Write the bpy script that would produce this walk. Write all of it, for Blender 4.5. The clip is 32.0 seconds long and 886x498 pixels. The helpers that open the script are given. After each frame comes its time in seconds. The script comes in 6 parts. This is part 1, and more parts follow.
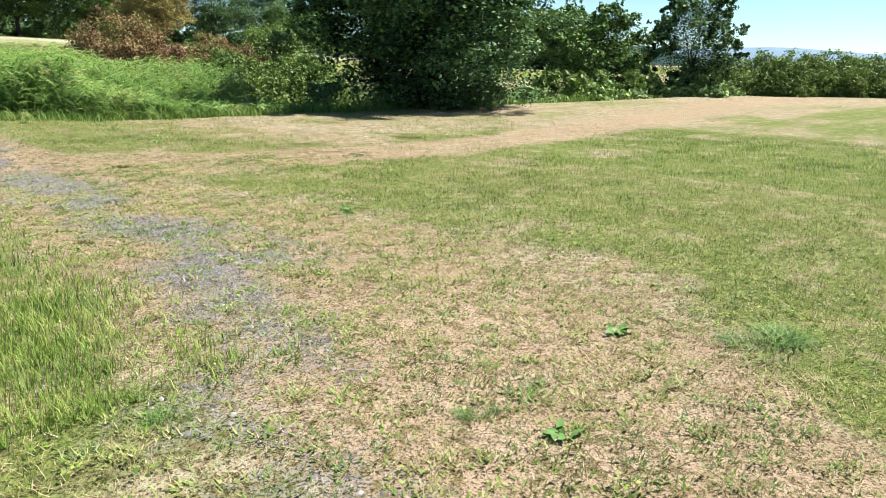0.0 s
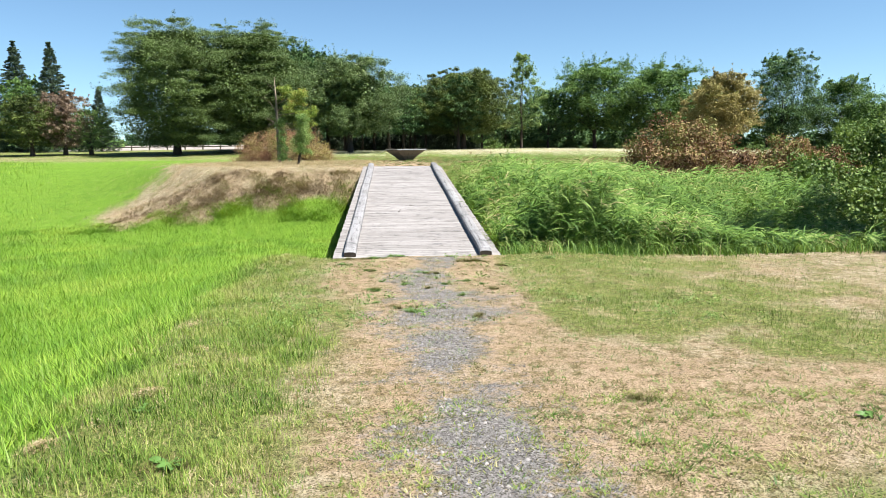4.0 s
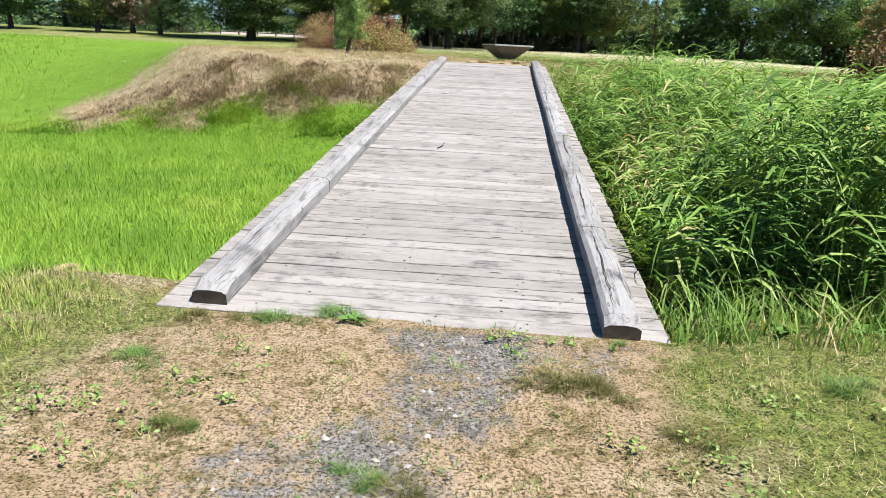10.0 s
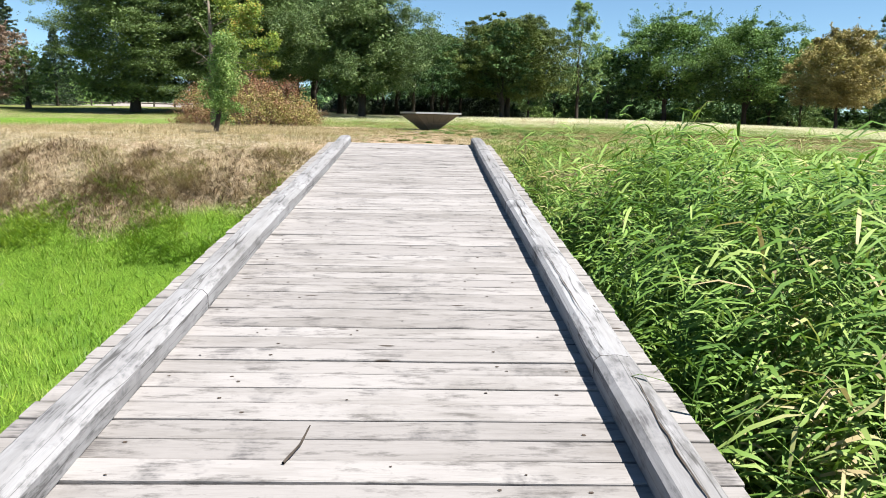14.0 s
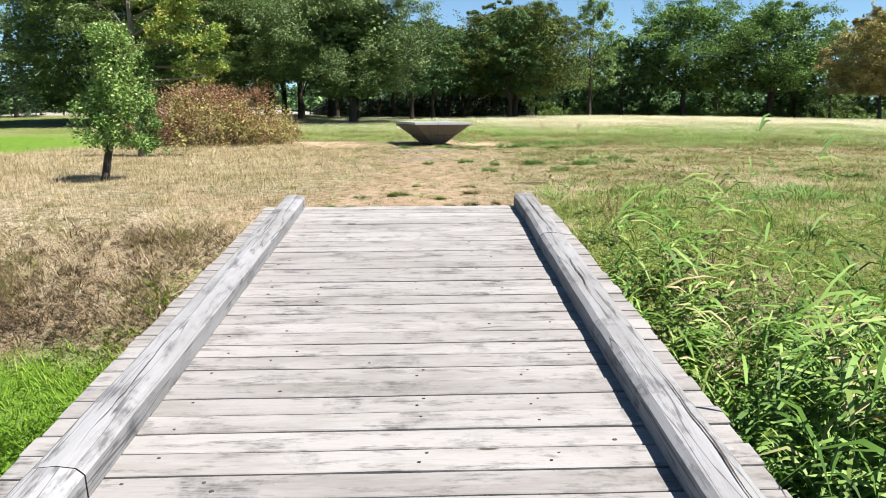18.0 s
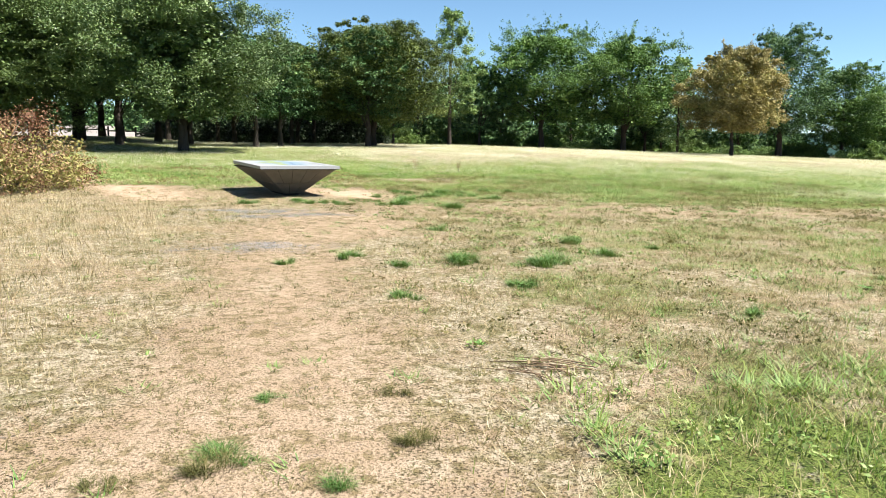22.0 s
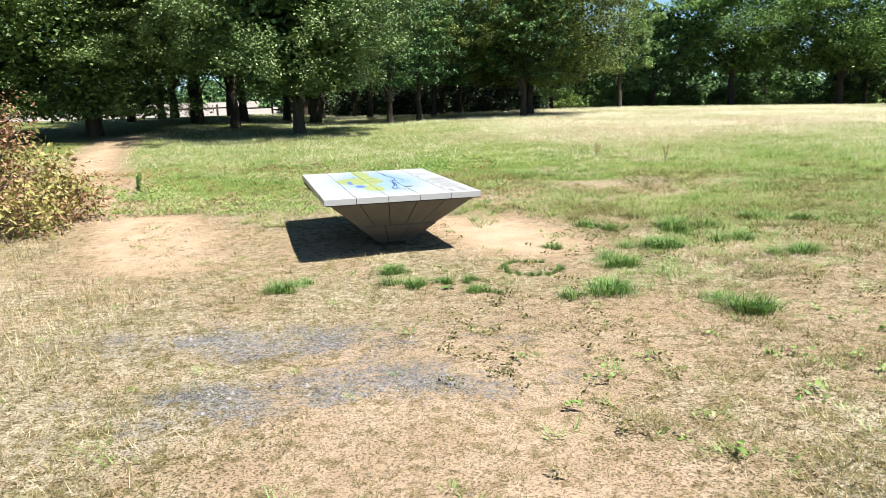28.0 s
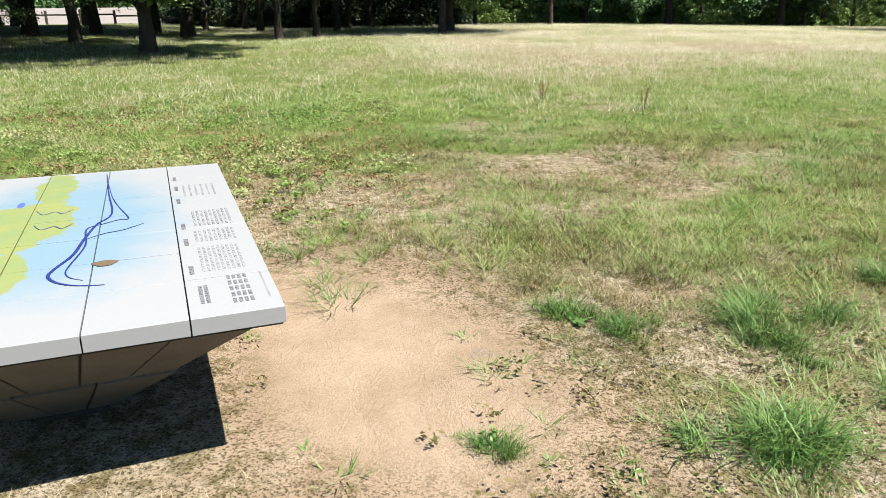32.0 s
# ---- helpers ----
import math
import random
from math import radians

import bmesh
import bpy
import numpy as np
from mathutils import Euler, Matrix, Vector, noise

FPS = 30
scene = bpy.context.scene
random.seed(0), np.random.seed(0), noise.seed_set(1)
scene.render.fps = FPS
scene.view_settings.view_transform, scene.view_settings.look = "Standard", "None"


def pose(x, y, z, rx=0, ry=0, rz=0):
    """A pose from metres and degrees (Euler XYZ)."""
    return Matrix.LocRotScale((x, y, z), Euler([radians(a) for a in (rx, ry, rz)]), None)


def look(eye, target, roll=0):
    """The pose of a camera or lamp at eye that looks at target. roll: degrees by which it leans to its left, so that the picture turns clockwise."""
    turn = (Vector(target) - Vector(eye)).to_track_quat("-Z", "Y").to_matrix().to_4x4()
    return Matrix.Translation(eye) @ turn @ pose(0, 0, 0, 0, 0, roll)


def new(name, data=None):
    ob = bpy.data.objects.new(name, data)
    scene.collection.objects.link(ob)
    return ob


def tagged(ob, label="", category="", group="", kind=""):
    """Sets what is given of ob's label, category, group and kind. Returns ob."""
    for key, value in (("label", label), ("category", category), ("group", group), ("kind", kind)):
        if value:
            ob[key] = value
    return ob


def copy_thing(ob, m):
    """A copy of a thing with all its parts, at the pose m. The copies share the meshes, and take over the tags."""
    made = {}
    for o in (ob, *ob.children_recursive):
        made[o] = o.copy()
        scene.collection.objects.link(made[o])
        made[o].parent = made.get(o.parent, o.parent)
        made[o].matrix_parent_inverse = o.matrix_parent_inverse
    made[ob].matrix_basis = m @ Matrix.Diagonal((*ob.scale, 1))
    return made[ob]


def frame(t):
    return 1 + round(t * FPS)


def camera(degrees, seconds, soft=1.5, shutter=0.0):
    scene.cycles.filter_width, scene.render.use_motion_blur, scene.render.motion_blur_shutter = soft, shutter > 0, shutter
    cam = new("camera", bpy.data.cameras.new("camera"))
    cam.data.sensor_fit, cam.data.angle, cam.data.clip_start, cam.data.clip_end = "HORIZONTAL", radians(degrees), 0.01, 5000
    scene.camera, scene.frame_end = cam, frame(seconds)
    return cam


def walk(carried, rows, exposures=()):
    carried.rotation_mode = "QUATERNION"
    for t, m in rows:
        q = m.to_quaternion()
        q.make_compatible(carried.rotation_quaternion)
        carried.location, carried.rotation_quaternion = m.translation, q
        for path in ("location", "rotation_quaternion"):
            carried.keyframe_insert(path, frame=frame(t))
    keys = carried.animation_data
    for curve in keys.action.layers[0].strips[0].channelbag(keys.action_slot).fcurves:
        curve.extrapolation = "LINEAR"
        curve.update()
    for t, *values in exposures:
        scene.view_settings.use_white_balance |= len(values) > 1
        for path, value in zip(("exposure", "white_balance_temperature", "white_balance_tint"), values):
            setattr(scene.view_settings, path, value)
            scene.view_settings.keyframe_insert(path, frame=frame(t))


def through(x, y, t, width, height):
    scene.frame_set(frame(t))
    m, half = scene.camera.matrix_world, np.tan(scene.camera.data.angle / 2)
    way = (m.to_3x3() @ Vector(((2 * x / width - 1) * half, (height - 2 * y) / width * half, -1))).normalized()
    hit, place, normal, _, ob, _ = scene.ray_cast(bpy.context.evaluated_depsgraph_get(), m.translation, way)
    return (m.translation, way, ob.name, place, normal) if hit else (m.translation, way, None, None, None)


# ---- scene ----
cam = camera(63.19, 32.0, 0.4)
ROWS = [
    (0.0, -2.560, -16.668, 1.326, -45.79, -14.35, -0.94),
    (0.5, -2.160, -16.133, 1.325, -39.48, -13.81, 1.02),
    (1.0, -1.828, -15.536, 1.361, -32.33, -10.85, 2.43),
    (1.5, -1.535, -14.901, 1.379, -27.90, -10.16, 1.67),
    (2.0, -1.229, -14.286, 1.435, -21.17, -9.72, 2.10),
    (2.5, -0.986, -13.623, 1.442, -17.30, -9.59, 0.59),
    (3.0, -0.744, -12.978, 1.496, -9.04, -7.30, 0.77),
    (3.5, -0.557, -12.376, 1.519, -6.14, -6.84, 1.37),
    (4.0, -0.403, -11.732, 1.528, -4.12, -6.52, 0.75),
    (4.5, -0.325, -11.092, 1.518, -2.82, -6.90, 0.81),
    (6.5, -0.082, -8.341, 1.474, -0.71, -6.79, 1.70),
    (7.0, 0.024, -7.728, 1.448, -1.43, -7.63, 0.98),
    (7.5, 0.172, -7.035, 1.413, -0.41, -8.05, 0.23),
    (8.0, 0.321, -6.365, 1.419, -0.14, -10.04, 0.53),
    (8.5, 0.420, -5.660, 1.411, 0.54, -9.52, -0.15),
    (9.0, 0.475, -4.975, 1.374, 0.56, -13.88, -2.55),
    (9.5, 0.495, -4.288, 1.356, 3.22, -16.80, -4.14),
    (10.0, 0.439, -3.605, 1.392, 4.82, -14.02, -2.71),
    (10.5, 0.360, -2.887, 1.410, 3.71, -9.82, -2.06),
    (11.0, 0.241, -2.179, 1.418, 2.49, -11.44, -1.89),
    (11.5, 0.192, -1.399, 1.444, -2.84, -11.00, -1.93),
    (12.0, 0.145, -0.698, 1.508, -2.73, -12.03, 0.13),
    (12.5, 0.156, -0.058, 1.544, -3.03, -10.54, 1.39),
    (13.0, 0.180, 0.686, 1.571, -0.82, -8.07, 0.46),
    (13.5, 0.201, 1.344, 1.644, -0.76, -8.30, -0.54),
    (15.5, 0.298, 3.917, 1.912, -3.18, -10.91, -1.69),
    (16.0, 0.266, 4.685, 1.977, -1.35, -10.33, -1.87),
    (16.5, 0.247, 5.447, 2.051, -1.69, -13.18, -2.59),
    (17.0, 0.229, 6.209, 2.128, -5.75, -11.14, -1.71),
    (17.5, 0.162, 6.829, 2.210, -1.63, -10.93, -1.27),
    (18.0, 0.149, 7.380, 2.309, -1.59, -9.43, 0.39),
    (18.5, 0.134, 8.054, 2.347, -3.27, -9.55, -0.52),
    (19.0, 0.075, 8.689, 2.485, -4.81, -7.82, -0.15),
    (19.5, 0.022, 9.333, 2.580, -3.82, -6.26, 0.06),
    (20.0, -0.060, 9.931, 2.662, -3.05, -6.75, 1.30),
    (20.5, -0.070, 10.594, 2.702, -3.59, -6.77, 2.57),
    (21.0, -0.082, 11.232, 2.701, -6.13, -7.19, 0.55),
    (21.5, 0.004, 11.863, 2.729, -10.86, -8.86, -1.10),
    (22.0, 0.094, 12.416, 2.820, -13.55, -7.71, -0.67),
    (22.5, 0.268, 13.012, 2.927, -23.29, -6.87, 1.18),
    (23.0, 0.390, 13.622, 3.027, -29.63, -6.05, 2.63),
    (23.5, 0.519, 14.235, 3.114, -38.51, -5.88, 2.73),
    (24.0, 0.667, 14.802, 3.136, -41.90, -6.47, 0.23),
    (24.5, 0.611, 15.435, 3.138, -19.27, -6.68, 2.42),
    (25.0, 0.653, 15.962, 3.209, -6.47, -5.94, 3.21),
    (25.5, 0.762, 16.545, 3.265, -4.00, -7.06, 1.99),
    (26.0, 0.829, 17.137, 3.307, -4.16, -8.39, 2.68),
    (26.5, 0.900, 17.780, 3.293, -2.30, -8.19, 1.72),
    (28.5, 0.988, 20.586, 3.315, -1.63, -11.15, 1.85),
    (29.0, 1.090, 21.250, 3.329, -5.22, -10.41, 2.13),
    (29.5, 1.136, 21.887, 3.377, -6.41, -10.23, 1.22),
    (30.0, 1.279, 22.509, 3.409, -6.43, -13.11, 1.61),
    (30.5, 1.336, 23.134, 3.400, -7.33, -16.63, 1.47),
    (31.0, 1.490, 23.786, 3.392, -8.92, -18.88, 0.59),
    (31.5, 1.613, 24.387, 3.425, -8.19, -18.68, 0.86),
    (32.0, 1.775, 25.019, 3.434, -7.74, -17.39, 0.68),
]
walk(cam, [(t, pose(x, y, z, 90 + pitch, roll, yaw)) for t, x, y, z, yaw, pitch, roll in ROWS],
     [(0.0, 1.63), (4.0, 1.65), (8.0, 1.61), (10.0, 1.49), (12.0, 1.61), (17.0, 1.55), (20.0, 1.65), (22.0, 1.71), (25.0, 1.71), (28.5, 1.69), (30.0, 1.63), (31.0, 1.42), (32.0, 1.42)])

# ---- light ----
SUN = Vector((0.43, -0.24, 0.86)).normalized()
world = bpy.data.worlds.new("world")
scene.world = world
world.use_nodes = True
wn = world.node_tree
sky = wn.nodes.new("ShaderNodeTexSky")
sky.sky_type = "NISHITA"
sky.sun_disc = False
sky.sun_elevation = math.asin(SUN.z)
sky.sun_rotation = math.atan2(SUN.x, SUN.y)
sky.dust_density = 0.0
sky.air_density = 0.8
sky.ozone_density = 1.0
tint = wn.nodes.new("ShaderNodeMixRGB")
tint.blend_type = "MULTIPLY"
tint.inputs[0].default_value = 1.0
tint.inputs[2].default_value = (0.88, 1.06, 1.11, 1.0)
wn.links.new(sky.outputs[0], tint.inputs[1])
wn.links.new(tint.outputs[0], wn.nodes["Background"].inputs[0])
wn.nodes["Background"].inputs[1].default_value = 0.047
sun = new("sun", bpy.data.lights.new("sun", "SUN"))
sun.data.energy = 5.0
sun.data.angle = radians(0.53)
sun.data.color = (1.0, 0.955, 0.89)
sun.matrix_world = look(SUN * 60, (0, 0, 0))

# ---- helpers ----


def smooth(a, b, x):
    t = np.clip((x - a) / (b - a), 0, 1)
    return t * t * (3 - 2 * t)


def lattice(x, y, seed=0):
    """Smooth value noise on arrays, from 0 to 1."""
    def rnd(i, j):
        v = np.sin(i * 127.1 + j * 311.7 + seed * 74.7) * 43758.5453
        return v - np.floor(v)
    i, j = np.floor(x), np.floor(y)
    u, v = x - i, y - j
    u, v = u * u * (3 - 2 * u), v * v * (3 - 2 * v)
    return (rnd(i, j) * (1 - u) + rnd(i + 1, j) * u) * (1 - v) + (rnd(i, j + 1) * (1 - u) + rnd(i + 1, j + 1) * u) * v


DECK0, SLOPE, LENGTH = 0.066, 0.104, 14.44


def ground_z(x, y):
    """Height of the ground: near lawn, ditch, far lawn that climbs gently to the trees."""
    x, y = np.asarray(x, float), np.asarray(y, float)
    near = -0.05 + 0.12 * smooth(-3.0, -0.1, y) * smooth(4, 2, np.abs(x)) + 0.05 * smooth(-9, -13, y)
    low = -0.8 + 0.1 * lattice(x * 0.3, y * 0.3, 5)
    dip = np.maximum(smooth(0.3, 2.6, y), smooth(2.2, 5.0, -x) * smooth(-17, -9, y))
    z = near * (1 - dip) + low * dip
    far = np.interp(y, [10, 14.4, 16, 21, 28, 36, 47, 60, 75, 200], [1.40, 1.54, 1.65, 1.78, 1.86, 2.15, 2.75, 3.15, 3.35, 3.6])
    far = far + 0.022 * np.clip(y - 44, 0, 16) * smooth(-5, -11, x) * smooth(90, 70, y)
    far = far - 0.022 * np.clip(x - 15, 0, 60) - 0.05 * smooth(3, 7, x) * smooth(24, 16, y)
    wide = smooth(5.5, 17.0, -x)
    rise = smooth(11.2 - 4 * wide, 14.5 + 18 * wide, y)
    z = z * (1 - rise) + far * rise
    under = smooth(2.0, 1.5, np.abs(x)) * smooth(0.02, 0.3, y) * smooth(14.6, 14.4, y)
    z = z * (1 - under) + np.minimum(z, DECK0 + SLOPE * y - 0.16) * under
    return z + 0.035 * (lattice(x * 0.9, y * 0.9, 1) - 0.5) + 0.015 * (lattice(x * 4, y * 4, 2) - 0.5)


def gz(x, y):
    return float(ground_z(np.array([x]), np.array([y]))[0])


def mesh_from(name, verts, tris=None, quads=None, mats=(), flat=True):
    """A mesh from arrays of vertices, triangles and quads."""
    me = bpy.data.meshes.new(name)
    verts = np.asarray(verts, np.float32)
    idx, starts, totals, n = [], [], [], 0
    for f, k in ((tris, 3), (quads, 4)):
        if f is not None and len(f):
            f = np.asarray(f, np.int32)
            idx.append(f.ravel())
            starts.append(n + np.arange(len(f)) * k)
            totals.append(np.full(len(f), k))
            n += len(f) * k
    me.vertices.add(len(verts))
    me.vertices.foreach_set("co", verts.ravel())
    me.loops.add(n)
    me.loops.foreach_set("vertex_index", np.concatenate(idx).astype(np.int32))
    starts, totals = np.concatenate(starts), np.concatenate(totals)
    me.polygons.add(len(starts))
    me.polygons.foreach_set("loop_start", starts.astype(np.int32))
    me.polygons.foreach_set("loop_total", totals.astype(np.int32))
    if not flat:
        me.polygons.foreach_set("use_smooth", np.ones(len(starts), bool))
    for m in mats:
        me.materials.append(m)
    me.update(calc_edges=True)
    return me


def part(name, bm, material, parent=None, label=""):
    """A bmesh as one mesh object, under a thing or a part."""
    me = bpy.data.meshes.new(name)
    bm.to_mesh(me)
    bm.free()
    me.materials.append(material)
    ob = new(name, me)
    if parent is not None:
        ob.parent = parent
    if label:
        tagged(ob, label)
    return ob


def empty(name, m, label, category, group=""):
    ob = new(name)
    ob.matrix_world = m
    ob.empty_display_size = 0.2
    return tagged(ob, label, category, group)


def box(bm, x0, x1, y0, y1, z0, z1):
    vs = [bm.verts.new(p) for p in ((x0, y0, z0), (x1, y0, z0), (x1, y1, z0), (x0, y1, z0), (x0, y0, z1), (x1, y0, z1), (x1, y1, z1), (x0, y1, z1))]
    for f in ((0, 3, 2, 1), (4, 5, 6, 7), (0, 1, 5, 4), (1, 2, 6, 5), (2, 3, 7, 6), (3, 0, 4, 7)):
        bm.faces.new([vs[i] for i in f])
    return vs


def blades(base, azim, height, lean, width, segs=2, curl=2.0):
    """Arrays of tapering blades: vertices, triangles and quads."""
    base = np.asarray(base, float)
    n = len(base)
    d = np.stack([np.cos(azim), np.sin(azim)], 1)
    side = np.stack([-d[:, 1], d[:, 0]], 1)
    cols = []
    for k in range(segs):
        s = k / segs
        c = base.copy()
        c[:, :2] += d * (lean * s ** curl)[:, None]
        c[:, 2] += height * s * (1 - 0.25 * s * np.clip(lean / height, 0, 1.6))
        w = (width * (1 - 0.55 * s) / 2)[:, None]
        for sg in (-1, 1):
            p = c.copy()
            p[:, :2] += sg * side * w
            cols.append(p)
    tip = base.copy()
    tip[:, :2] += d * lean[:, None]
    tip[:, 2] += height * (1 - 0.25 * np.clip(lean / height, 0, 1.6))
    cols.append(tip)
    m = 2 * segs + 1
    v = np.stack(cols, 1).reshape(-1, 3)
    o = (np.arange(n) * m)[:, None]
    q = [o + np.array([[2 * k, 2 * k + 1, 2 * k + 3, 2 * k + 2]]) for k in range(segs - 1)]
    t = o + np.array([[2 * segs - 2, 2 * segs - 1, 2 * segs]])
    return v, t, (np.concatenate(q) if q else None)


def merge(parts):
    vs, ts, qs, n = [], [], [], 0
    for v, t, q in parts:
        vs.append(v)
        if t is not None and len(t):
            ts.append(t + n)
        if q is not None and len(q):
            qs.append(q + n)
        n += len(v)
    return np.concatenate(vs), (np.concatenate(ts) if ts else None), (np.concatenate(qs) if qs else None)


# ---- materials ----


DEPTH = 0.52  # lowers every base colour; exposure is raised to match, so shade renders darker


class Nodes:
    """Small wrapper to wire shader nodes."""

    def __init__(self, name):
        self.mat = bpy.data.materials.new(name)
        self.mat.use_nodes = True
        self.tree = self.mat.node_tree
        self.bsdf = self.tree.nodes["Principled BSDF"]
        self.out = self.tree.nodes["Material Output"]

    def add(self, kind, **sets):
        nd = self.tree.nodes.new(kind)
        for k, v in sets.items():
            if k == "operation":
                nd.operation = v
            elif k == "blend_type":
                nd.blend_type = v
            elif k == "attribute_name":
                nd.attribute_name = v
        return nd

    def put(self, value, socket):
        if isinstance(value, (int, float)):
            socket.default_value = value
        elif isinstance(value, tuple):
            socket.default_value = (*value, 1.0) if len(value) == 3 and socket.type == "RGBA" else value
        else:
            self.tree.links.new(value, socket)

    def coords(self, scale=(1, 1, 1)):
        tc = self.add("ShaderNodeTexCoord")
        mp = self.add("ShaderNodeMapping")
        self.tree.links.new(tc.outputs["Object"], mp.inputs[0])
        mp.inputs["Scale"].default_value = scale
        return mp.outputs[0]

    def noise(self, co, scale, detail=4.0, rough=0.6):
        nd = self.add("ShaderNodeTexNoise")
        self.put(co, nd.inputs["Vector"])
        nd.inputs["Scale"].default_value = scale
        nd.inputs["Detail"].default_value = detail
        nd.inputs["Roughness"].default_value = rough
        return nd.outputs[0]

    def voronoi(self, co, scale):
        nd = self.add("ShaderNodeTexVoronoi")
        self.put(co, nd.inputs["Vector"])
        nd.inputs["Scale"].default_value = scale
        return nd

    def ramp(self, fac, stops):
        nd = self.add("ShaderNodeValToRGB")
        el = nd.color_ramp.elements
        while len(el) < len(stops):
            el.new(0.5)
        for e, (p, c) in zip(el, stops):
            e.position = p
            e.color = (*c, 1) if len(c) == 3 else c
        self.put(fac, nd.inputs[0])
        return nd.outputs[0]

    def step(self, fac, a, b):
        nd = self.add("ShaderNodeMapRange")
        self.put(fac, nd.inputs[0])
        nd.inputs[1].default_value, nd.inputs[2].default_value = a, b
        return nd.outputs[0]

    def math(self, op, a, b=0.0):
        nd = self.add("ShaderNodeMath", operation=op)
        self.put(a, nd.inputs[0])
        self.put(b, nd.inputs[1])
        return nd.outputs[0]

    def mix(self, fac, a, b, blend="MIX"):
        nd = self.add("ShaderNodeMixRGB", blend_type=blend)
        self.put(fac, nd.inputs[0])
        self.put(a, nd.inputs[1])
        self.put(b, nd.inputs[2])
        return nd.outputs[0]

    def attr(self, name):
        return self.add("ShaderNodeAttribute", attribute_name=name).outputs["Fac"]

    def bump(self, height, strength, distance):
        nd = self.add("ShaderNodeBump")
        self.put(height, nd.inputs["Height"])
        nd.inputs["Strength"].default_value = strength
        nd.inputs["Distance"].default_value = distance
        self.tree.links.new(nd.outputs[0], self.bsdf.inputs["Normal"])

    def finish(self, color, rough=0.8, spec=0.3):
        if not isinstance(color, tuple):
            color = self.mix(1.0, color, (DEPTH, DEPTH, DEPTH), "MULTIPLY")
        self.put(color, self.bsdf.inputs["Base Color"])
        self.put(rough, self.bsdf.inputs["Roughness"])
        self.bsdf.inputs["Specular IOR Level"].default_value = spec
        return self.mat


def leaf_material(name, stops, through=0.35, rough=0.55, spec=0.2, patch=0.35, share=0.4, gain=1.0, blotch=None):
    """Leaves or blades: a colour for each piece from the stops, light shining through."""
    n = Nodes(name)
    geo = n.add("ShaderNodeNewGeometry")
    co = n.coords()
    big = n.noise(co, patch, 3.0)
    rnd = n.math("ADD", n.math("MULTIPLY", geo.outputs["Random Per Island"], 1 - share), n.math("MULTIPLY", n.step(big, 0.33, 0.67), share))
    col = n.ramp(n.step(rnd, 0.14, 0.86), [(p, tuple(gain * v for v in c)) for p, c in stops])
    if blotch:
        scale, a, c, tone, amount = blotch
        col = n.mix(n.math("MULTIPLY", n.step(n.noise(co, scale, 5.0, 0.68), a, c), amount), col, tone)
    n.finish(col, rough, spec)
    tl = n.add("ShaderNodeBsdfTranslucent")
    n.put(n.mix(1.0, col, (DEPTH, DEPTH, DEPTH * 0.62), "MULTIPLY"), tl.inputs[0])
    mx = n.add("ShaderNodeMixShader")
    mx.inputs[0].default_value = 0.6 * through
    n.tree.links.new(n.bsdf.outputs[0], mx.inputs[1])
    n.tree.links.new(tl.outputs[0], mx.inputs[2])
    n.tree.links.new(mx.outputs[0], n.out.inputs[0])
    return n.mat


def plain_material(name, a, b, scale=3.0, fine=40.0, rough=0.85, bump=0.3, dist=0.01, stretch=(1, 1, 1)):
    n = Nodes(name)
    co = n.coords(stretch)
    g = n.noise(co, scale, 5.0)
    h = n.noise(co, fine, 4.0)
    col = n.mix(n.step(g, 0.32, 0.68), a, b)
    col = n.mix(n.math("MULTIPLY", n.step(h, 0.35, 0.75), 0.4), col, tuple(c * 0.55 for c in a))
    n.bump(n.math("ADD", h, n.math("MULTIPLY", g, 0.6)), bump, dist)
    return n.finish(col, rough, 0.25)


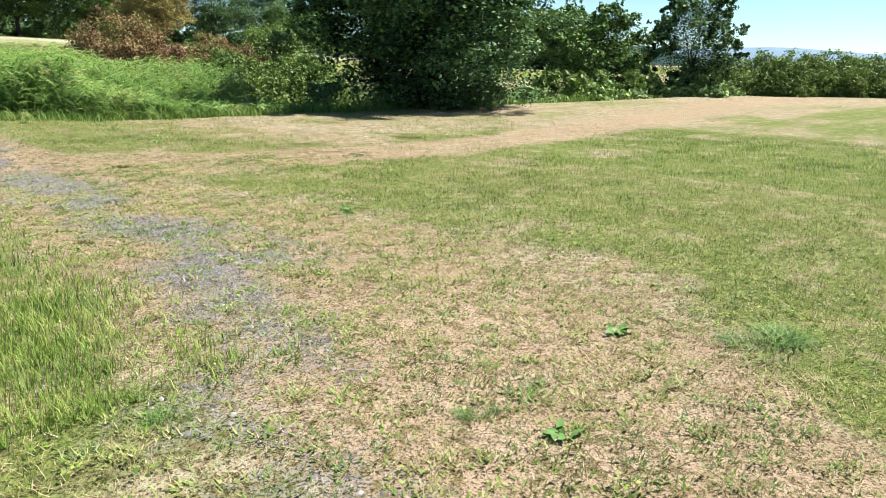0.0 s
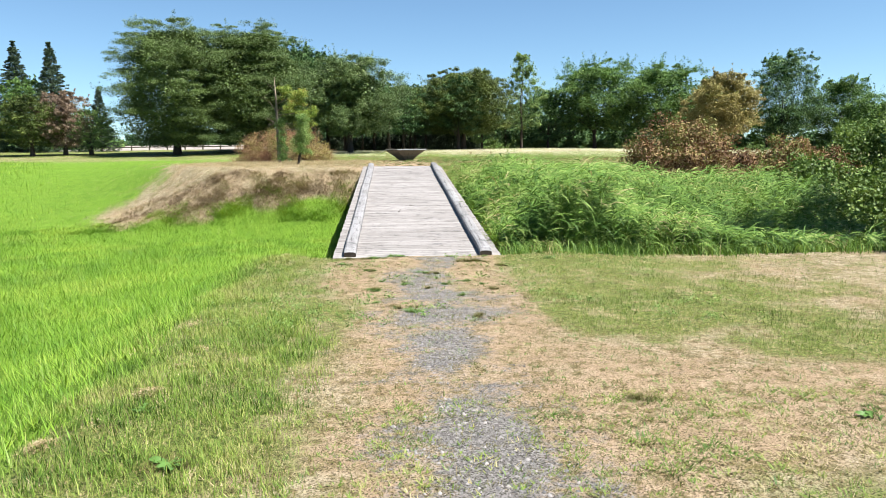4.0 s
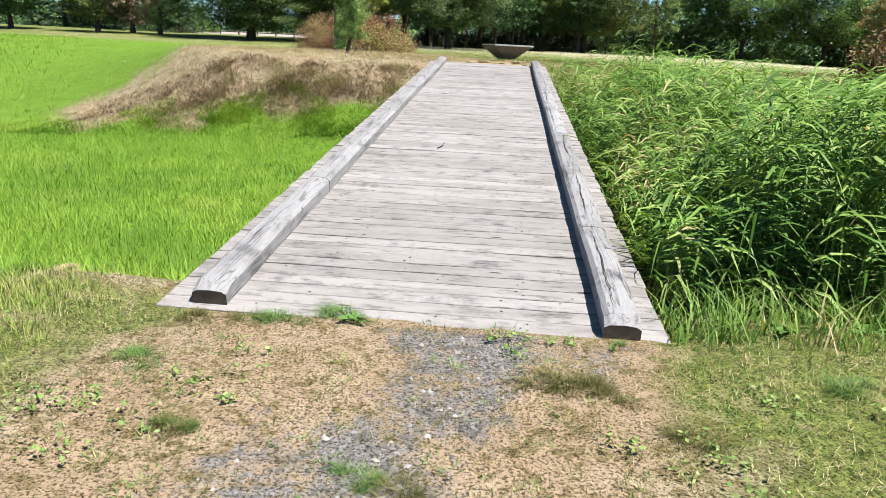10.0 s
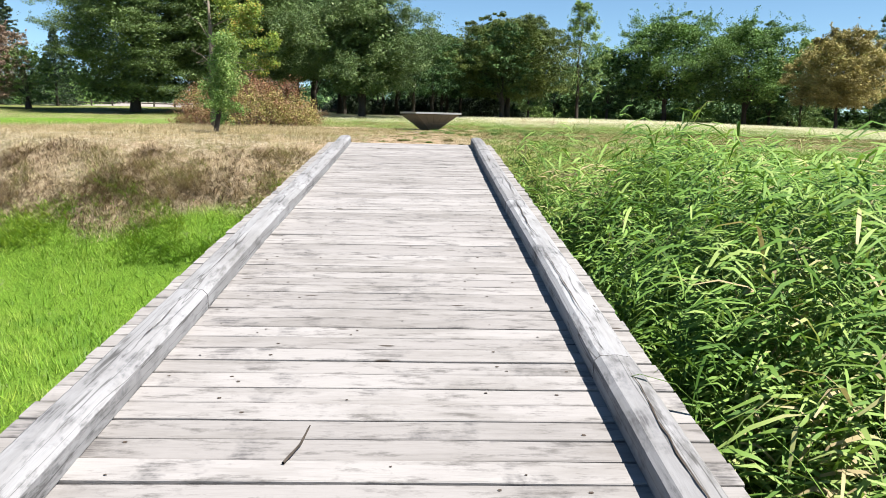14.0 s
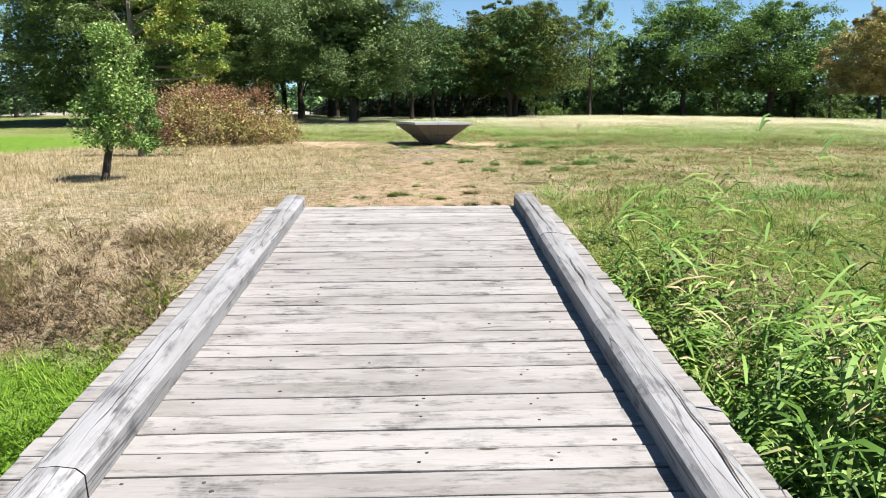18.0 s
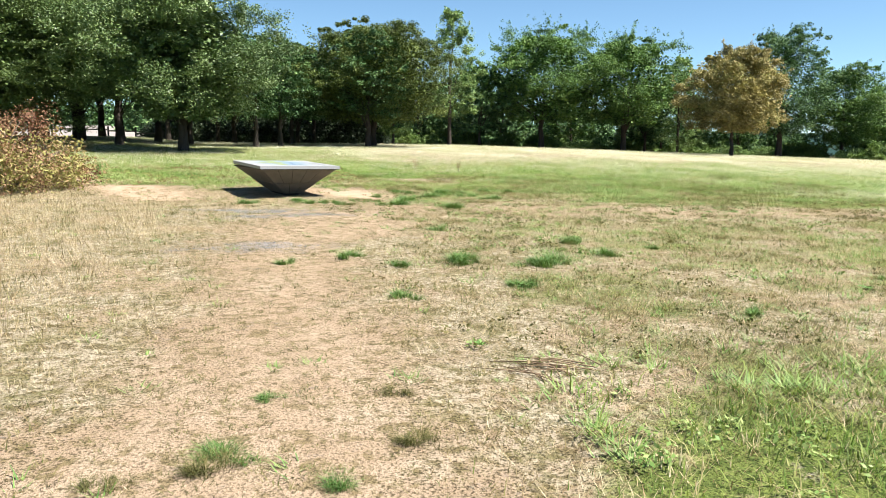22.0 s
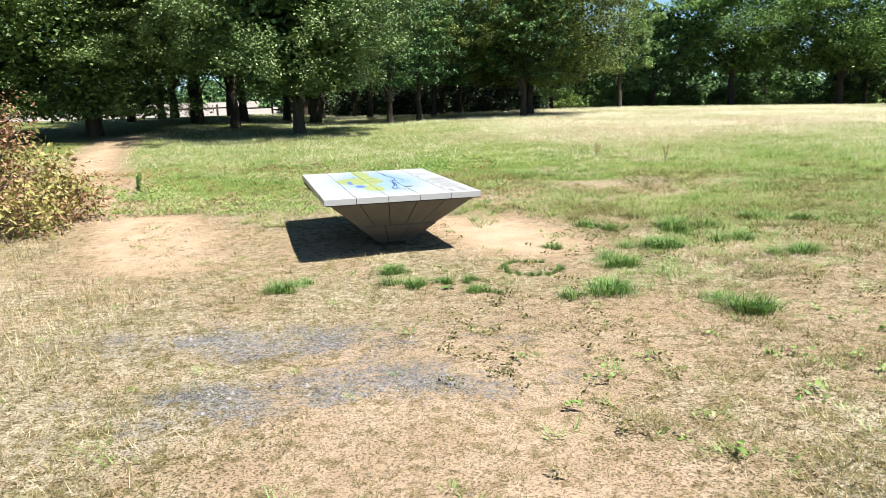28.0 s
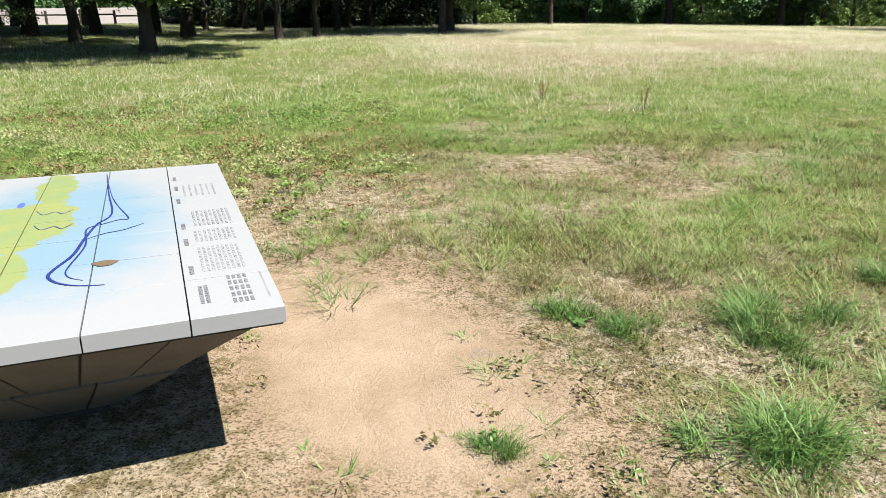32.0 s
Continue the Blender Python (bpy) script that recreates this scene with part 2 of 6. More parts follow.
def ground_material():
    n = Nodes("ground_cover")
    co = n.coords()
    big, mid = n.noise(co, 0.5, 4.0), n.noise(co, 2.6, 5.0, 0.65)
    fine, grain = n.noise(co, 17.0, 6.0, 0.75), n.noise(co, 75.0, 4.0, 0.75)
    blot, spot = n.noise(co, 7.0, 4.0, 0.7), n.noise(co, 1.1, 4.0, 0.6)
    soil = n.mix(n.step(mid, 0.35, 0.65), (0.75, 0.565, 0.40), (0.58, 0.425, 0.28))
    patch = n.noise(co, 3.2, 5.0, 0.68)
    tuft = n.noise(co, 11.0, 5.0, 0.7)
    soil = n.mix(n.math("MULTIPLY", n.math("MULTIPLY", n.step(tuft, 0.52, 0.58), 0.75), n.step(n.attr("soil"), 1.0, 0.75)), soil, (0.29, 0.225, 0.10))
    straw = n.mix(n.step(fine, 0.40, 0.56), (0.34, 0.26, 0.14), (0.80, 0.69, 0.51))
    straw = n.mix(n.math("MULTIPLY", n.step(spot, 0.50, 0.60), 0.5), straw, (0.58, 0.40, 0.26))
    straw = n.mix(n.math("MULTIPLY", n.step(patch, 0.52, 0.60), 0.6), straw, (0.28, 0.25, 0.09))
    straw = n.mix(n.math("MULTIPLY", n.step(tuft, 0.53, 0.58), 0.6), straw, (0.20, 0.185, 0.065))
    green = n.mix(n.step(fine, 0.36, 0.64), (0.085, 0.135, 0.03), (0.39, 0.46, 0.125))
    green = n.mix(n.math("MULTIPLY", n.step(n.noise(co, 2.4, 5.0, 0.68), 0.55, 0.64), 0.65), green, (0.62, 0.52, 0.31))
    lush = n.mix(n.step(mid, 0.3, 0.7), (0.17, 0.34, 0.035), (0.28, 0.48, 0.055))
    dead = n.mix(n.step(blot, 0.42, 0.6), (0.68, 0.54, 0.37), (0.38, 0.27, 0.16))
    dead = n.mix(n.step(tuft, 0.54, 0.60), dead, (0.17, 0.115, 0.075))
    vor = n.voronoi(co, 46.0)
    stone = n.mix(n.step(vor.outputs["Color"], 0.0, 1.0), (0.15, 0.15, 0.16), (0.50, 0.49, 0.50))
    rag = n.math("SUBTRACT", n.math("ADD", n.math("MULTIPLY", mid, 0.6), n.math("MULTIPLY", fine, 0.7)), 0.65)

    def mask(name, hard=0.16, amount=1.0):
        v = n.math("ADD", n.attr(name), n.math("MULTIPLY", rag, amount))
        return n.step(v, 0.5 - hard, 0.5 + hard)
    straw = n.mix(n.math("MULTIPLY", n.step(n.noise(co, 5.5, 5.0, 0.72), 0.55, 0.62), 0.6), straw, (0.27, 0.20, 0.10))
    col = n.mix(mask("green", 0.2, 1.3), straw, green)
    col = n.mix(mask("lush", 0.3, 1.5), col, lush)
    col = n.mix(mask("dead", 0.3, 1.6), col, dead)
    col = n.mix(mask("soil", 0.22, 2.0), col, soil)
    col = n.mix(n.math("MULTIPLY", mask("gravel", 0.22, 2.6), 0.9), col, stone)
    # fine dark specks paint the shaded gaps between grass blades
    col = n.mix(n.math("MULTIPLY", n.math("MULTIPLY", n.step(grain, 0.50, 0.58), 0.92), n.step(n.attr("soil"), 1.05, 0.7)), col, n.mix(1.0, col, (0.17, 0.17, 0.12), "MULTIPLY"))
    col = n.mix(n.math("MULTIPLY", n.step(big, 0.35, 0.7), 0.2), col, n.mix(1.0, col, (0.66, 0.66, 0.55), "MULTIPLY"))
    n.bump(n.math("ADD", n.math("MULTIPLY", fine, 0.8), n.math("MULTIPLY", grain, 0.7)), 0.8, 0.035)
    return n.finish(col, 0.95, 0.1)


def wood_material(name, dark=1.0, cracks=False, tint=(1.0, 1.0, 1.0)):
    """Silver-grey weathered timber, grain along x of each piece."""
    n = Nodes(name)
    tc = n.add("ShaderNodeTexCoord")
    info = n.add("ShaderNodeObjectInfo")
    shift = n.add("ShaderNodeVectorMath", operation="ADD")
    n.tree.links.new(tc.outputs["Object"], shift.inputs[0])
    jump = n.add("ShaderNodeCombineXYZ")
    n.put(n.math("MULTIPLY", info.outputs["Random"], 37.0), jump.inputs[0])
    n.put(n.math("MULTIPLY", info.outputs["Random"], 53.0), jump.inputs[1])
    n.tree.links.new(jump.outputs[0], shift.inputs[1])
    mp = n.add("ShaderNodeMapping")
    mp.inputs["Scale"].default_value = (0.9, 16.0, 16.0)
    n.tree.links.new(shift.outputs[0], mp.inputs[0])
    m2 = n.add("ShaderNodeMapping")
    m2.inputs["Scale"].default_value = (2.2, 9.0, 9.0)
    n.tree.links.new(shift.outputs[0], m2.inputs[0])
    grain = n.noise(mp.outputs[0], 4.0, 6.0, 0.7)
    stain = n.noise(m2.outputs[0], 1.6, 7.0, 0.72)
    knot = n.voronoi(m2.outputs[0], 0.75)
    tone = n.math("ADD", n.math("MULTIPLY", info.outputs["Random"], 0.28), n.math("MULTIPLY", grain, 0.8))
    col = n.ramp(tone, [(0.2, (0.33 * dark, 0.31 * dark, 0.30 * dark)), (0.5, (0.47 * dark, 0.445 * dark, 0.435 * dark)), (0.8, (0.60 * dark, 0.575 * dark, 0.565 * dark))])
    col = n.mix(n.math("MULTIPLY", n.step(grain, 0.53, 0.74), 0.45), col, (0.15 * dark, 0.14 * dark, 0.13 * dark))
    col = n.mix(n.math("MULTIPLY", n.step(stain, 0.53, 0.66), 0.85), col, (0.13, 0.12, 0.115))
    damp = n.noise(tc.outputs["Object"] if cracks else shift.outputs[0], 2.6, 5.0, 0.7)
    streak = n.math("MULTIPLY", n.step(damp, 0.54, 0.66), n.step(grain, 0.40, 0.56))
    col = n.mix(n.math("MULTIPLY", streak, 0.92), col, (0.10, 0.095, 0.10))
    worn = n.noise(m2.outputs[0], 0.35, 5.0, 0.7)
    col = n.mix(n.math("MULTIPLY", n.step(worn, 0.46, 0.66), 0.5), col, (0.21 * dark, 0.19 * dark, 0.17 * dark))
    col = n.mix(n.step(knot.outputs["Distance"], *((0.05, 0.03) if cracks else (0.085, 0.05))), col, (0.085, 0.07, 0.06))
    if cracks:
        m3 = n.add("ShaderNodeMapping")
        m3.inputs["Scale"].default_value = (0.35, 9.0, 9.0)
        n.tree.links.new(shift.outputs[0], m3.inputs[0])
        split = n.noise(m3.outputs[0], 1.5, 2.0, 0.5)
        line = n.math("ABSOLUTE", n.math("SUBTRACT", split, 0.5))
        col = n.mix(n.math("MULTIPLY", n.step(line, 0.012, 0.004), 0.65), col, (0.05, 0.045, 0.04))
    n.bump(grain, 0.5, 0.004)
    return n.finish(n.mix(1.0, col, tint, "MULTIPLY"), 0.8, 0.25)


GROUND = ground_material()
WOOD = wood_material("weathered_deck_timber", 0.84)
RAIL_WOOD = wood_material("weathered_kerb_timber", 0.86, True, (0.95, 1.0, 1.06))
END_WOOD = plain_material("dark_end_grain", (0.06, 0.045, 0.035), (0.13, 0.10, 0.08), 20.0, 90.0)
BEAM_WOOD = plain_material("bearer_timber", (0.10, 0.085, 0.07), (0.17, 0.15, 0.125), 3.0, 40.0, stretch=(6, 1, 6))
BARK = plain_material("bark", (0.075, 0.06, 0.05), (0.13, 0.105, 0.085), 4.0, 30.0, 0.95, 0.8, 0.03, (2, 2, 0.5))
PALE_BARK = plain_material("pale_bark", (0.26, 0.21, 0.16), (0.38, 0.32, 0.26), 6.0, 40.0, 0.9, 0.5, 0.01, (2, 2, 0.6))
STRAW = leaf_material("straw_blades", [(0.0, (0.13, 0.15, 0.04)), (0.22, (0.29, 0.21, 0.09)), (0.45, (0.64, 0.50, 0.28)), (0.8, (0.88, 0.76, 0.52)), (1.0, (0.46, 0.31, 0.17))], 0.3, 0.7, patch=1.5, share=0.5, blotch=(4.2, 0.52, 0.60, (0.26, 0.22, 0.09), 0.7), gain=1.12)
GREEN = leaf_material("green_blades", [(0.0, (0.06, 0.12, 0.02)), (0.4, (0.19, 0.33, 0.05)), (0.7, (0.38, 0.48, 0.11)), (0.9, (0.56, 0.48, 0.22)), (1.0, (0.74, 0.64, 0.38))], 0.4, 0.6, patch=1.3, share=0.6, blotch=(2.4, 0.55, 0.64, (0.70, 0.60, 0.38), 0.6))
VERGE = leaf_material("verge_blades", [(0.0, (0.075, 0.16, 0.02)), (0.4, (0.25, 0.42, 0.06)), (0.75, (0.46, 0.57, 0.13)), (1.0, (0.56, 0.52, 0.22))], 0.4, 0.6, patch=1.1, share=0.55)
PALE_MEADOW = leaf_material("pale_meadow_heads", [(0.0, (0.36, 0.44, 0.20)), (0.25, (0.60, 0.63, 0.40)), (0.55, (0.82, 0.78, 0.61)), (1.0, (0.98, 0.94, 0.80))], 0.5, 0.6, patch=0.3, share=0.6, gain=1.35)
FRESH = leaf_material("fresh_meadow_blades", [(0.0, (0.19, 0.34, 0.07)), (0.4, (0.34, 0.52, 0.13)), (0.75, (0.52, 0.62, 0.23)), (1.0, (0.76, 0.70, 0.42))], 0.45, 0.6, patch=0.5, share=0.55, blotch=(0.6, 0.52, 0.62, (0.62, 0.56, 0.34), 0.6))
OLIVE = leaf_material("olive_blades", [(0.0, (0.09, 0.10, 0.025)), (0.5, (0.20, 0.20, 0.06)), (0.85, (0.33, 0.28, 0.11)), (1.0, (0.48, 0.36, 0.19))], 0.3, 0.7, patch=1.0)
WEED = leaf_material("weed_leaves", [(0.0, (0.14, 0.30, 0.06)), (0.5, (0.28, 0.46, 0.11)), (1.0, (0.48, 0.60, 0.20))], 0.35, 0.5, 0.3)
TUFT = leaf_material("tuft_blades", [(0.0, (0.06, 0.15, 0.03)), (0.5, (0.17, 0.34, 0.075)), (0.85, (0.34, 0.52, 0.14)), (1.0, (0.64, 0.58, 0.27))], 0.42, 0.5, 0.25)
LUSH = leaf_material("lawn_blades", [(0.0, (0.12, 0.28, 0.025)), (0.5, (0.26, 0.50, 0.045)), (1.0, (0.46, 0.64, 0.09))], 0.45, 0.5, patch=0.5, share=0.6, blotch=(0.8, 0.52, 0.64, (0.50, 0.60, 0.12), 0.45))
REED = leaf_material("reed_leaves", [(0.0, (0.065, 0.15, 0.025)), (0.35, (0.15, 0.31, 0.05)), (0.7, (0.30, 0.49, 0.10)), (0.93, (0.48, 0.62, 0.19)), (1.0, (0.66, 0.54, 0.30))], 0.5, 0.55, 0.2, patch=0.7, gain=1.02)
SEDGE = leaf_material("sedge_blades", [(0.0, (0.09, 0.18, 0.03)), (0.4, (0.24, 0.40, 0.07)), (0.75, (0.44, 0.58, 0.14)), (1.0, (0.66, 0.66, 0.28))], 0.45, 0.5, patch=0.9)
PLUME = leaf_material("reed_plume", [(0.0, (0.16, 0.15, 0.07)), (0.5, (0.34, 0.30, 0.16)), (1.0, (0.56, 0.50, 0.30))], 0.3, 0.7)
BROWN_GRASS = leaf_material("dead_bank_plants", [(0.0, (0.15, 0.10, 0.07)), (0.3, (0.31, 0.21, 0.14)), (0.55, (0.58, 0.45, 0.29)), (0.85, (0.72, 0.60, 0.40)), (1.0, (0.40, 0.42, 0.14))], 0.3, 0.8, patch=1.2, share=0.5)


# ---- ground ----


def axis(fine0, fine1, step, far0, far1, grow=1.16):
    a = list(np.arange(fine0, fine1, step))
    s, x = step, fine1
    while x < far1:
        a.append(x)
        s *= grow
        x += s
    a.append(far1)
    s, x, low = step * grow, fine0 - step, []
    while x > far0:
        low.append(x)
        x -= s
        s *= grow
    low.append(far0)
    return np.array(low[::-1] + a)


def zones(x, y):
    """Weights of gravel, bare soil, green grass, lush lawn and dead bank plants at a place."""
    w = lattice(x * 0.5, y * 0.5, 11) - 0.5
    w2 = lattice(x * 1.7, y * 1.7, 12) - 0.5
    w3 = lattice(x * 4.3, y * 4.3, 13) - 0.5
    near, far = smooth(1.5, 0.2, y), smooth(12.5, 14.0, y)
    # the trodden path: left and right edge along y
    left = np.interp(y, [-18, -14, -10, -5, -3.4, -2.2, -0.9, 0], [-1.6, -1.25, -0.95, -0.8, -0.7, -1.3, -1.4, -1.0])
    right = np.interp(y, [-18, -16, -15.4, -13.8, -12.4, -9.8, -8.6, -4.4, -2, 0], [0.0, 0.2, 0.9, 1.4, 1.6, 1.25, 1.2, 1.2, 1.1, 1.3])
    inside = np.minimum(x - left, right - x) + 0.35 * w2 + 0.25 * w3
    soil = near * (0.2 + 0.51 * smooth(-0.2, 0.3, inside)) * smooth(-0.9, -0.2, inside)
    up = np.interp(x, [0.8, 1.1, 2.4, 3.5, 5.5, 8, 20, 30], [-4.6, -5.1, -6.2, -6.35, -7.0, -7.2, -4.5, -2])
    low = np.interp(x, [0.8, 1.6, 2.9, 4.2, 5.6, 9, 20, 30], [-8.2, -8.2, -8.4, -8.6, -9.1, -8.7, -7.0, -5])
    lane = np.minimum(y - low, up - y) + 0.4 * w2 + 0.2 * w3
    soil = np.maximum(soil, near * (0.2 + (0.51 - 0.2 * smooth(3, 6, x)) * smooth(-0.2, 0.35, lane)) * smooth(-0.5, 0.0, lane) * smooth(0.7, 1.0, x))
    gp = np.interp(y, [-20, -14.1, -11.7, -11, -8.8, -6.8, -3.2, -2.4, -1.4, -0.3], [-2.2, -1.2, -0.26, -0.2, 0.1, 0.08, 0.06, 0.02, 0.0, 0.2])
    wide = np.interp(y, [-15, -12, -8, -4, -2, 0], [0.4, 0.5, 0.55, 0.45, 0.45, 0.44])
    gravel = near * (0.74 - 0.16 * smooth(-12.3, -14.3, y) + 0.10 * smooth(-7, -5, y) - 0.45 * np.abs(x - gp - 0.3 * w) / wide + 0.75 * w2 + 0.35 * w + 0.45 * w3) * smooth(0.1, -0.2, y)
    verge = smooth(-0.95, -1.5, x + 0.7 * smooth(-5.5, -3, y)) * smooth(-3.4, -2.8, x)
    dry = smooth(3.2, 6.5, x + 1.5 * w) * smooth(-7.5, -5.5, y) + smooth(9, 16, x)
    green = near * np.clip(1.1 - soil * 1.5, 0, 1) * (0.68 + 0.95 * w + 0.85 * w2 + 0.5 * w3) * (1 - 0.55 * np.clip(dry, 0, 1)) + near * (0.22 * verge + 0.3 * smooth(0.0, 0.8, x - right) * smooth(-8.2, -9.2, y) + 0.4 * smooth(-0.1, 0.6, x - right) * smooth(-5.4, -4.2, y) * smooth(5, 3, x))
    lush = smooth(2.45, 2.9, -x + 0.5 * w + 0.5 * w2 + 0.3 * w3) * smooth(-15, -9, y + 4 * w + 2 * w2) * smooth(12.95, 12.45, y + 0.7 * w + 0.5 * w2) + smooth(0.4, 1.4, y) * smooth(12.95, 12.45, y + 0.7 * w + 0.5 * w2) * smooth(1.6, 1.2, x)
    lush = np.maximum(lush, smooth(8.4, 11.4, -x + 3 * w + 1.5 * w2) * smooth(46, 28, y + 6 * w) * smooth(-15, -9, y + 4 * w + 2 * w2))
    # beyond the bridge
    left2 = np.interp(y, [14, 15.5, 17, 18.3, 21.3, 24, 27], [-1.3, -1.05, -0.85, -0.75, -0.4, -0.2, 0.2])
    right2 = np.interp(y, [14, 16, 18, 20.6, 22.5, 25], [0.85, 0.95, 1.0, 1.2, 2.2, 2.4])
    in2 = np.minimum(x - left2, right2 - x) + 0.5 * w + 0.4 * w2 + 0.3 * w3
    s2 = far * (0.16 + 0.62 * smooth(-0.35, 0.5, in2)) * smooth(-2.2, -0.2, in2) * smooth(26.5, 24.0, y)
    a, c = math.cos(0.3), math.sin(0.3)
    u, v = (x - 1.85) * a + (y - 28.3) * c, (y - 28.3) * a - (x - 1.85) * c
    s2 = np.maximum(s2, 1.5 - np.hypot(u / 0.8, v / 1.42) * 0.8 + 0.25 * w2)
    s2 = np.maximum(s2, 0.75 - np.hypot((x + 0.3) / 1.2, (y - 28.0) / 2.0) * 0.5)
    ty = np.interp(x, [0, 2.5, 6, 9, 13, 18, 24, 30, 60], [24.0, 24.6, 24.3, 23.3, 21.9, 21.6, 22.6, 23.5, 25])
    half = np.interp(x, [2, 6, 9, 13, 20], [1.9, 1.5, 1.15, 1.05, 0.9])
    s2 = np.maximum(s2, far * (0.66 - 0.45 * (np.abs(y - ty) / half) ** 1.5 + 0.3 * w2 + 0.2 * w3) * smooth(-1, 1, x))
    lx = np.interp(y, [25, 30, 32, 36, 39, 50], [-1.2, -3.0, -4.4, -6.4, -7.8, -11])
    s2 = np.maximum(s2, smooth(25.6, 27.6, y) * smooth(52, 44, y) * (1.0 + 0.2 * smooth(32, 29, y) - np.abs(x - lx + 0.3 * w) * 0.6 + 0.3 * w2))
    soil = np.maximum(soil, s2)
    for gx, gy, a, c in ((-0.35, 23.6, 0.5, 0.35), (0.7, 23.75, 0.7, 0.3), (0.15, 20.4, 0.8, 0.35), (0.0, 24.6, 1.2, 0.3)):
        gravel = np.maximum(gravel, 0.68 - 0.35 * np.hypot((x - gx) / a, (y - gy) / c) + 0.35 * w2 + 0.3 * w3)
    g2 = smooth(0.8, 2.6, x - 0.12 * (y - 14) + 1.2 * w) * smooth(24.5, 21, y) * (0.46 + 0.7 * w + 0.7 * w2 + 0.4 * w3) * (0.85 + 0.9 * smooth(17.0, 15, y))
    edge = ty + half + 0.2
    g2 = np.maximum(g2, smooth(-0.3, 1.2, y - np.where(x > 2.2, edge, 28.5) + 1.2 * w) * (0.34 + 0.5 * smooth(4.5, 9, x) + 0.4 * smooth(30.5, 33.5, y) + 0.8 * w + 0.7 * w2))
    g2 = np.maximum(g2, smooth(31, 38, y) * (0.75 + 0.5 * w))
    g2 = g2 * (1 - 0.25 * smooth(32, 38, y - 0.1 * x + 6 * w) * smooth(1, 8, x)) * (1 - 0.65 * smooth(36, 42, y - 0.1 * x + 5 * w) * smooth(1, 8, x))
    green = np.maximum(green * (1 - far), far * g2 * smooth(0.62, 0.42, s2 * smooth(24, 26, y)))
    green = green * (1 - 0.9 * far * smooth(1.15, 0.7, np.abs(y - ty) / half) * smooth(2, 4, x))
    soil, green = soil * (1 - lush), green * (1 - lush)
    dead = smooth(-10.8, -8.4, x + 2.0 * w) * smooth(-1.3, -1.7, x) * smooth(12.55, 12.95, y + 0.7 * w + 0.6 * w2) * smooth(14.25, 13.6, y + 0.8 * w + 0.7 * w2 + 0.03 * (x + 4)) * (0.75 + 0.6 * w2 + 0.4 * w3)
    return [np.clip(v, 0, 1) for v in (gravel, soil, green, lush, dead)]


def build_ground():
    xs, ys = axis(-8, 10, 0.16, -4000, 4000), axis(-19, 33, 0.16, -4000, 4000)
    gx, gy = np.meshgrid(xs, ys)
    x, y = gx.ravel(), gy.ravel()
    v = np.stack([x, y, ground_z(x, y)], 1)
    nx, ny = len(xs), len(ys)
    i = (np.arange(ny - 1)[:, None] * nx + np.arange(nx - 1)[None, :]).ravel()
    me = mesh_from("ground", v, None, np.stack([i, i + 1, i + nx + 1, i + nx], 1), [GROUND], False)
    for name, val in zip(("gravel", "soil", "green", "lush", "dead"), zones(x, y)):
        at = me.attributes.new(name, "FLOAT", "POINT")
        at.data.foreach_set("value", val.astype(np.float32))
    return tagged(new("ground", me), "park ground of dry grass, bare tan soil and grey gravel", "ground", "", "structure")


build_ground()

# ---- footbridge ----
TILT = math.degrees(math.atan(SLOPE))
RUN = LENGTH / math.cos(radians(TILT))


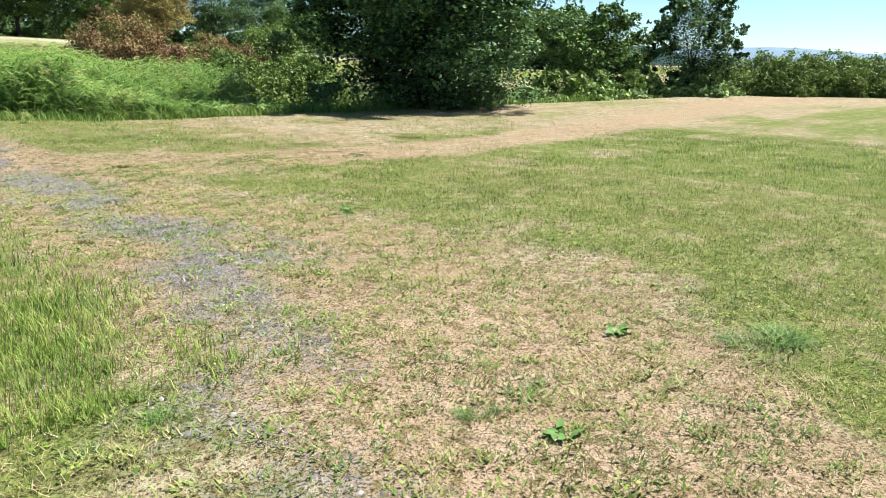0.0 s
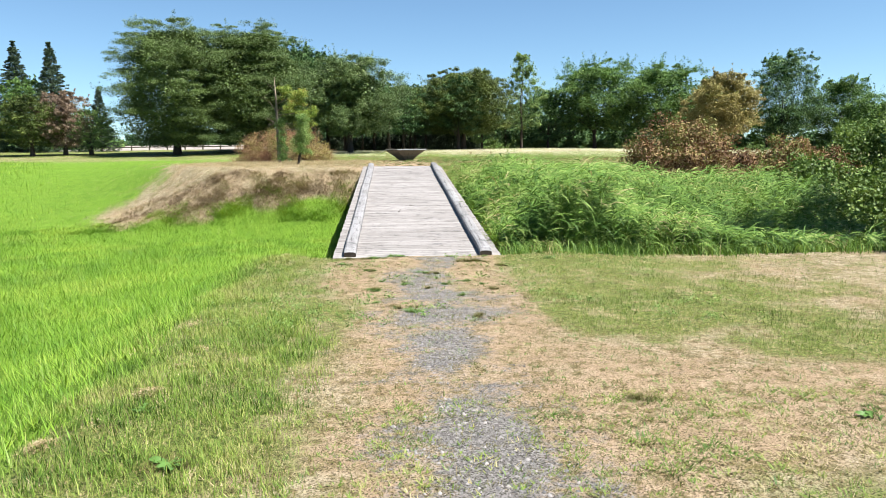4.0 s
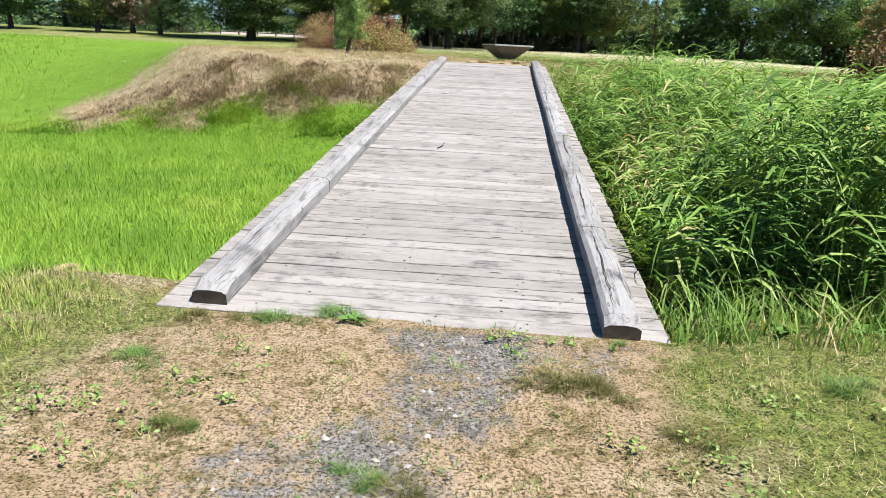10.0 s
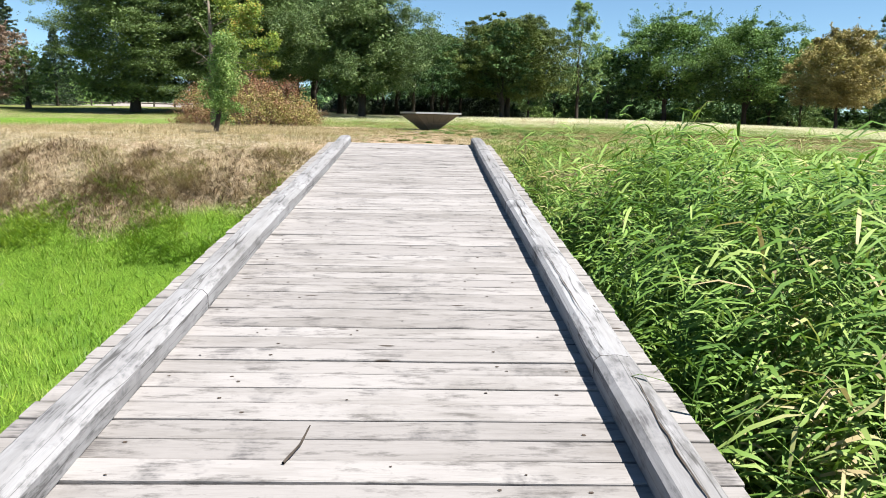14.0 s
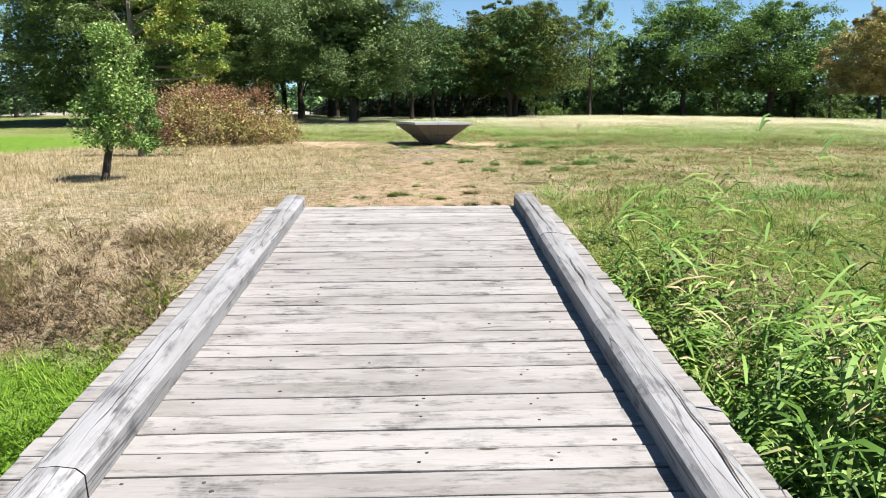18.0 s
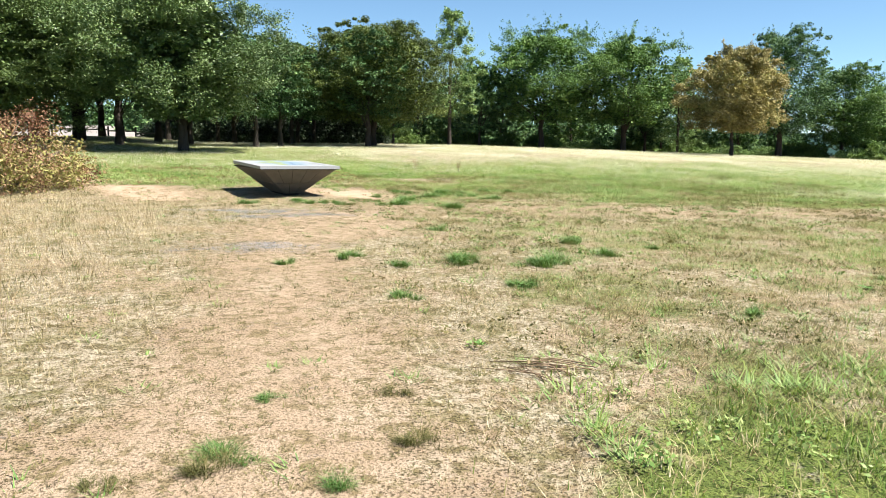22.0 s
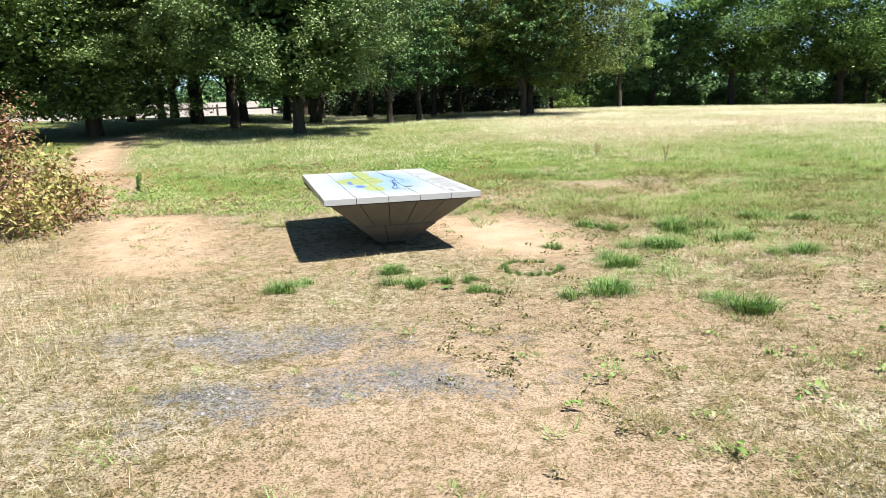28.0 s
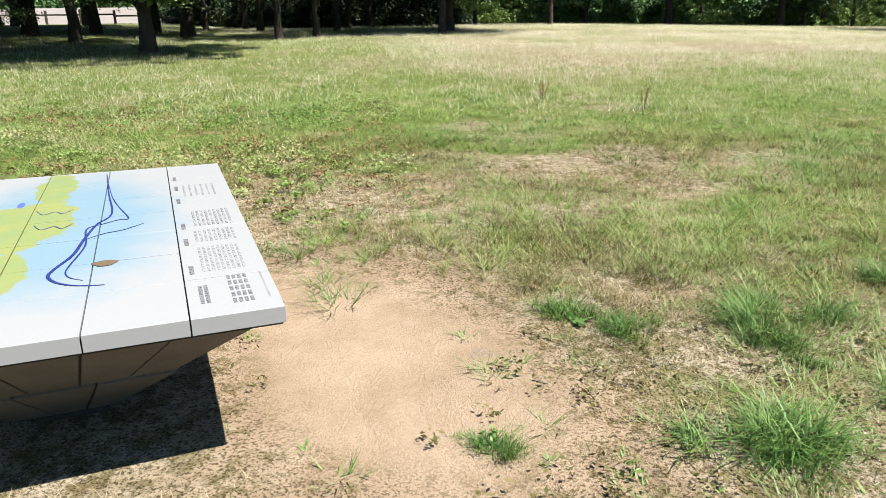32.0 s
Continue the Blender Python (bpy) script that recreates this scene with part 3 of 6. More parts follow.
def build_bridge():
    br = empty("footbridge", pose(0, 0, DECK0, TILT), "silver-grey weathered timber footbridge with low kerb beams over a ditch", "footbridge")
    rnd = random.Random(4)
    count = 97
    pitch = RUN / count
    shapes = []
    for k in range(8):
        bm = bmesh.new()
        n = 8
        w, th, wob = pitch - 0.012, 0.07, 0.003
        rows = []
        for j in range(n + 1):
            x = -1.385 + 2.77 * j / n
            a, b, c = (rnd.uniform(-wob, wob) for _ in range(3))
            rows.append([bm.verts.new(p) for p in ((x, -w / 2 + a, -th), (x, -w / 2 + a, -0.004), (x, -w / 2 + 0.004 + a, c * 0.6), (x, w / 2 - 0.004 + b, -c * 0.6), (x, w / 2 + b, -0.004), (x, w / 2 + b, -th))])
        for r0, r1 in zip(rows, rows[1:]):
            for q in range(6):
                bm.faces.new((r0[q], r1[q], r1[(q + 1) % 6], r0[(q + 1) % 6]))
        bm.faces.new(rows[0])
        bm.faces.new(rows[-1][::-1])
        for x in (-0.86, -0.5, 0.12, 0.62, 0.9):
            for sg in (-1, 1):
                if rnd.random() < 0.28:
                    nx, ny, r = x + rnd.uniform(-0.03, 0.03), sg * rnd.uniform(0.02, 0.045), rnd.uniform(0.004, 0.007)
                    bm.faces.new([bm.verts.new((nx + 1.5 * r * math.cos(i), ny + r * math.sin(i), 0.003)) for i in (0, 1.05, 2.1, 3.14, 4.2, 5.25)]).material_index = 1
        me = bpy.data.meshes.new("plank")
        bm.to_mesh(me)
        bm.free()
        me.materials.append(WOOD)
        me.materials.append(END_WOOD)
        shapes.append(me)
    for k in range(count):
        ob = new("plank", shapes[rnd.randrange(8)])
        ob.parent = br
        ob.matrix_basis = pose(rnd.uniform(-0.008, 0.008), (k + 0.5) * pitch, rnd.uniform(-0.003, 0.003), rnd.uniform(-0.5, 0.5), rnd.uniform(-0.12, 0.12), rnd.choice((0, 180)) + rnd.uniform(-0.1, 0.1))
    # kerb beams in four lengths on each side, lying on the planks
    for side, centre, cuts in ((-1, -1.102, (0.06, 2.47, 6.1, 9.75, RUN)), (1, 1.135, (0.0, 1.54, 5.2, 9.0, 12.9, RUN))):
        for a, b in zip(cuts, cuts[1:]):
            bm = bmesh.new()
            n = 26
            prof = ((-0.097, 0.0), (0.097, 0.0), (0.097, 0.088), (0.070, 0.114), (0.004, 0.124), (-0.070, 0.118), (-0.097, 0.096))
            rows, bow = [], rnd.uniform(-0.012, 0.012)
            for j in range(n + 1):
                y = a + 0.004 + (b - a - 0.008) * j / n
                dx, dz = rnd.uniform(-0.0015, 0.0015) + bow * math.sin(math.pi * j / n), rnd.uniform(-0.002, 0.001) - (0.006 if rnd.random() < 0.06 else 0)
                nose = 0.66 if j == 0 and a == cuts[0] else 1.0
                rows.append([bm.verts.new((y, -(px + dx), ((pz + dz) * nose if pz else 0.0) + 0.003)) for px, pz in prof])
            for r0, r1 in zip(rows, rows[1:]):
                for q in range(7):
                    bm.faces.new((r0[q], r0[(q + 1) % 7], r1[(q + 1) % 7], r1[q]))
            bm.faces.new(rows[0][::-1]).material_index = 1
            bm.faces.new(rows[-1])
            bmesh.ops.bevel(bm, geom=[e for e in bm.edges if len(e.link_faces) == 2 and e.calc_face_angle(0) > 0.6], offset=0.010, segments=2, affect="EDGES")
            beam = part("kerb_beam", bm, RAIL_WOOD, br)
            beam.data.materials.append(END_WOOD)
            beam.matrix_basis = pose(centre, 0, 0, 0, 0, 90)
            # long wandering split along the top, its dark inside painted as a strip
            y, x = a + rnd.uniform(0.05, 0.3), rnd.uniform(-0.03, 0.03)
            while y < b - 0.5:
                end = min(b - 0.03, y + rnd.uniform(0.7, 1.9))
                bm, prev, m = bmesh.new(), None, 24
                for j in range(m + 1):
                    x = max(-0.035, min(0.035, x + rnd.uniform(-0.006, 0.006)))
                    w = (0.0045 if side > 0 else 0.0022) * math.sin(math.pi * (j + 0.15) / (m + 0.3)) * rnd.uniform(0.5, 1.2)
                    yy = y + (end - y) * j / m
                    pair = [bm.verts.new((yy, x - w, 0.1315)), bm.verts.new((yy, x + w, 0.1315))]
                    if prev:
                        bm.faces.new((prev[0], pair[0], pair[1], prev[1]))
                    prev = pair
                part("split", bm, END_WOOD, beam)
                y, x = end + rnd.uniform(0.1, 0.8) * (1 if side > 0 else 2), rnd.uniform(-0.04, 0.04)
    for x, w in ((-1.1, 0.09), (-0.55, 0.09), (0.13, 0.27), (0.7, 0.09), (1.1, 0.09)):
        bm = bmesh.new()
        box(bm, -w, w, 0.02, RUN - 0.02, -0.36, -0.076)
        part("bearer", bm, BEAM_WOOD, br).matrix_basis = pose(x, 0, 0)
    for y in (0.35, 4.9, 9.4, RUN - 0.4):
        bm = bmesh.new()
        box(bm, -1.25, 1.25, -0.12, 0.12, -0.6, -0.362)
        ob = part("cross_beam", bm, BEAM_WOOD, br)
        ob.matrix_basis = pose(0, y, 0)
        if 1 < y < RUN - 1:
            for x in (-0.95, 0.95):
                bm = bmesh.new()
                bmesh.ops.create_cone(bm, cap_ends=True, segments=12, radius1=0.12, radius2=0.11, depth=2.2)
                ob = part("pier_post", bm, BEAM_WOOD, br)
                ob.matrix_basis = pose(x, y, -1.69)
    return br


build_bridge()

# ---- map table ----
STONE = plain_material("grey_concrete_tile", (0.24, 0.215, 0.185), (0.30, 0.27, 0.235), 6.0, 120.0, 0.75, 0.2, 0.002)
JOINT = plain_material("dark_joint", (0.07, 0.06, 0.05), (0.11, 0.095, 0.08), 10.0, 90.0)
INK = plain_material("grey_print", (0.47, 0.48, 0.49), (0.50, 0.51, 0.52), 20.0, 90.0, 0.6)
DARK_INK = plain_material("black_print", (0.26, 0.26, 0.28), (0.33, 0.33, 0.35), 20.0, 90.0, 0.6)
NAVY = plain_material("navy_print", (0.03, 0.045, 0.26), (0.045, 0.07, 0.33), 8.0, 90.0, 0.5)
CHIP = plain_material("brown_chipped_tile", (0.20, 0.14, 0.08), (0.28, 0.20, 0.12), 30.0, 120.0)
TABLE = pose(0.43, 28.477, 1.80, 0.0, 0, 13.87)


def map_material():
    """White glazed tile printed with a pale blue sea and a lime green land."""
    n = Nodes("printed_map_tile")
    tc = n.add("ShaderNodeTexCoord")
    co = tc.outputs["Object"]
    sep = n.add("ShaderNodeSeparateXYZ")
    n.tree.links.new(co, sep.inputs[0])
    wob, spot = n.noise(co, 6.0, 5.0, 0.6), n.noise(co, 60.0, 3.0)

    def blob(cx, cy, rx, ry, rag):
        dx = n.math("DIVIDE", n.math("SUBTRACT", sep.outputs[0], cx), rx)
        dy = n.math("DIVIDE", n.math("SUBTRACT", sep.outputs[1], cy), ry)
        d = n.math("SQRT", n.math("ADD", n.math("MULTIPLY", dx, dx), n.math("MULTIPLY", dy, dy)))
        return n.math("ADD", d, n.math("MULTIPLY", n.math("SUBTRACT", wob, 0.5), rag))
    sea = n.step(blob(-0.02, 0.12, 0.62, 1.25, 0.5), 1.0, 0.55)
    land = blob(-0.18, 0.18, 0.25, 0.42, 1.3)
    for cx, cy, rx, ry in ((-0.38, 0.15, 0.13, 0.30), (-0.10, 0.9, 0.12, 0.42), (-0.18, -0.55, 0.12, 0.26)):
        land = n.math("MINIMUM", land, blob(cx, cy, rx, ry, 1.3))
    white = n.mix(n.math("MULTIPLY", n.step(spot, 0.5, 0.8), 0.25), (0.52, 0.53, 0.535), (0.42, 0.43, 0.43))
    col = n.mix(sea, white, (0.31, 0.46, 0.56))
    col = n.mix(n.step(land, 0.96, 0.9), col, n.mix(n.step(wob, 0.35, 0.65), (0.42, 0.46, 0.16), (0.34, 0.44, 0.18)))
    bays = blob(-0.37, 0.03, 0.035, 0.2, 1.2)
    for cx, cy, rx, ry in ((-0.30, -0.36, 0.07, 0.15), (-0.24, 0.57, 0.025, 0.08)):
        bays = n.math("MINIMUM", bays, blob(cx, cy, rx, ry, 0.7))
    col = n.mix(n.step(bays, 0.8, 0.7), col, (0.14, 0.22, 0.58))
    return n.finish(col, 0.4, 0.4)


MAP = map_material()


def quad_panel(bm, q, n, depth):
    """A thin panel with the corners q, laid along the outward normal n."""
    off = Vector(n) * depth
    a = [bm.verts.new(Vector(p)) for p in q]
    b = [bm.verts.new(Vector(p) + off) for p in q]
    bm.faces.new(b)
    bm.faces.new(a[::-1])
    for i in range(4):
        bm.faces.new((a[i], a[(i + 1) % 4], b[(i + 1) % 4], b[i]))


def build_table():
    t = empty("map_table", TABLE, "inverted-pyramid tiled table with a printed map on its top", "map table")
    rnd = random.Random(9)

    def core(name, r0, z0, r1, z1, mat):
        bm = bmesh.new()
        (a0, b0), (a1, b1) = r0, r1
        vs = [bm.verts.new(p) for p in ((-a0, -b0, z0), (a0, -b0, z0), (a0, b0, z0), (-a0, b0, z0), (-a1, -b1, z1), (a1, -b1, z1), (a1, b1, z1), (-a1, b1, z1))]
        for f in ((0, 3, 2, 1), (4, 5, 6, 7), (0, 1, 5, 4), (1, 2, 6, 5), (2, 3, 7, 6), (3, 0, 4, 7)):
            bm.faces.new([vs[i] for i in f])
        return part(name, bm, mat, t)
    tiers = (((0.18, 0.64), 0.11, (0.43, 0.895), 0.335, 3, 5, "foot_panel"), ((0.43, 0.895), 0.34, (0.785, 1.25), 0.648, 5, 7, "side_panel"))
    # added base; its dark material paints the shade below the foot
    core("plinth", (0.13, 0.59), -0.1, (0.14, 0.60), 0.12, JOINT)
    for (r0, z0, r1, z1, nx, ny, name) in tiers:
        core("core", (r0[0] - 0.012, r0[1] - 0.012), z0, (r1[0] - 0.012, r1[1] - 0.012), z1, JOINT)
        for side in range(4):
            k = nx if side % 2 == 0 else ny
            u0, u1 = (r0[0], r1[0]) if side % 2 == 0 else (r0[1], r1[1])
            w0, w1 = (r0[1], r1[1]) if side % 2 == 0 else (r0[0], r1[0])
            turn = Matrix.Rotation(math.pi / 2 * side, 4, "Z")
            for i in range(k):
                f0, f1 = -1 + 2 * i / k, -1 + 2 * (i + 1) / k
                g = 0.005
                q = [(u0 * f0 + g, -w0, z0 + 0.003), (u0 * f1 - g, -w0, z0 + 0.003), (u1 * f1 - g, -w1, z1 - 0.003), (u1 * f0 + g, -w1, z1 - 0.003)]
                q = [turn @ Vector(p) for p in q]
                nrm = (q[1] - q[0]).cross(q[2] - q[0]).normalized()
                bm = bmesh.new()
                quad_panel(bm, [p - nrm * 0.014 for p in q], nrm, 0.014 + rnd.uniform(-0.001, 0.001))
                part(name, bm, STONE, t)
    core("slab_core", (0.80, 1.268), 0.64, (0.805, 1.273), 0.668, JOINT)
    xs = [-0.821, -0.495, -0.165, 0.165, 0.5, 0.821]
    ys = [-1.289, -0.9, -0.55, -0.19, 0.17, 0.52, 0.88, 1.289]
    slope = 0.027
    grout = core("grout", (0.808, 1.276), 0.66, (0.808, 1.276), 0.714, JOINT)
    for v in grout.data.vertices:
        v.co.z += slope * v.co.y
    for i in range(5):
        for j in range(7):
            if i in (0, 4) and j in (2, 4, 5):
                continue
            j1 = {1: 3, 3: 6}.get(j, j + 1) if i in (0, 4) else j + 1
            x0, x1, y0, y1 = xs[i] + 0.0026, xs[i + 1] - 0.0026, ys[j] + 0.0022, ys[j1] - 0.0022
            bm = bmesh.new()
            vs = box(bm, x0, x1, y0, y1, 0.67, 0.73 + rnd.uniform(-0.0008, 0.0008))
            for v in vs:
                v.co.z += slope * v.co.y
            bmesh.ops.bevel(bm, geom=list(bm.edges), offset=0.0008, segments=1, affect="EDGES")
            part("top_tile", bm, MAP, t)

    def flat(name, ctrl, width, mat, z=0.7314):
        """A smooth printed line through points of the top."""
        pts = []
        for k in range(len(ctrl) - 1):
            p0, p1, p2, p3 = (Vector(ctrl[min(max(k + j, 0), len(ctrl) - 1)]) for j in (-1, 0, 1, 2))
            for f in (0.0, 0.2, 0.4, 0.6, 0.8):
                pts.append(tuple(0.5 * (2 * p1 + (p2 - p0) * f + (2 * p0 - 5 * p1 + 4 * p2 - p3) * f * f + (3 * p1 - p0 - 3 * p2 + p3) * f ** 3)))
        pts.append(ctrl[-1])
        bm = bmesh.new()
        rows = []
        for k, p in enumerate(pts):
            d = (Vector(pts[min(k + 1, len(pts) - 1)]) - Vector(pts[max(k - 1, 0)])).normalized()
            w = width * (0.35 + 0.65 * math.sin(math.pi * (k + 0.5) / len(pts)))
            nrm = Vector((-d.y, d.x)) * w / 2
            rows.append([bm.verts.new((p[0] + sg * nrm.x, p[1] + sg * nrm.y, z + slope * p[1])) for sg in (1, -1)])
        for a, b in zip(rows, rows[1:]):
            bm.faces.new((a[0], a[1], b[1], b[0]))
        part(name, bm, mat, t)
    flat("current_line", [(0.15, 1.19), (0.18, 0.66), (0.21, 0.22), (0.15, 0.04), (0.11, -0.19), (0.08, -0.41), (0.03, -0.56), (0.01, -0.65), (0.04, -0.73), (0.1, -0.79), (0.17, -0.82), (0.22, -0.83)], 0.015, NAVY)
    flat("current_line", [(0.17, 0.91), (0.2, 0.58), (0.24, 0.34), (0.29, 0.1), (0.25, 0.09), (0.18, 0.04), (0.11, -0.03), (0.12, -0.29), (0.08, -0.54), (0.07, -0.63), (0.09, -0.7), (0.14, -0.75)], 0.009, NAVY)
    flat("current_line", [(0.11, -0.2), (0.19, -0.13), (0.27, -0.1), (0.36, -0.02)], 0.009, NAVY)
    for x, y in ((-0.15, 0.36), (-0.13, 0.08)):
        flat("coast_line", [(x, y + 0.05), (x + 0.04, y - 0.04), (x + 0.09, y), (x + 0.13, y - 0.05), (x + 0.17, y + 0.02)], 0.007, NAVY)

    def bars(name, x0, x1, y0, y1, rows, ink, gap=0.45):
        """A block of writing too small to read, as bars that run along y."""
        bm = bmesh.new()
        step = (x1 - x0) / rows
        for r in range(rows):
            x, y = x0 + r * step, y0
            while y < y1:
                w = min(rnd.uniform(0.006, 0.022), y1 - y)
                vs = [bm.verts.new((px, py, 0.7313 + slope * py)) for px, py in ((x, y), (x + step * (1 - gap), y), (x + step * (1 - gap), y + w), (x, y + w))]
                bm.faces.new(vs)
                y += w + 0.004
        part(name, bm, ink, t)
    bars("print_block", 0.575, 0.75, -0.82, -0.5, 9, INK)
    bars("print_block", 0.575, 0.76, -0.42, -0.24, 9, INK)
    bars("print_block", 0.585, 0.77, -0.16, 0.12, 9, INK)
    bars("print_block", 0.57, 0.76, 0.45, 0.72, 6, INK, 0.7)
    for y in (-0.84, -0.46, -0.2, 0.3, 0.6, 0.85):
        bars("heading", 0.525, 0.548, y, y + 0.1, 1, DARK_INK, 0.2)
    bars("subtitle", 0.545, 0.585, -1.16, -0.98, 2, DARK_INK, 0.3)
    for r in range(5):
        bars("title_sign", 0.655, 0.735, -1.19 + 0.062 * r, -1.19 + 0.062 * r + 0.042, 4, DARK_INK, 0.35)
    bars("footnote", 0.78, 0.79, -1.17, -0.9, 1, INK, 0.3)
    bm = bmesh.new()
    ring = [bm.verts.new((0.21 + 0.05 * math.cos(a) * (1 + 0.2 * math.sin(3 * a)), -0.57 + 0.04 * math.sin(a), 0.7316 - 0.57 * slope)) for a in [k * math.pi / 6 for k in range(12)]]
    bm.faces.new(ring)
    part("chipped_spot", bm, CHIP, t, "brown chipped hole in the tile")


build_table()

# ---- trees and bushes ----


def leaf_cloud(rs, centers, radii, per, size, flat=0.55, squash=0.6, rise=0.5, loose=0.75):
    """Folded leaf quads scattered round clump centres, mostly facing up and out."""
    n = len(centers) * per
    c = np.repeat(centers, per, 0)
    r = np.repeat(radii, per)
    u = rs.normal(size=(n, 3))
    u /= np.linalg.norm(u, axis=1)[:, None]
    p = c + u * (r * rs.random(n) ** 0.4)[:, None] * np.array([1, 1, squash])
    nrm = rs.normal(size=(n, 3)) * loose + u * 0.35 + np.array([0, 0, rise])
    nrm /= np.linalg.norm(nrm, axis=1)[:, None]
    a = np.cross(nrm, rs.normal(size=(n, 3)))
    a /= np.linalg.norm(a, axis=1)[:, None] + 1e-9
    b = np.cross(nrm, a)
    s = size * (0.55 + 0.9 * rs.random(n))[:, None]
    v = np.stack([p - a * s, p + b * s * flat, p + a * s, p - b * s * flat], 1).reshape(-1, 3)
    return v, None, np.arange(n * 4).reshape(-1, 4)


def tube(bm, pts, radii, sides=7):
    rings = []
    for i, (p, r) in enumerate(zip(pts, radii)):
        d = (pts[min(i + 1, len(pts) - 1)] - pts[max(i - 1, 0)]).normalized()
        u = d.orthogonal().normalized()
        w = d.cross(u)
        rings.append([bm.verts.new(p + (u * math.cos(2 * math.pi * k / sides) + w * math.sin(2 * math.pi * k / sides)) * r) for k in range(sides)])
    for r0, r1 in zip(rings, rings[1:]):
        for k in range(sides):
            bm.faces.new((r0[k], r0[(k + 1) % sides], r1[(k + 1) % sides], r1[k])).smooth = True
    bm.faces.new(rings[-1])


def envelope(kind, s):
    """Half width of the crown, from 0 to 1, at the share s of its height."""
    if kind == "cone":
        return np.clip(1 - s, 0, 1) ** 0.95 * 0.97 + 0.015
    if kind == "dome":
        return np.sqrt(np.clip(1 - (np.clip(s - 0.3, 0, 1) / 0.74) ** 2, 0, 1)) * (0.58 + 0.42 * smooth(0, 0.4, s))
    if kind == "flat":
        return np.sqrt(np.clip(1 - (np.clip(s - 0.45, 0, 1) / 0.58) ** 2, 0, 1)) * (0.6 + 0.4 * smooth(0.0, 0.5, s))
    if kind == "tall":
        return np.sin(np.pi * np.clip(s * 0.86 + 0.1, 0, 1)) ** 0.8 * (1 - 0.45 * s)
    return np.sqrt(np.clip(1 - (2 * s - 1) ** 2, 0, 1))


def build_tree(x, y, height, width, base, kind, leaf, bark, seed, label, name="tree", clumps=440, per=54, size=0.09, trunks=1, trunk=0.16, lean=(0, 0), squash=0.5, fill=2600, clump=0.062, shell=0.5, group="", shoots=90, reach=0.05, leafy=0.024, boughs=58, rise=1.0, slim=0.55, core=0.8, tiers=0, thin=1.0):
    """A tree: tapered trunk with limbs, and a crown of many small leaves in layered clumps."""
    rs, rnd = np.random.RandomState(seed), random.Random(seed)
    top = empty(name, pose(x, y, gz(x, y) - 0.05), label, "tree", group)

    def inside(n, inner, power):
        s = rs.random(n) ** 0.9
        env = envelope(kind, s)
        ang = rs.random(n) * 2 * np.pi
        lobed = 1 + 0.17 * np.sin(ang * 3 + seed + 4 * s) + 0.14 * np.sin(ang * 5 + 2 * seed + s * 9)
        rad = env * lobed * (inner + (1 - inner) * rs.random(n) ** power) * width / 2
        if kind == "cone":
            s = np.clip(np.round(s * 15) / 15 + 0.022 * rs.normal(size=n), 0, 1.02)
        cz = base + s * (height - base)
        p = np.stack([np.cos(ang) * rad + lean[0] * s * height, np.sin(ang) * rad + lean[1] * s * height, cz], 1)
        if kind == "cone":
            p[:, 2] -= rad * 0.3
        return p, s
    if kind == "cone":
        cen, s = inside(clumps, shell, 0.6)
        r = width * clump * (0.6 + 0.8 * rs.random(clumps)) * (0.3 + 0.7 * np.clip(1 - s, 0, 1))
        parts = [leaf_cloud(rs, cen, r, per, size, squash=squash)]
    else:
        # boughs, each a pad of leaf clumps on its upper side, with dark gaps between them
        k = np.arange(boughs)
        bs = np.clip(((k + 0.5) / boughs) ** 0.85 + 0.03 * rs.normal(size=boughs), 0.01, 0.99)
        if tiers:
            bs = np.clip((np.round(bs * tiers) + 0.3 * rs.normal(size=boughs)) / tiers, 0.01, 0.99)
        ang = k * 2.39996 + 0.5 * rs.normal(size=boughs)
        lobed = 1 + 0.15 * np.sin(ang * 3 + seed + 4 * bs) + 0.12 * np.sin(ang * 5 + 2 * seed + bs * 9)
        rad = envelope(kind, bs) * lobed * (shell + (1 - shell) * rs.random(boughs) ** 0.5) * width * 0.49
        pad = np.stack([np.cos(ang) * rad + lean[0] * bs * height, np.sin(ang) * rad + lean[1] * bs * height, base + bs * (height - base) * 0.98], 1)
        pr = width * clump * 1.75 * (0.65 + 0.7 * rs.random(boughs)) * (1.15 - 0.45 * bs)
        each = max(clumps // boughs, 3)
        u = rs.normal(size=(boughs * each, 3))
        u[:, 2] = np.abs(u[:, 2]) * 0.8 - 0.22
        u /= np.linalg.norm(u, axis=1)[:, None]
        big = np.repeat(pr, each)
        flat_ = (0.3 + 0.55 * squash) * thin
        cen = np.repeat(pad, each, 0) + u * (big * (0.55 + 0.55 * rs.random(len(big))))[:, None] * np.array([1, 1, flat_])
        s = np.repeat(bs, each)
        r = big * 0.42 * (0.6 + 0.8 * rs.random(len(big)))
        parts = [leaf_cloud(rs, cen, r, per, size, flat=slim, squash=(0.35 + 0.5 * squash) * thin, rise=rise, loose=0.6)]
    if fill:
        ins, _ = inside(fill * 2, 0.0, 0.5)
        ins[:, :2] *= core
        ins[:, 2] = base + (ins[:, 2] - base) * 0.9
        parts.append(leaf_cloud(rs, ins, np.full(len(ins), 0.45), 4, leafy * 0.38 * width, flat=0.7, rise=1.0, loose=0.5))
    tips = cen[s > 0.55][:0 if kind == "cone" else 90]
    spray = tips + rs.normal(size=tips.shape) * 0.04 * width + np.array([0, 0, 0.03 * height])
    parts.append(leaf_cloud(rs, spray, np.full(len(tips), 0.028 * width), 18, size * 0.9, squash=1.3))
    # feathery shoots that stand out of the crown
    k = 1 if kind == "cone" else shoots
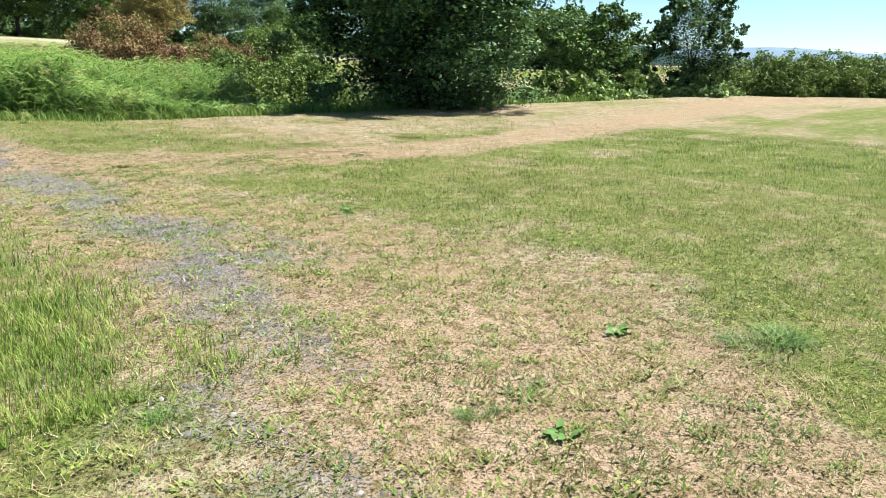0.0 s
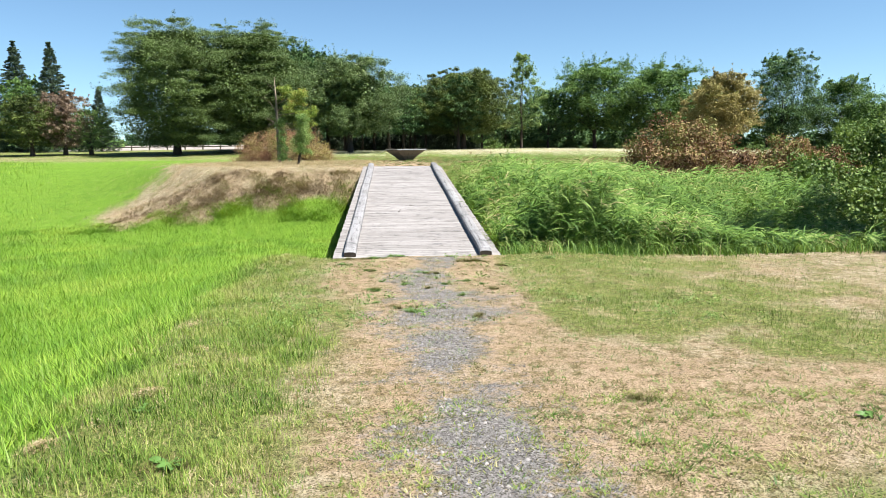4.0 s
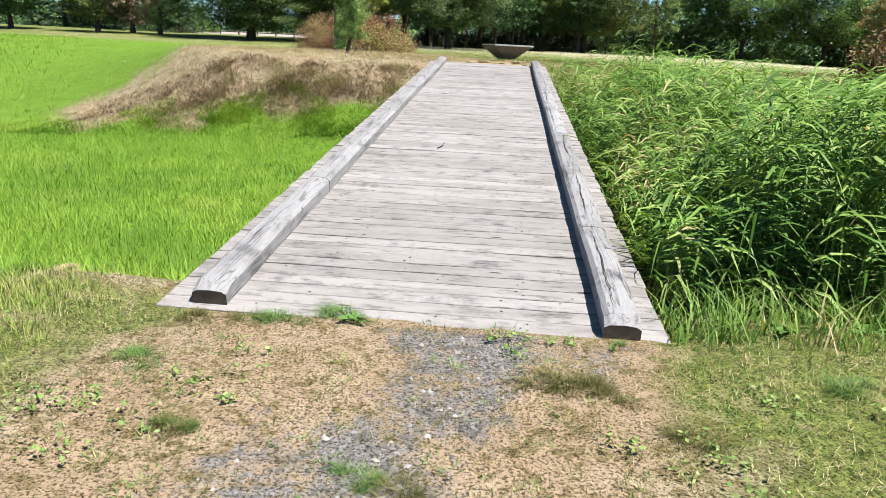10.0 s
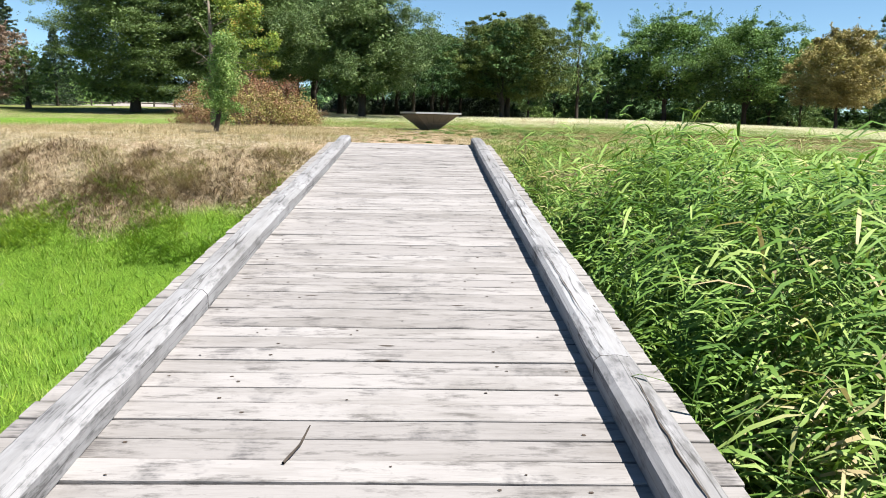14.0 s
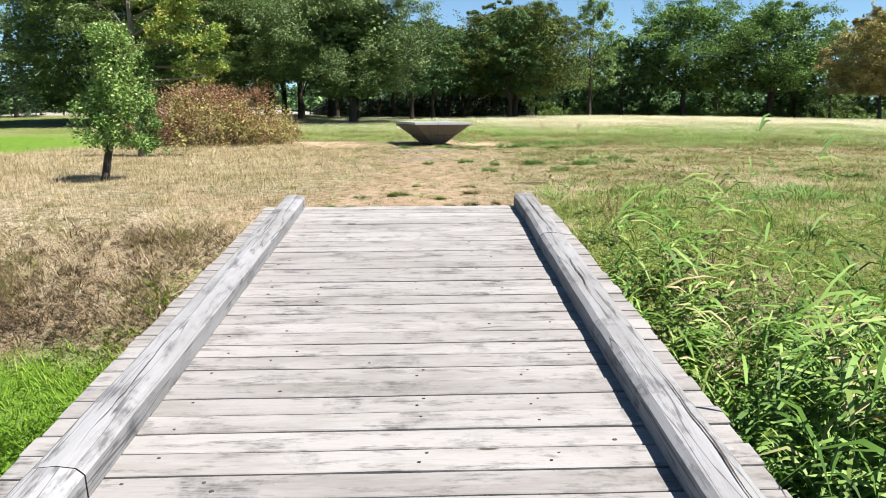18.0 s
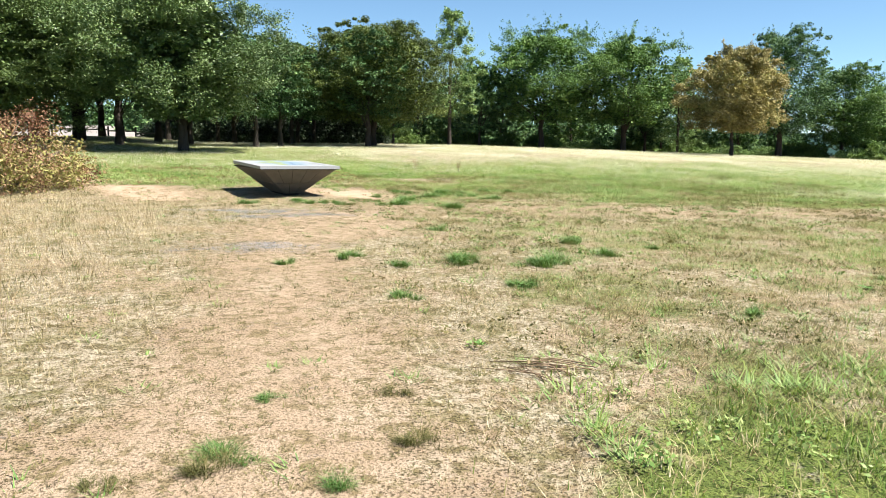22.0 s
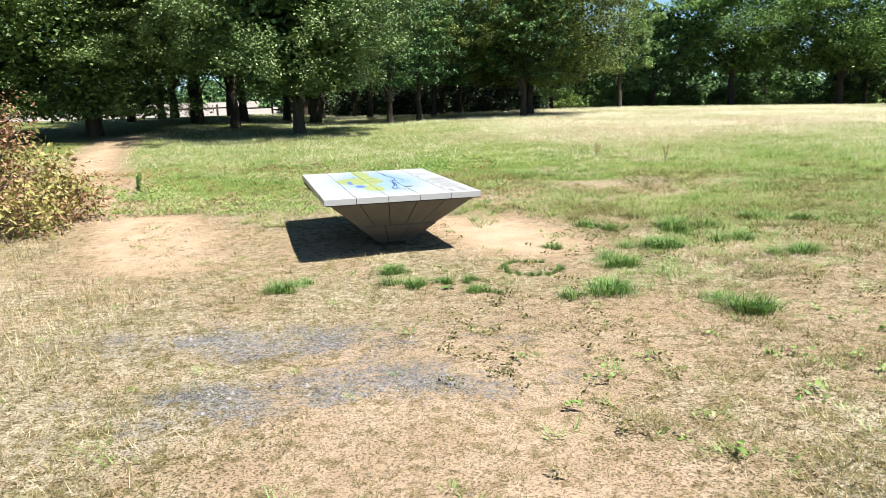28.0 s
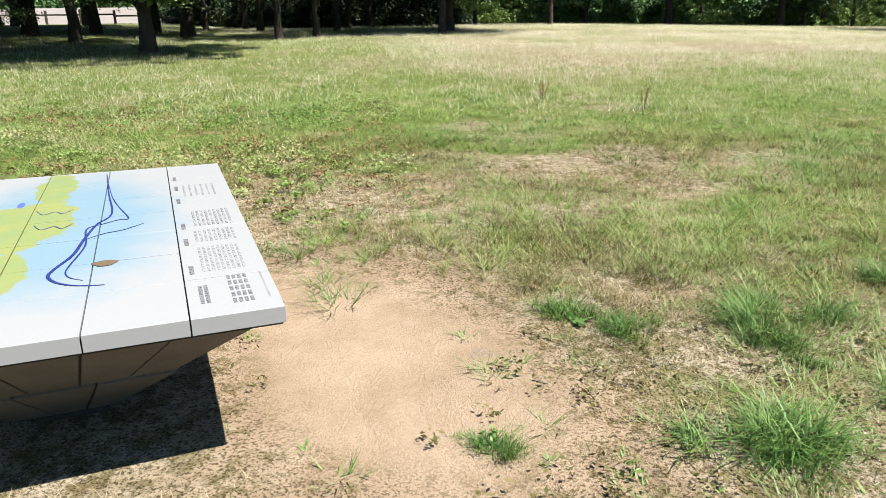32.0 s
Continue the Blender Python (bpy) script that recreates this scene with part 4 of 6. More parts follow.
    root = cen[rs.randint(0, len(cen), k)]
    out = root - np.array([lean[0] * height * 0.6, lean[1] * height * 0.6, base + 0.45 * (height - base)])
    out /= np.linalg.norm(out, axis=1)[:, None] + 1e-6
    out += np.array([0, 0, 0.7]) + 0.3 * rs.normal(size=(k, 3))
    for f in (0.2, 0.45, 0.7, 0.95):
        parts.append(leaf_cloud(rs, root + out * (f * reach * width * (0.4 + rs.random(k)))[:, None], np.full(k, 0.02 * width * (1.25 - 0.6 * f)), 9, size, squash=1.2))
    v, t, q = merge(parts)
    crown = new("crown", mesh_from("crown", v, t, q, [leaf]))
    crown.parent = top
    bm = bmesh.new()
    for k in range(trunks):
        a = 2 * math.pi * k / max(trunks, 1) + seed
        off = Vector((math.cos(a), math.sin(a), 0)) * (0.0 if trunks == 1 else trunk * 2.2)
        pts, rad_ = [], []
        high = height * (0.85 if kind in ("cone", "tall") else 0.55)
        for j in range(7):
            f = j / 6
            wob = Vector((rnd.uniform(-1, 1), rnd.uniform(-1, 1), 0)) * 0.03 * width * f * (0.3 if kind == "cone" else 1)
            pts.append(off * (1 + 2.5 * f) + Vector((lean[0] * f * high, lean[1] * f * high, high * f)) + wob)
            rad_.append(trunk * (1.35 - 0.2 * min(j, 1) - 0.95 * f))
        tube(bm, pts, rad_, 9)
        for j in range(10 if kind != "cone" else 4):
            f = rnd.uniform(0.25, 0.9)
            p0 = pts[0].lerp(pts[-1], f)
            tgt = Vector(cen[rnd.randrange(len(cen))])
            if tgt.z < p0.z * 0.9:
                tgt.z = p0.z + 0.3 * width * rnd.random()
            tgt = p0.lerp(tgt, 0.8)
            mid = p0.lerp(tgt, 0.5) + Vector((0, 0, 0.05 * width))
            tube(bm, [p0, mid, tgt], [trunk * 0.42 * (1.1 - f), trunk * 0.26 * (1.1 - f), 0.012], 5)
    part("trunk", bm, bark, top)
    return top


# the near-black lowest stops below stand in for leaves in shade
L_DARK = leaf_material("dark_leaves", [(0.0, (0.010, 0.026, 0.010)), (0.5, (0.070, 0.148, 0.055)), (0.85, (0.150, 0.255, 0.095)), (1.0, (0.245, 0.355, 0.140))], 0.18, 0.6, 0.15, gain=1.65)
L_LAYER = leaf_material("layered_leaves", [(0.0, (0.075, 0.125, 0.034)), (0.5, (0.125, 0.195, 0.056)), (1.0, (0.21, 0.29, 0.09))], 0.12, 0.55, 0.25, patch=0.6, share=0.4, gain=1.3)
L_SPRUCE = leaf_material("spruce_needles", [(0.0, (0.016, 0.032, 0.020)), (0.5, (0.06, 0.105, 0.055)), (1.0, (0.13, 0.19, 0.095))], 0.08, 0.6, 0.2, gain=1.1)
# near-black tones put the grove's deep shade into the leaf colour
L_GROVE_SHADE = leaf_material("shade_painted_leaves", [(0.0, (0.010, 0.020, 0.008)), (0.5, (0.030, 0.055, 0.022)), (1.0, (0.070, 0.105, 0.042))], 0.06, 0.5, 0.2)
L_SHADE = leaf_material("dense_shade_leaves", [(0.0, (0.016, 0.036, 0.015)), (0.5, (0.085, 0.165, 0.055)), (0.85, (0.19, 0.29, 0.10)), (1.0, (0.30, 0.40, 0.14))], 0.18, 0.6, 0.15, gain=1.8)
L_PEAR = leaf_material("pear_leaves", [(0.0, (0.06, 0.105, 0.032)), (0.5, (0.125, 0.20, 0.064)), (1.0, (0.24, 0.32, 0.120))], 0.12, 0.45, 0.3, gain=1.4)
L_PINE = leaf_material("pine_needles", [(0.0, (0.020, 0.034, 0.009)), (0.5, (0.105, 0.150, 0.033)), (1.0, (0.215, 0.265, 0.065))], 0.1, 0.6, share=0.5, gain=1.5)
L_MID = leaf_material("mid_leaves", [(0.0, (0.019, 0.048, 0.011)), (0.5, (0.128, 0.262, 0.060)), (1.0, (0.300, 0.465, 0.120))], 0.18, 0.6, gain=1.2)
L_LIGHT = leaf_material("light_leaves", [(0.0, (0.037, 0.075, 0.021)), (0.5, (0.195, 0.312, 0.098)), (1.0, (0.377, 0.507, 0.169))], 0.25, 0.6, gain=1.5)
L_RUST = leaf_material("rust_leaves", [(0.0, (0.20, 0.175, 0.06)), (0.4, (0.42, 0.37, 0.145)), (0.75, (0.60, 0.50, 0.205)), (1.0, (0.40, 0.44, 0.14))], 0.25, 0.6, gain=1.2)
L_DEAD = leaf_material("dead_leaves", [(0.0, (0.19, 0.09, 0.055)), (0.4, (0.40, 0.21, 0.12)), (0.66, (0.56, 0.38, 0.21)), (0.84, (0.52, 0.46, 0.15)), (1.0, (0.38, 0.42, 0.11))], 0.3, 0.7, patch=1.0, share=0.6)
L_WITHER = leaf_material("withered_leaves", [(0.0, (0.11, 0.06, 0.04)), (0.35, (0.32, 0.18, 0.10)), (0.55, (0.48, 0.33, 0.16)), (0.75, (0.36, 0.36, 0.12)), (1.0, (0.22, 0.33, 0.08))], 0.3, 0.7, patch=0.8, share=0.6)
L_SHRUB = leaf_material("shrub_leaves", [(0.0, (0.065, 0.130, 0.033)), (0.5, (0.176, 0.297, 0.068)), (1.0, (0.378, 0.513, 0.149))], 0.35, 0.55, 0.2, gain=1.08)
L_YELLOW = leaf_material("yellow_leaves", [(0.0, (0.16, 0.30, 0.05)), (0.45, (0.36, 0.54, 0.10)), (0.8, (0.62, 0.68, 0.15)), (1.0, (0.74, 0.50, 0.14))], 0.45, 0.5, patch=2.0)
L_YELLOWED = leaf_material("yellowed_leaves", [(0.0, (0.22, 0.20, 0.06)), (0.4, (0.42, 0.40, 0.12)), (0.75, (0.60, 0.56, 0.20)), (1.0, (0.55, 0.40, 0.20))], 0.35, 0.6, patch=1.5)
L_RUSTY = leaf_material("withered_fern", [(0.0, (0.16, 0.06, 0.03)), (0.5, (0.36, 0.15, 0.07)), (1.0, (0.50, 0.28, 0.13))], 0.3, 0.7)
L_PURPLE = leaf_material("mauve_leaves", [(0.0, (0.20, 0.14, 0.11)), (0.5, (0.38, 0.27, 0.20)), (0.75, (0.46, 0.34, 0.25)), (1.0, (0.30, 0.32, 0.14))], 0.25, 0.6, gain=1.15)


def build_trees():
    def tree(x, y, h, w, b, kind, leaf, seed, label, **more):
        return build_tree(x, y, h, w, b, kind, leaf, BARK, seed, label, **more)
    tree(-3.6, 46.9, 7.5, 9.2, 1.55, "dome", L_PEAR, 1, "round pear tree with glossy grey-green leaves", squash=0.9, trunk=0.2, clumps=800, per=110, size=0.046, leafy=0.026, core=0.58, fill=5000, shell=0.6, clump=0.055, boughs=80)
    tree(6.6, 58.3, 7.7, 11.0, 1.6, "flat", L_PINE, 2, "broad dark pine with an olive flat top", squash=0.35, trunk=0.2, per=150, size=0.062, slim=0.3, rise=0.8, clumps=600, clump=0.056, boughs=76, fill=6000, leafy=0.016, shoots=12, reach=0.015, core=0.76)
    slim = tree(14.3, 69.2, 10.6, 6.0, 2.2, "tall", L_LIGHT, 3, "slender light green tree with an upright tip", squash=1.0, fill=350, trunk=0.14, per=87, size=0.061, clumps=300)
    tree(24.2, 74.5, 10.6, 13.0, 2.6, "dome", L_MID, 4, "wide cherry tree with layered green foliage", trunk=0.24, clumps=480, shoots=200, reach=0.055, per=104, size=0.062, squash=0.3, shell=0.4)
    tree(31.8, 73.5, 10.2, 12.2, 2.6, "dome", L_MID, 5, "wide cherry tree with layered green foliage", trunk=0.24, clumps=480, shoots=200, reach=0.055, per=104, size=0.062, squash=0.3, shell=0.4)
    tree(32.3, 58.1, 7.4, 7.6, 1.9, "dome", L_RUST, 6, "round tree with drought-browned rusty leaves", squash=0.8, trunk=0.13, per=115, size=0.06, clumps=640, fill=3400, leafy=0.024, shell=0.3)
    tree(44.0, 68.0, 11.2, 8.6, 2.0, "dome", L_DARK, 7, "tall dark green broadleaf tree", squash=0.7, trunk=0.25, per=87, size=0.065)
    tree(52.0, 69.5, 8.8, 9.0, 1.6, "dome", L_MID, 8, "green broadleaf tree at the end of the row", squash=0.5, trunk=0.18, per=78, size=0.065)
    low = tree(57.5, 70.5, 6.0, 8.5, 0.4, "dome", L_MID, 9, "low green tree at the end of the row", squash=0.6, clumps=300, per=49, size=0.095)
    tree(62.5, 72.0, 4.3, 8.5, 0.1, "dome", L_LIGHT, 10, "low light green thicket tree", squash=0.6, clumps=260, per=49, size=0.095)
    tree(-16.9, 46.0, 10.1, 10.0, 0.8, "dome", L_LAYER, 11, "huge dark layered tree over deep shade", squash=0.1, trunk=0.26, clumps=1100, per=130, size=0.04, clump=0.078, fill=8500, leafy=0.02, boughs=130, shell=0.58, rise=1.0, core=0.8, tiers=11, thin=0.8)
    tree(-11.6, 48.2, 10.2, 10.5, 0.8, "dome", L_LAYER, 12, "huge dark layered tree over deep shade", squash=0.1, trunk=0.26, clumps=1100, per=130, size=0.04, clump=0.078, fill=8500, leafy=0.02, boughs=130, shell=0.58, rise=1.0, core=0.8, tiers=11, thin=0.8)
    tree(50.6, 42.3, 13.2, 12.8, 2.3, "dome", L_SHADE, 13, "large green tree on a slanting trunk", squash=0.28, trunk=0.32, shell=0.3, shoots=220, reach=0.05, per=93, size=0.065, fill=3600, leafy=0.028, clumps=680, clump=0.066, boughs=80)
    tree(53.0, 37.8, 12.2, 13.0, 2.0, "dome", L_SHADE, 14, "large green tree with a forked trunk", squash=0.28, trunk=0.3, trunks=2, shell=0.3, shoots=220, reach=0.05, per=93, size=0.065, fill=3600, leafy=0.028, clumps=680, clump=0.066, boughs=80)
    tree(39.5, 22.5, 10.5, 9.5, 0.6, "dome", L_DARK, 15, "dark green tree beside the grass track", squash=0.5, trunk=0.25)
    spruce = tree(-30.4, 56.0, 9.5, 6.0, 0.4, "cone", L_SPRUCE, 16, "pointed dark spruce behind the lawn", clumps=900, fill=900, squash=0.3, per=40, size=0.06, clump=0.06, core=0.6, leafy=0.02)
    for k, (x, y, size) in enumerate(((-35.4, 60.0, 1.06), (-38.6, 60.0, 1.1), (-26.4, 56.0, 0.6))):
        copy_thing(spruce, pose(x, y, gz(x, y) - 0.05, 0, 0, 70 * k + 40) @ Matrix.Scale(size, 4))
    tree(-25.7, 47.0, 4.9, 4.4, 0.7, "dome", L_PURPLE, 17, "rounded tree with mauve-brown foliage", squash=0.5, clumps=300, per=60, size=0.06, fill=1600)
    tree(-27.8, 46.2, 4.6, 4.6, 0.8, "dome", L_PINE, 26, "rounded olive-green tree beside the lawn", squash=0.5, clumps=300, per=60, size=0.06, fill=1600)
    tree(-33.2, 57.0, 6.6, 5.2, 1.2, "dome", L_MID, 28, "yellow-green tree among the spruces", squash=0.6, clumps=300, per=54, size=0.08, fill=1200)
    tree(-34.0, 46.0, 6.0, 6.0, 1.0, "dome", L_DARK, 27, "dark green tree beside the lawn", squash=0.4)
    tree(-23.9, 47.4, 3.5, 2.9, 0.5, "dome", L_LIGHT, 18, "small yellow-green tree behind the lawn", clumps=200, per=50, size=0.06, fill=900)
    tree(14.7, 0.7, 9.4, 9.8, 0.25, "dome", L_DARK, 19, "big dark many-stemmed tree shading the bank", clumps=900, per=100, size=0.06, trunks=4, trunk=0.16, squash=0.5, fill=6000, leafy=0.02, shoots=40, reach=0.03, boughs=90, shell=0.35)
    tree(35.4, 1.6, 5.9, 4.8, 0.2, "dome", L_DARK, 20, "rounded dark evergreen tree behind the hedge", squash=0.8, clumps=260)
    tree(32.6, 5.8, 5.2, 6.4, 0.3, "dome", L_MID, 21, "loose green tree behind the hedge", squash=0.6, clumps=280)
    tree(-8.0, 57.0, 9.0, 7.4, 2.5, "dome", L_DARK, 22, "straight dark tree in the shady grove", squash=0.45, clumps=300, trunk=0.2)
    # the wood behind and the grove on the left
    rnd = random.Random(5)
    spots = []
    for k in range(13):
        spots.append((9 + 5.2 * k + rnd.uniform(-1.5, 1.5), 82 + rnd.uniform(-2.5, 4)))
    for k in range(8):
        spots.append((-30 + 5.2 * k + rnd.uniform(-1.2, 1.2), 56 + rnd.uniform(-2, 2)))
        spots.append((-31 + 5.4 * k + rnd.uniform(-1.2, 1.2), 65 + rnd.uniform(-2, 2)))
    spots += [(1.6, 60.5), (-0.5, 53.6), (-7.2, 52.0), (-4.2, 56.5), (-2.0, 61.5), (3.4, 66.0), (-6.5, 60.5), (-3.4, 67.5), (7.8, 68.5), (-9.8, 55.0), (-7.5, 73.0), (-1.2, 70.5), (4.6, 71.5), (1.5, 76.0), (-4.5, 77.0), (18.8, 76.0), (36.5, 78.0)]
    back = [tree(4.0 + 66 * k, 84.0, 8.0, 8.0, 1.6, "dome", (L_MID, L_DARK)[k], 80 + k, "tree in the wood behind the meadow", clumps=160, per=24, size=0.2, fill=400, shoots=20) for k in (0, 1)]
    shade = tree(-14.0, 62.5, 9.0, 7.4, 2.5, "dome", L_DARK, 84, "straight dark tree in the shady grove", clumps=240, per=44, size=0.1, fill=900, leafy=0.02, shoots=40, squash=0.45, trunk=0.2)
    for x, y in spots:
        if x < -19.5 and y < 72:
            continue
        size = rnd.uniform(0.72, 0.92) if y > 70 and x > 8 else rnd.uniform(0.85, 1.1) if x < -6 else rnd.uniform(0.66, 0.78)
        copy_thing(back[rnd.randrange(2)] if y > 70 and x > 8 else shade, pose(x, y, gz(x, y) - 0.05, 0, 0, rnd.uniform(0, 360)) @ Matrix.Scale(size, 4))
    for x, y in ((66, 50), (61, 33), (58, 27), (72, 68), (80, 60), (76, 80)):
        copy_thing(low, pose(x, y, gz(x, y) - 0.05, 0, 0, rnd.uniform(0, 360)) @ Matrix.Scale(0.6 if x > 70 else 1.0, 4))
    for x, y in ((38.0, 74.5), (10.2, 72.0)):
        copy_thing(slim, pose(x, y, gz(x, y) - 1.6, 0, 0, rnd.uniform(0, 360)))


build_trees()


def build_bush(x, y, rx, ry, h, leaf, seed, label, clumps=120, per=70, size=0.07, name="bush", group="", twigs=60, fresh=None):
    rs, rnd = np.random.RandomState(seed), random.Random(seed)
    top = empty(name, pose(x, y, gz(x, y) - 0.03), label, "bush", group)
    u = rs.normal(size=(clumps, 3))
    u[:, 2] = np.abs(u[:, 2]) * 0.9
    u /= np.linalg.norm(u, axis=1)[:, None]
    k = (0.5 + 0.5 * rs.random(clumps) ** 0.4) * (1 + 0.1 * np.sin(np.arctan2(u[:, 1], u[:, 0]) * 4 + seed))
    cen = u * k[:, None] * np.array([rx, ry, h]) * 0.92
    m = (rx + ry + h) / 3
    low = np.stack([rs.uniform(-rx, rx, clumps) * 0.75, rs.uniform(-ry, ry, clumps) * 0.75, rs.uniform(0.05, 0.4, clumps) * h], 1)
    parts = [leaf_cloud(rs, cen, 0.15 * m * (0.6 + 0.8 * rs.random(clumps)), per, size, squash=0.9), leaf_cloud(rs, low, np.full(clumps, 0.16 * m), per // (12 if twigs > 100 else 4), size, squash=0.9)]
    if fresh:
        # leaves that are still alive, low on the outside, under the dead heads
        live = (cen[:, 2] < 0.62 * h) & (cen[:, 0] > -0.2 * rx) & (rs.random(clumps) < 0.42)
        parts[0] = leaf_cloud(rs, cen[~live], 0.15 * m * (0.6 + 0.8 * rs.random(int((~live).sum()))), per, size, squash=0.9)
        v, t, q = leaf_cloud(rs, cen[live], np.full(int(live.sum()), 0.14 * m), per // 2, size * 1.5, squash=0.9)
        new("live_foliage", mesh_from("live_foliage", v, t, q, [fresh])).parent = top
    v, t, q = merge(parts)
    fol = new("foliage", mesh_from("foliage", v, t, q, [leaf]))
    fol.parent = top
    bm = bmesh.new()
    for j in range(twigs):
        c = Vector(cen[rnd.randrange(clumps)])
        p0 = Vector((c.x * 0.55, c.y * 0.55, -0.05))
        tube(bm, [p0, p0.lerp(c, 0.55) + Vector((0, 0, 0.1 * h)), c * 1.04], [0.016, 0.01, 0.003], 4)
    part("branchwork", bm, PALE_BARK if leaf in (L_DEAD, L_WITHER) else BARK, top)
    return top


build_bush(-6.3, 29.6, 2.8, 2.4, 1.95, L_DEAD, 51, "dead rust-brown rounded shrub with yellow-green low leaves", 440, 120, 0.027, twigs=420, fresh=L_YELLOWED)
build_bush(9.7, 12.4, 2.5, 1.9, 3.3, L_WITHER, 52, "brown withered shrub on the ditch bank", 420, 150, 0.042)
build_bush(13.4, 12.2, 2.3, 1.8, 2.8, L_WITHER, 53, "brown and green withered shrub on the bank", 380, 150, 0.042)
build_bush(16.4, 12.6, 2.2, 1.8, 3.1, L_SHRUB, 58, "leafy green shrub on the bank", 300, 110, 0.055)
build_bush(12.6, 9.4, 2.3, 1.9, 2.6, L_SHRUB, 54, "leafy green shrub below the bank", 300, 110, 0.055)
build_bush(16.2, 9.6, 2.6, 2.0, 2.6, L_SHRUB, 55, "leafy green shrub below the bank", 300, 110, 0.055)

build_bush(19.0, 6.5, 2.6, 1.4, 1.7, L_LIGHT, 56, "pale sunlit undergrowth beside the big tree", 160, 80, 0.06)
build_bush(21.8, 7.6, 2.4, 1.4, 1.9, L_LIGHT, 57, "pale sunlit undergrowth beside the big tree", 160, 80, 0.06)


def build_hedges():
    rnd = random.Random(8)
    h1 = build_bush(51.0, 64.5, 2.3, 1.5, 1.5, L_SHRUB, 61, "pale-leaved hedge shrub beyond the meadow", 90, 60, 0.085, "hedge_shrub", "hedge shrubs")
    h2 = build_bush(52.3, 61.5, 2.3, 1.6, 1.3, L_LIGHT, 62, "pale-leaved hedge shrub beyond the meadow", 90, 60, 0.085, "hedge_shrub", "hedge shrubs")

    h3 = build_bush(38.0, 1.2, 3.2, 2.0, 2.5, L_SHRUB, 63, "broad dark-green hedge shrub at the lawn's edge", 170, 90, 0.06, "hedge_shrub", "hedge shrubs")

    def row(points, n, spread=0.6, tall=1.0, kinds=(h1, h2)):
        for k in range(n):
            f = k / max(n - 1, 1) * (len(points) - 1)
            i = min(int(f), len(points) - 2)
            a, b = Vector(points[i]), Vector(points[i + 1])
            p = a.lerp(b, f - i)
            x, y = p.x + rnd.uniform(-spread, spread), p.y + rnd.uniform(-spread, spread)
            copy_thing(kinds[rnd.randrange(len(kinds))], pose(x, y, gz(x, y) - 0.05, 0, 0, rnd.uniform(0, 360)) @ Matrix.Scale(tall, 4))
    row([(53, 58.5), (55.2, 52), (56, 43), (56.5, 36), (54, 28)], 12)
    row([(8, 77), (20, 79.5), (36, 80), (50, 77.5), (51.5, 66)], 22, 1.2)
    row([(25.5, 3.2), (31, 2.6), (36, 0.9)], 7, 0.5, 1.25)
    row([(40.5, -0.8), (44.4, -4.8), (50, -11.0)], 9, 0.4, 1.0, (h3,))
    row([(56, 50), (60, 56), (58, 62)], 8, 2.0, 1.5)
    row([(59, 46), (63, 39), (64, 30), (60, 22)], 12, 1.0, 1.9)
    row([(18, 4.0), (21.5, 4.4), (24, 4.2)], 4, 0.5)


build_hedges()


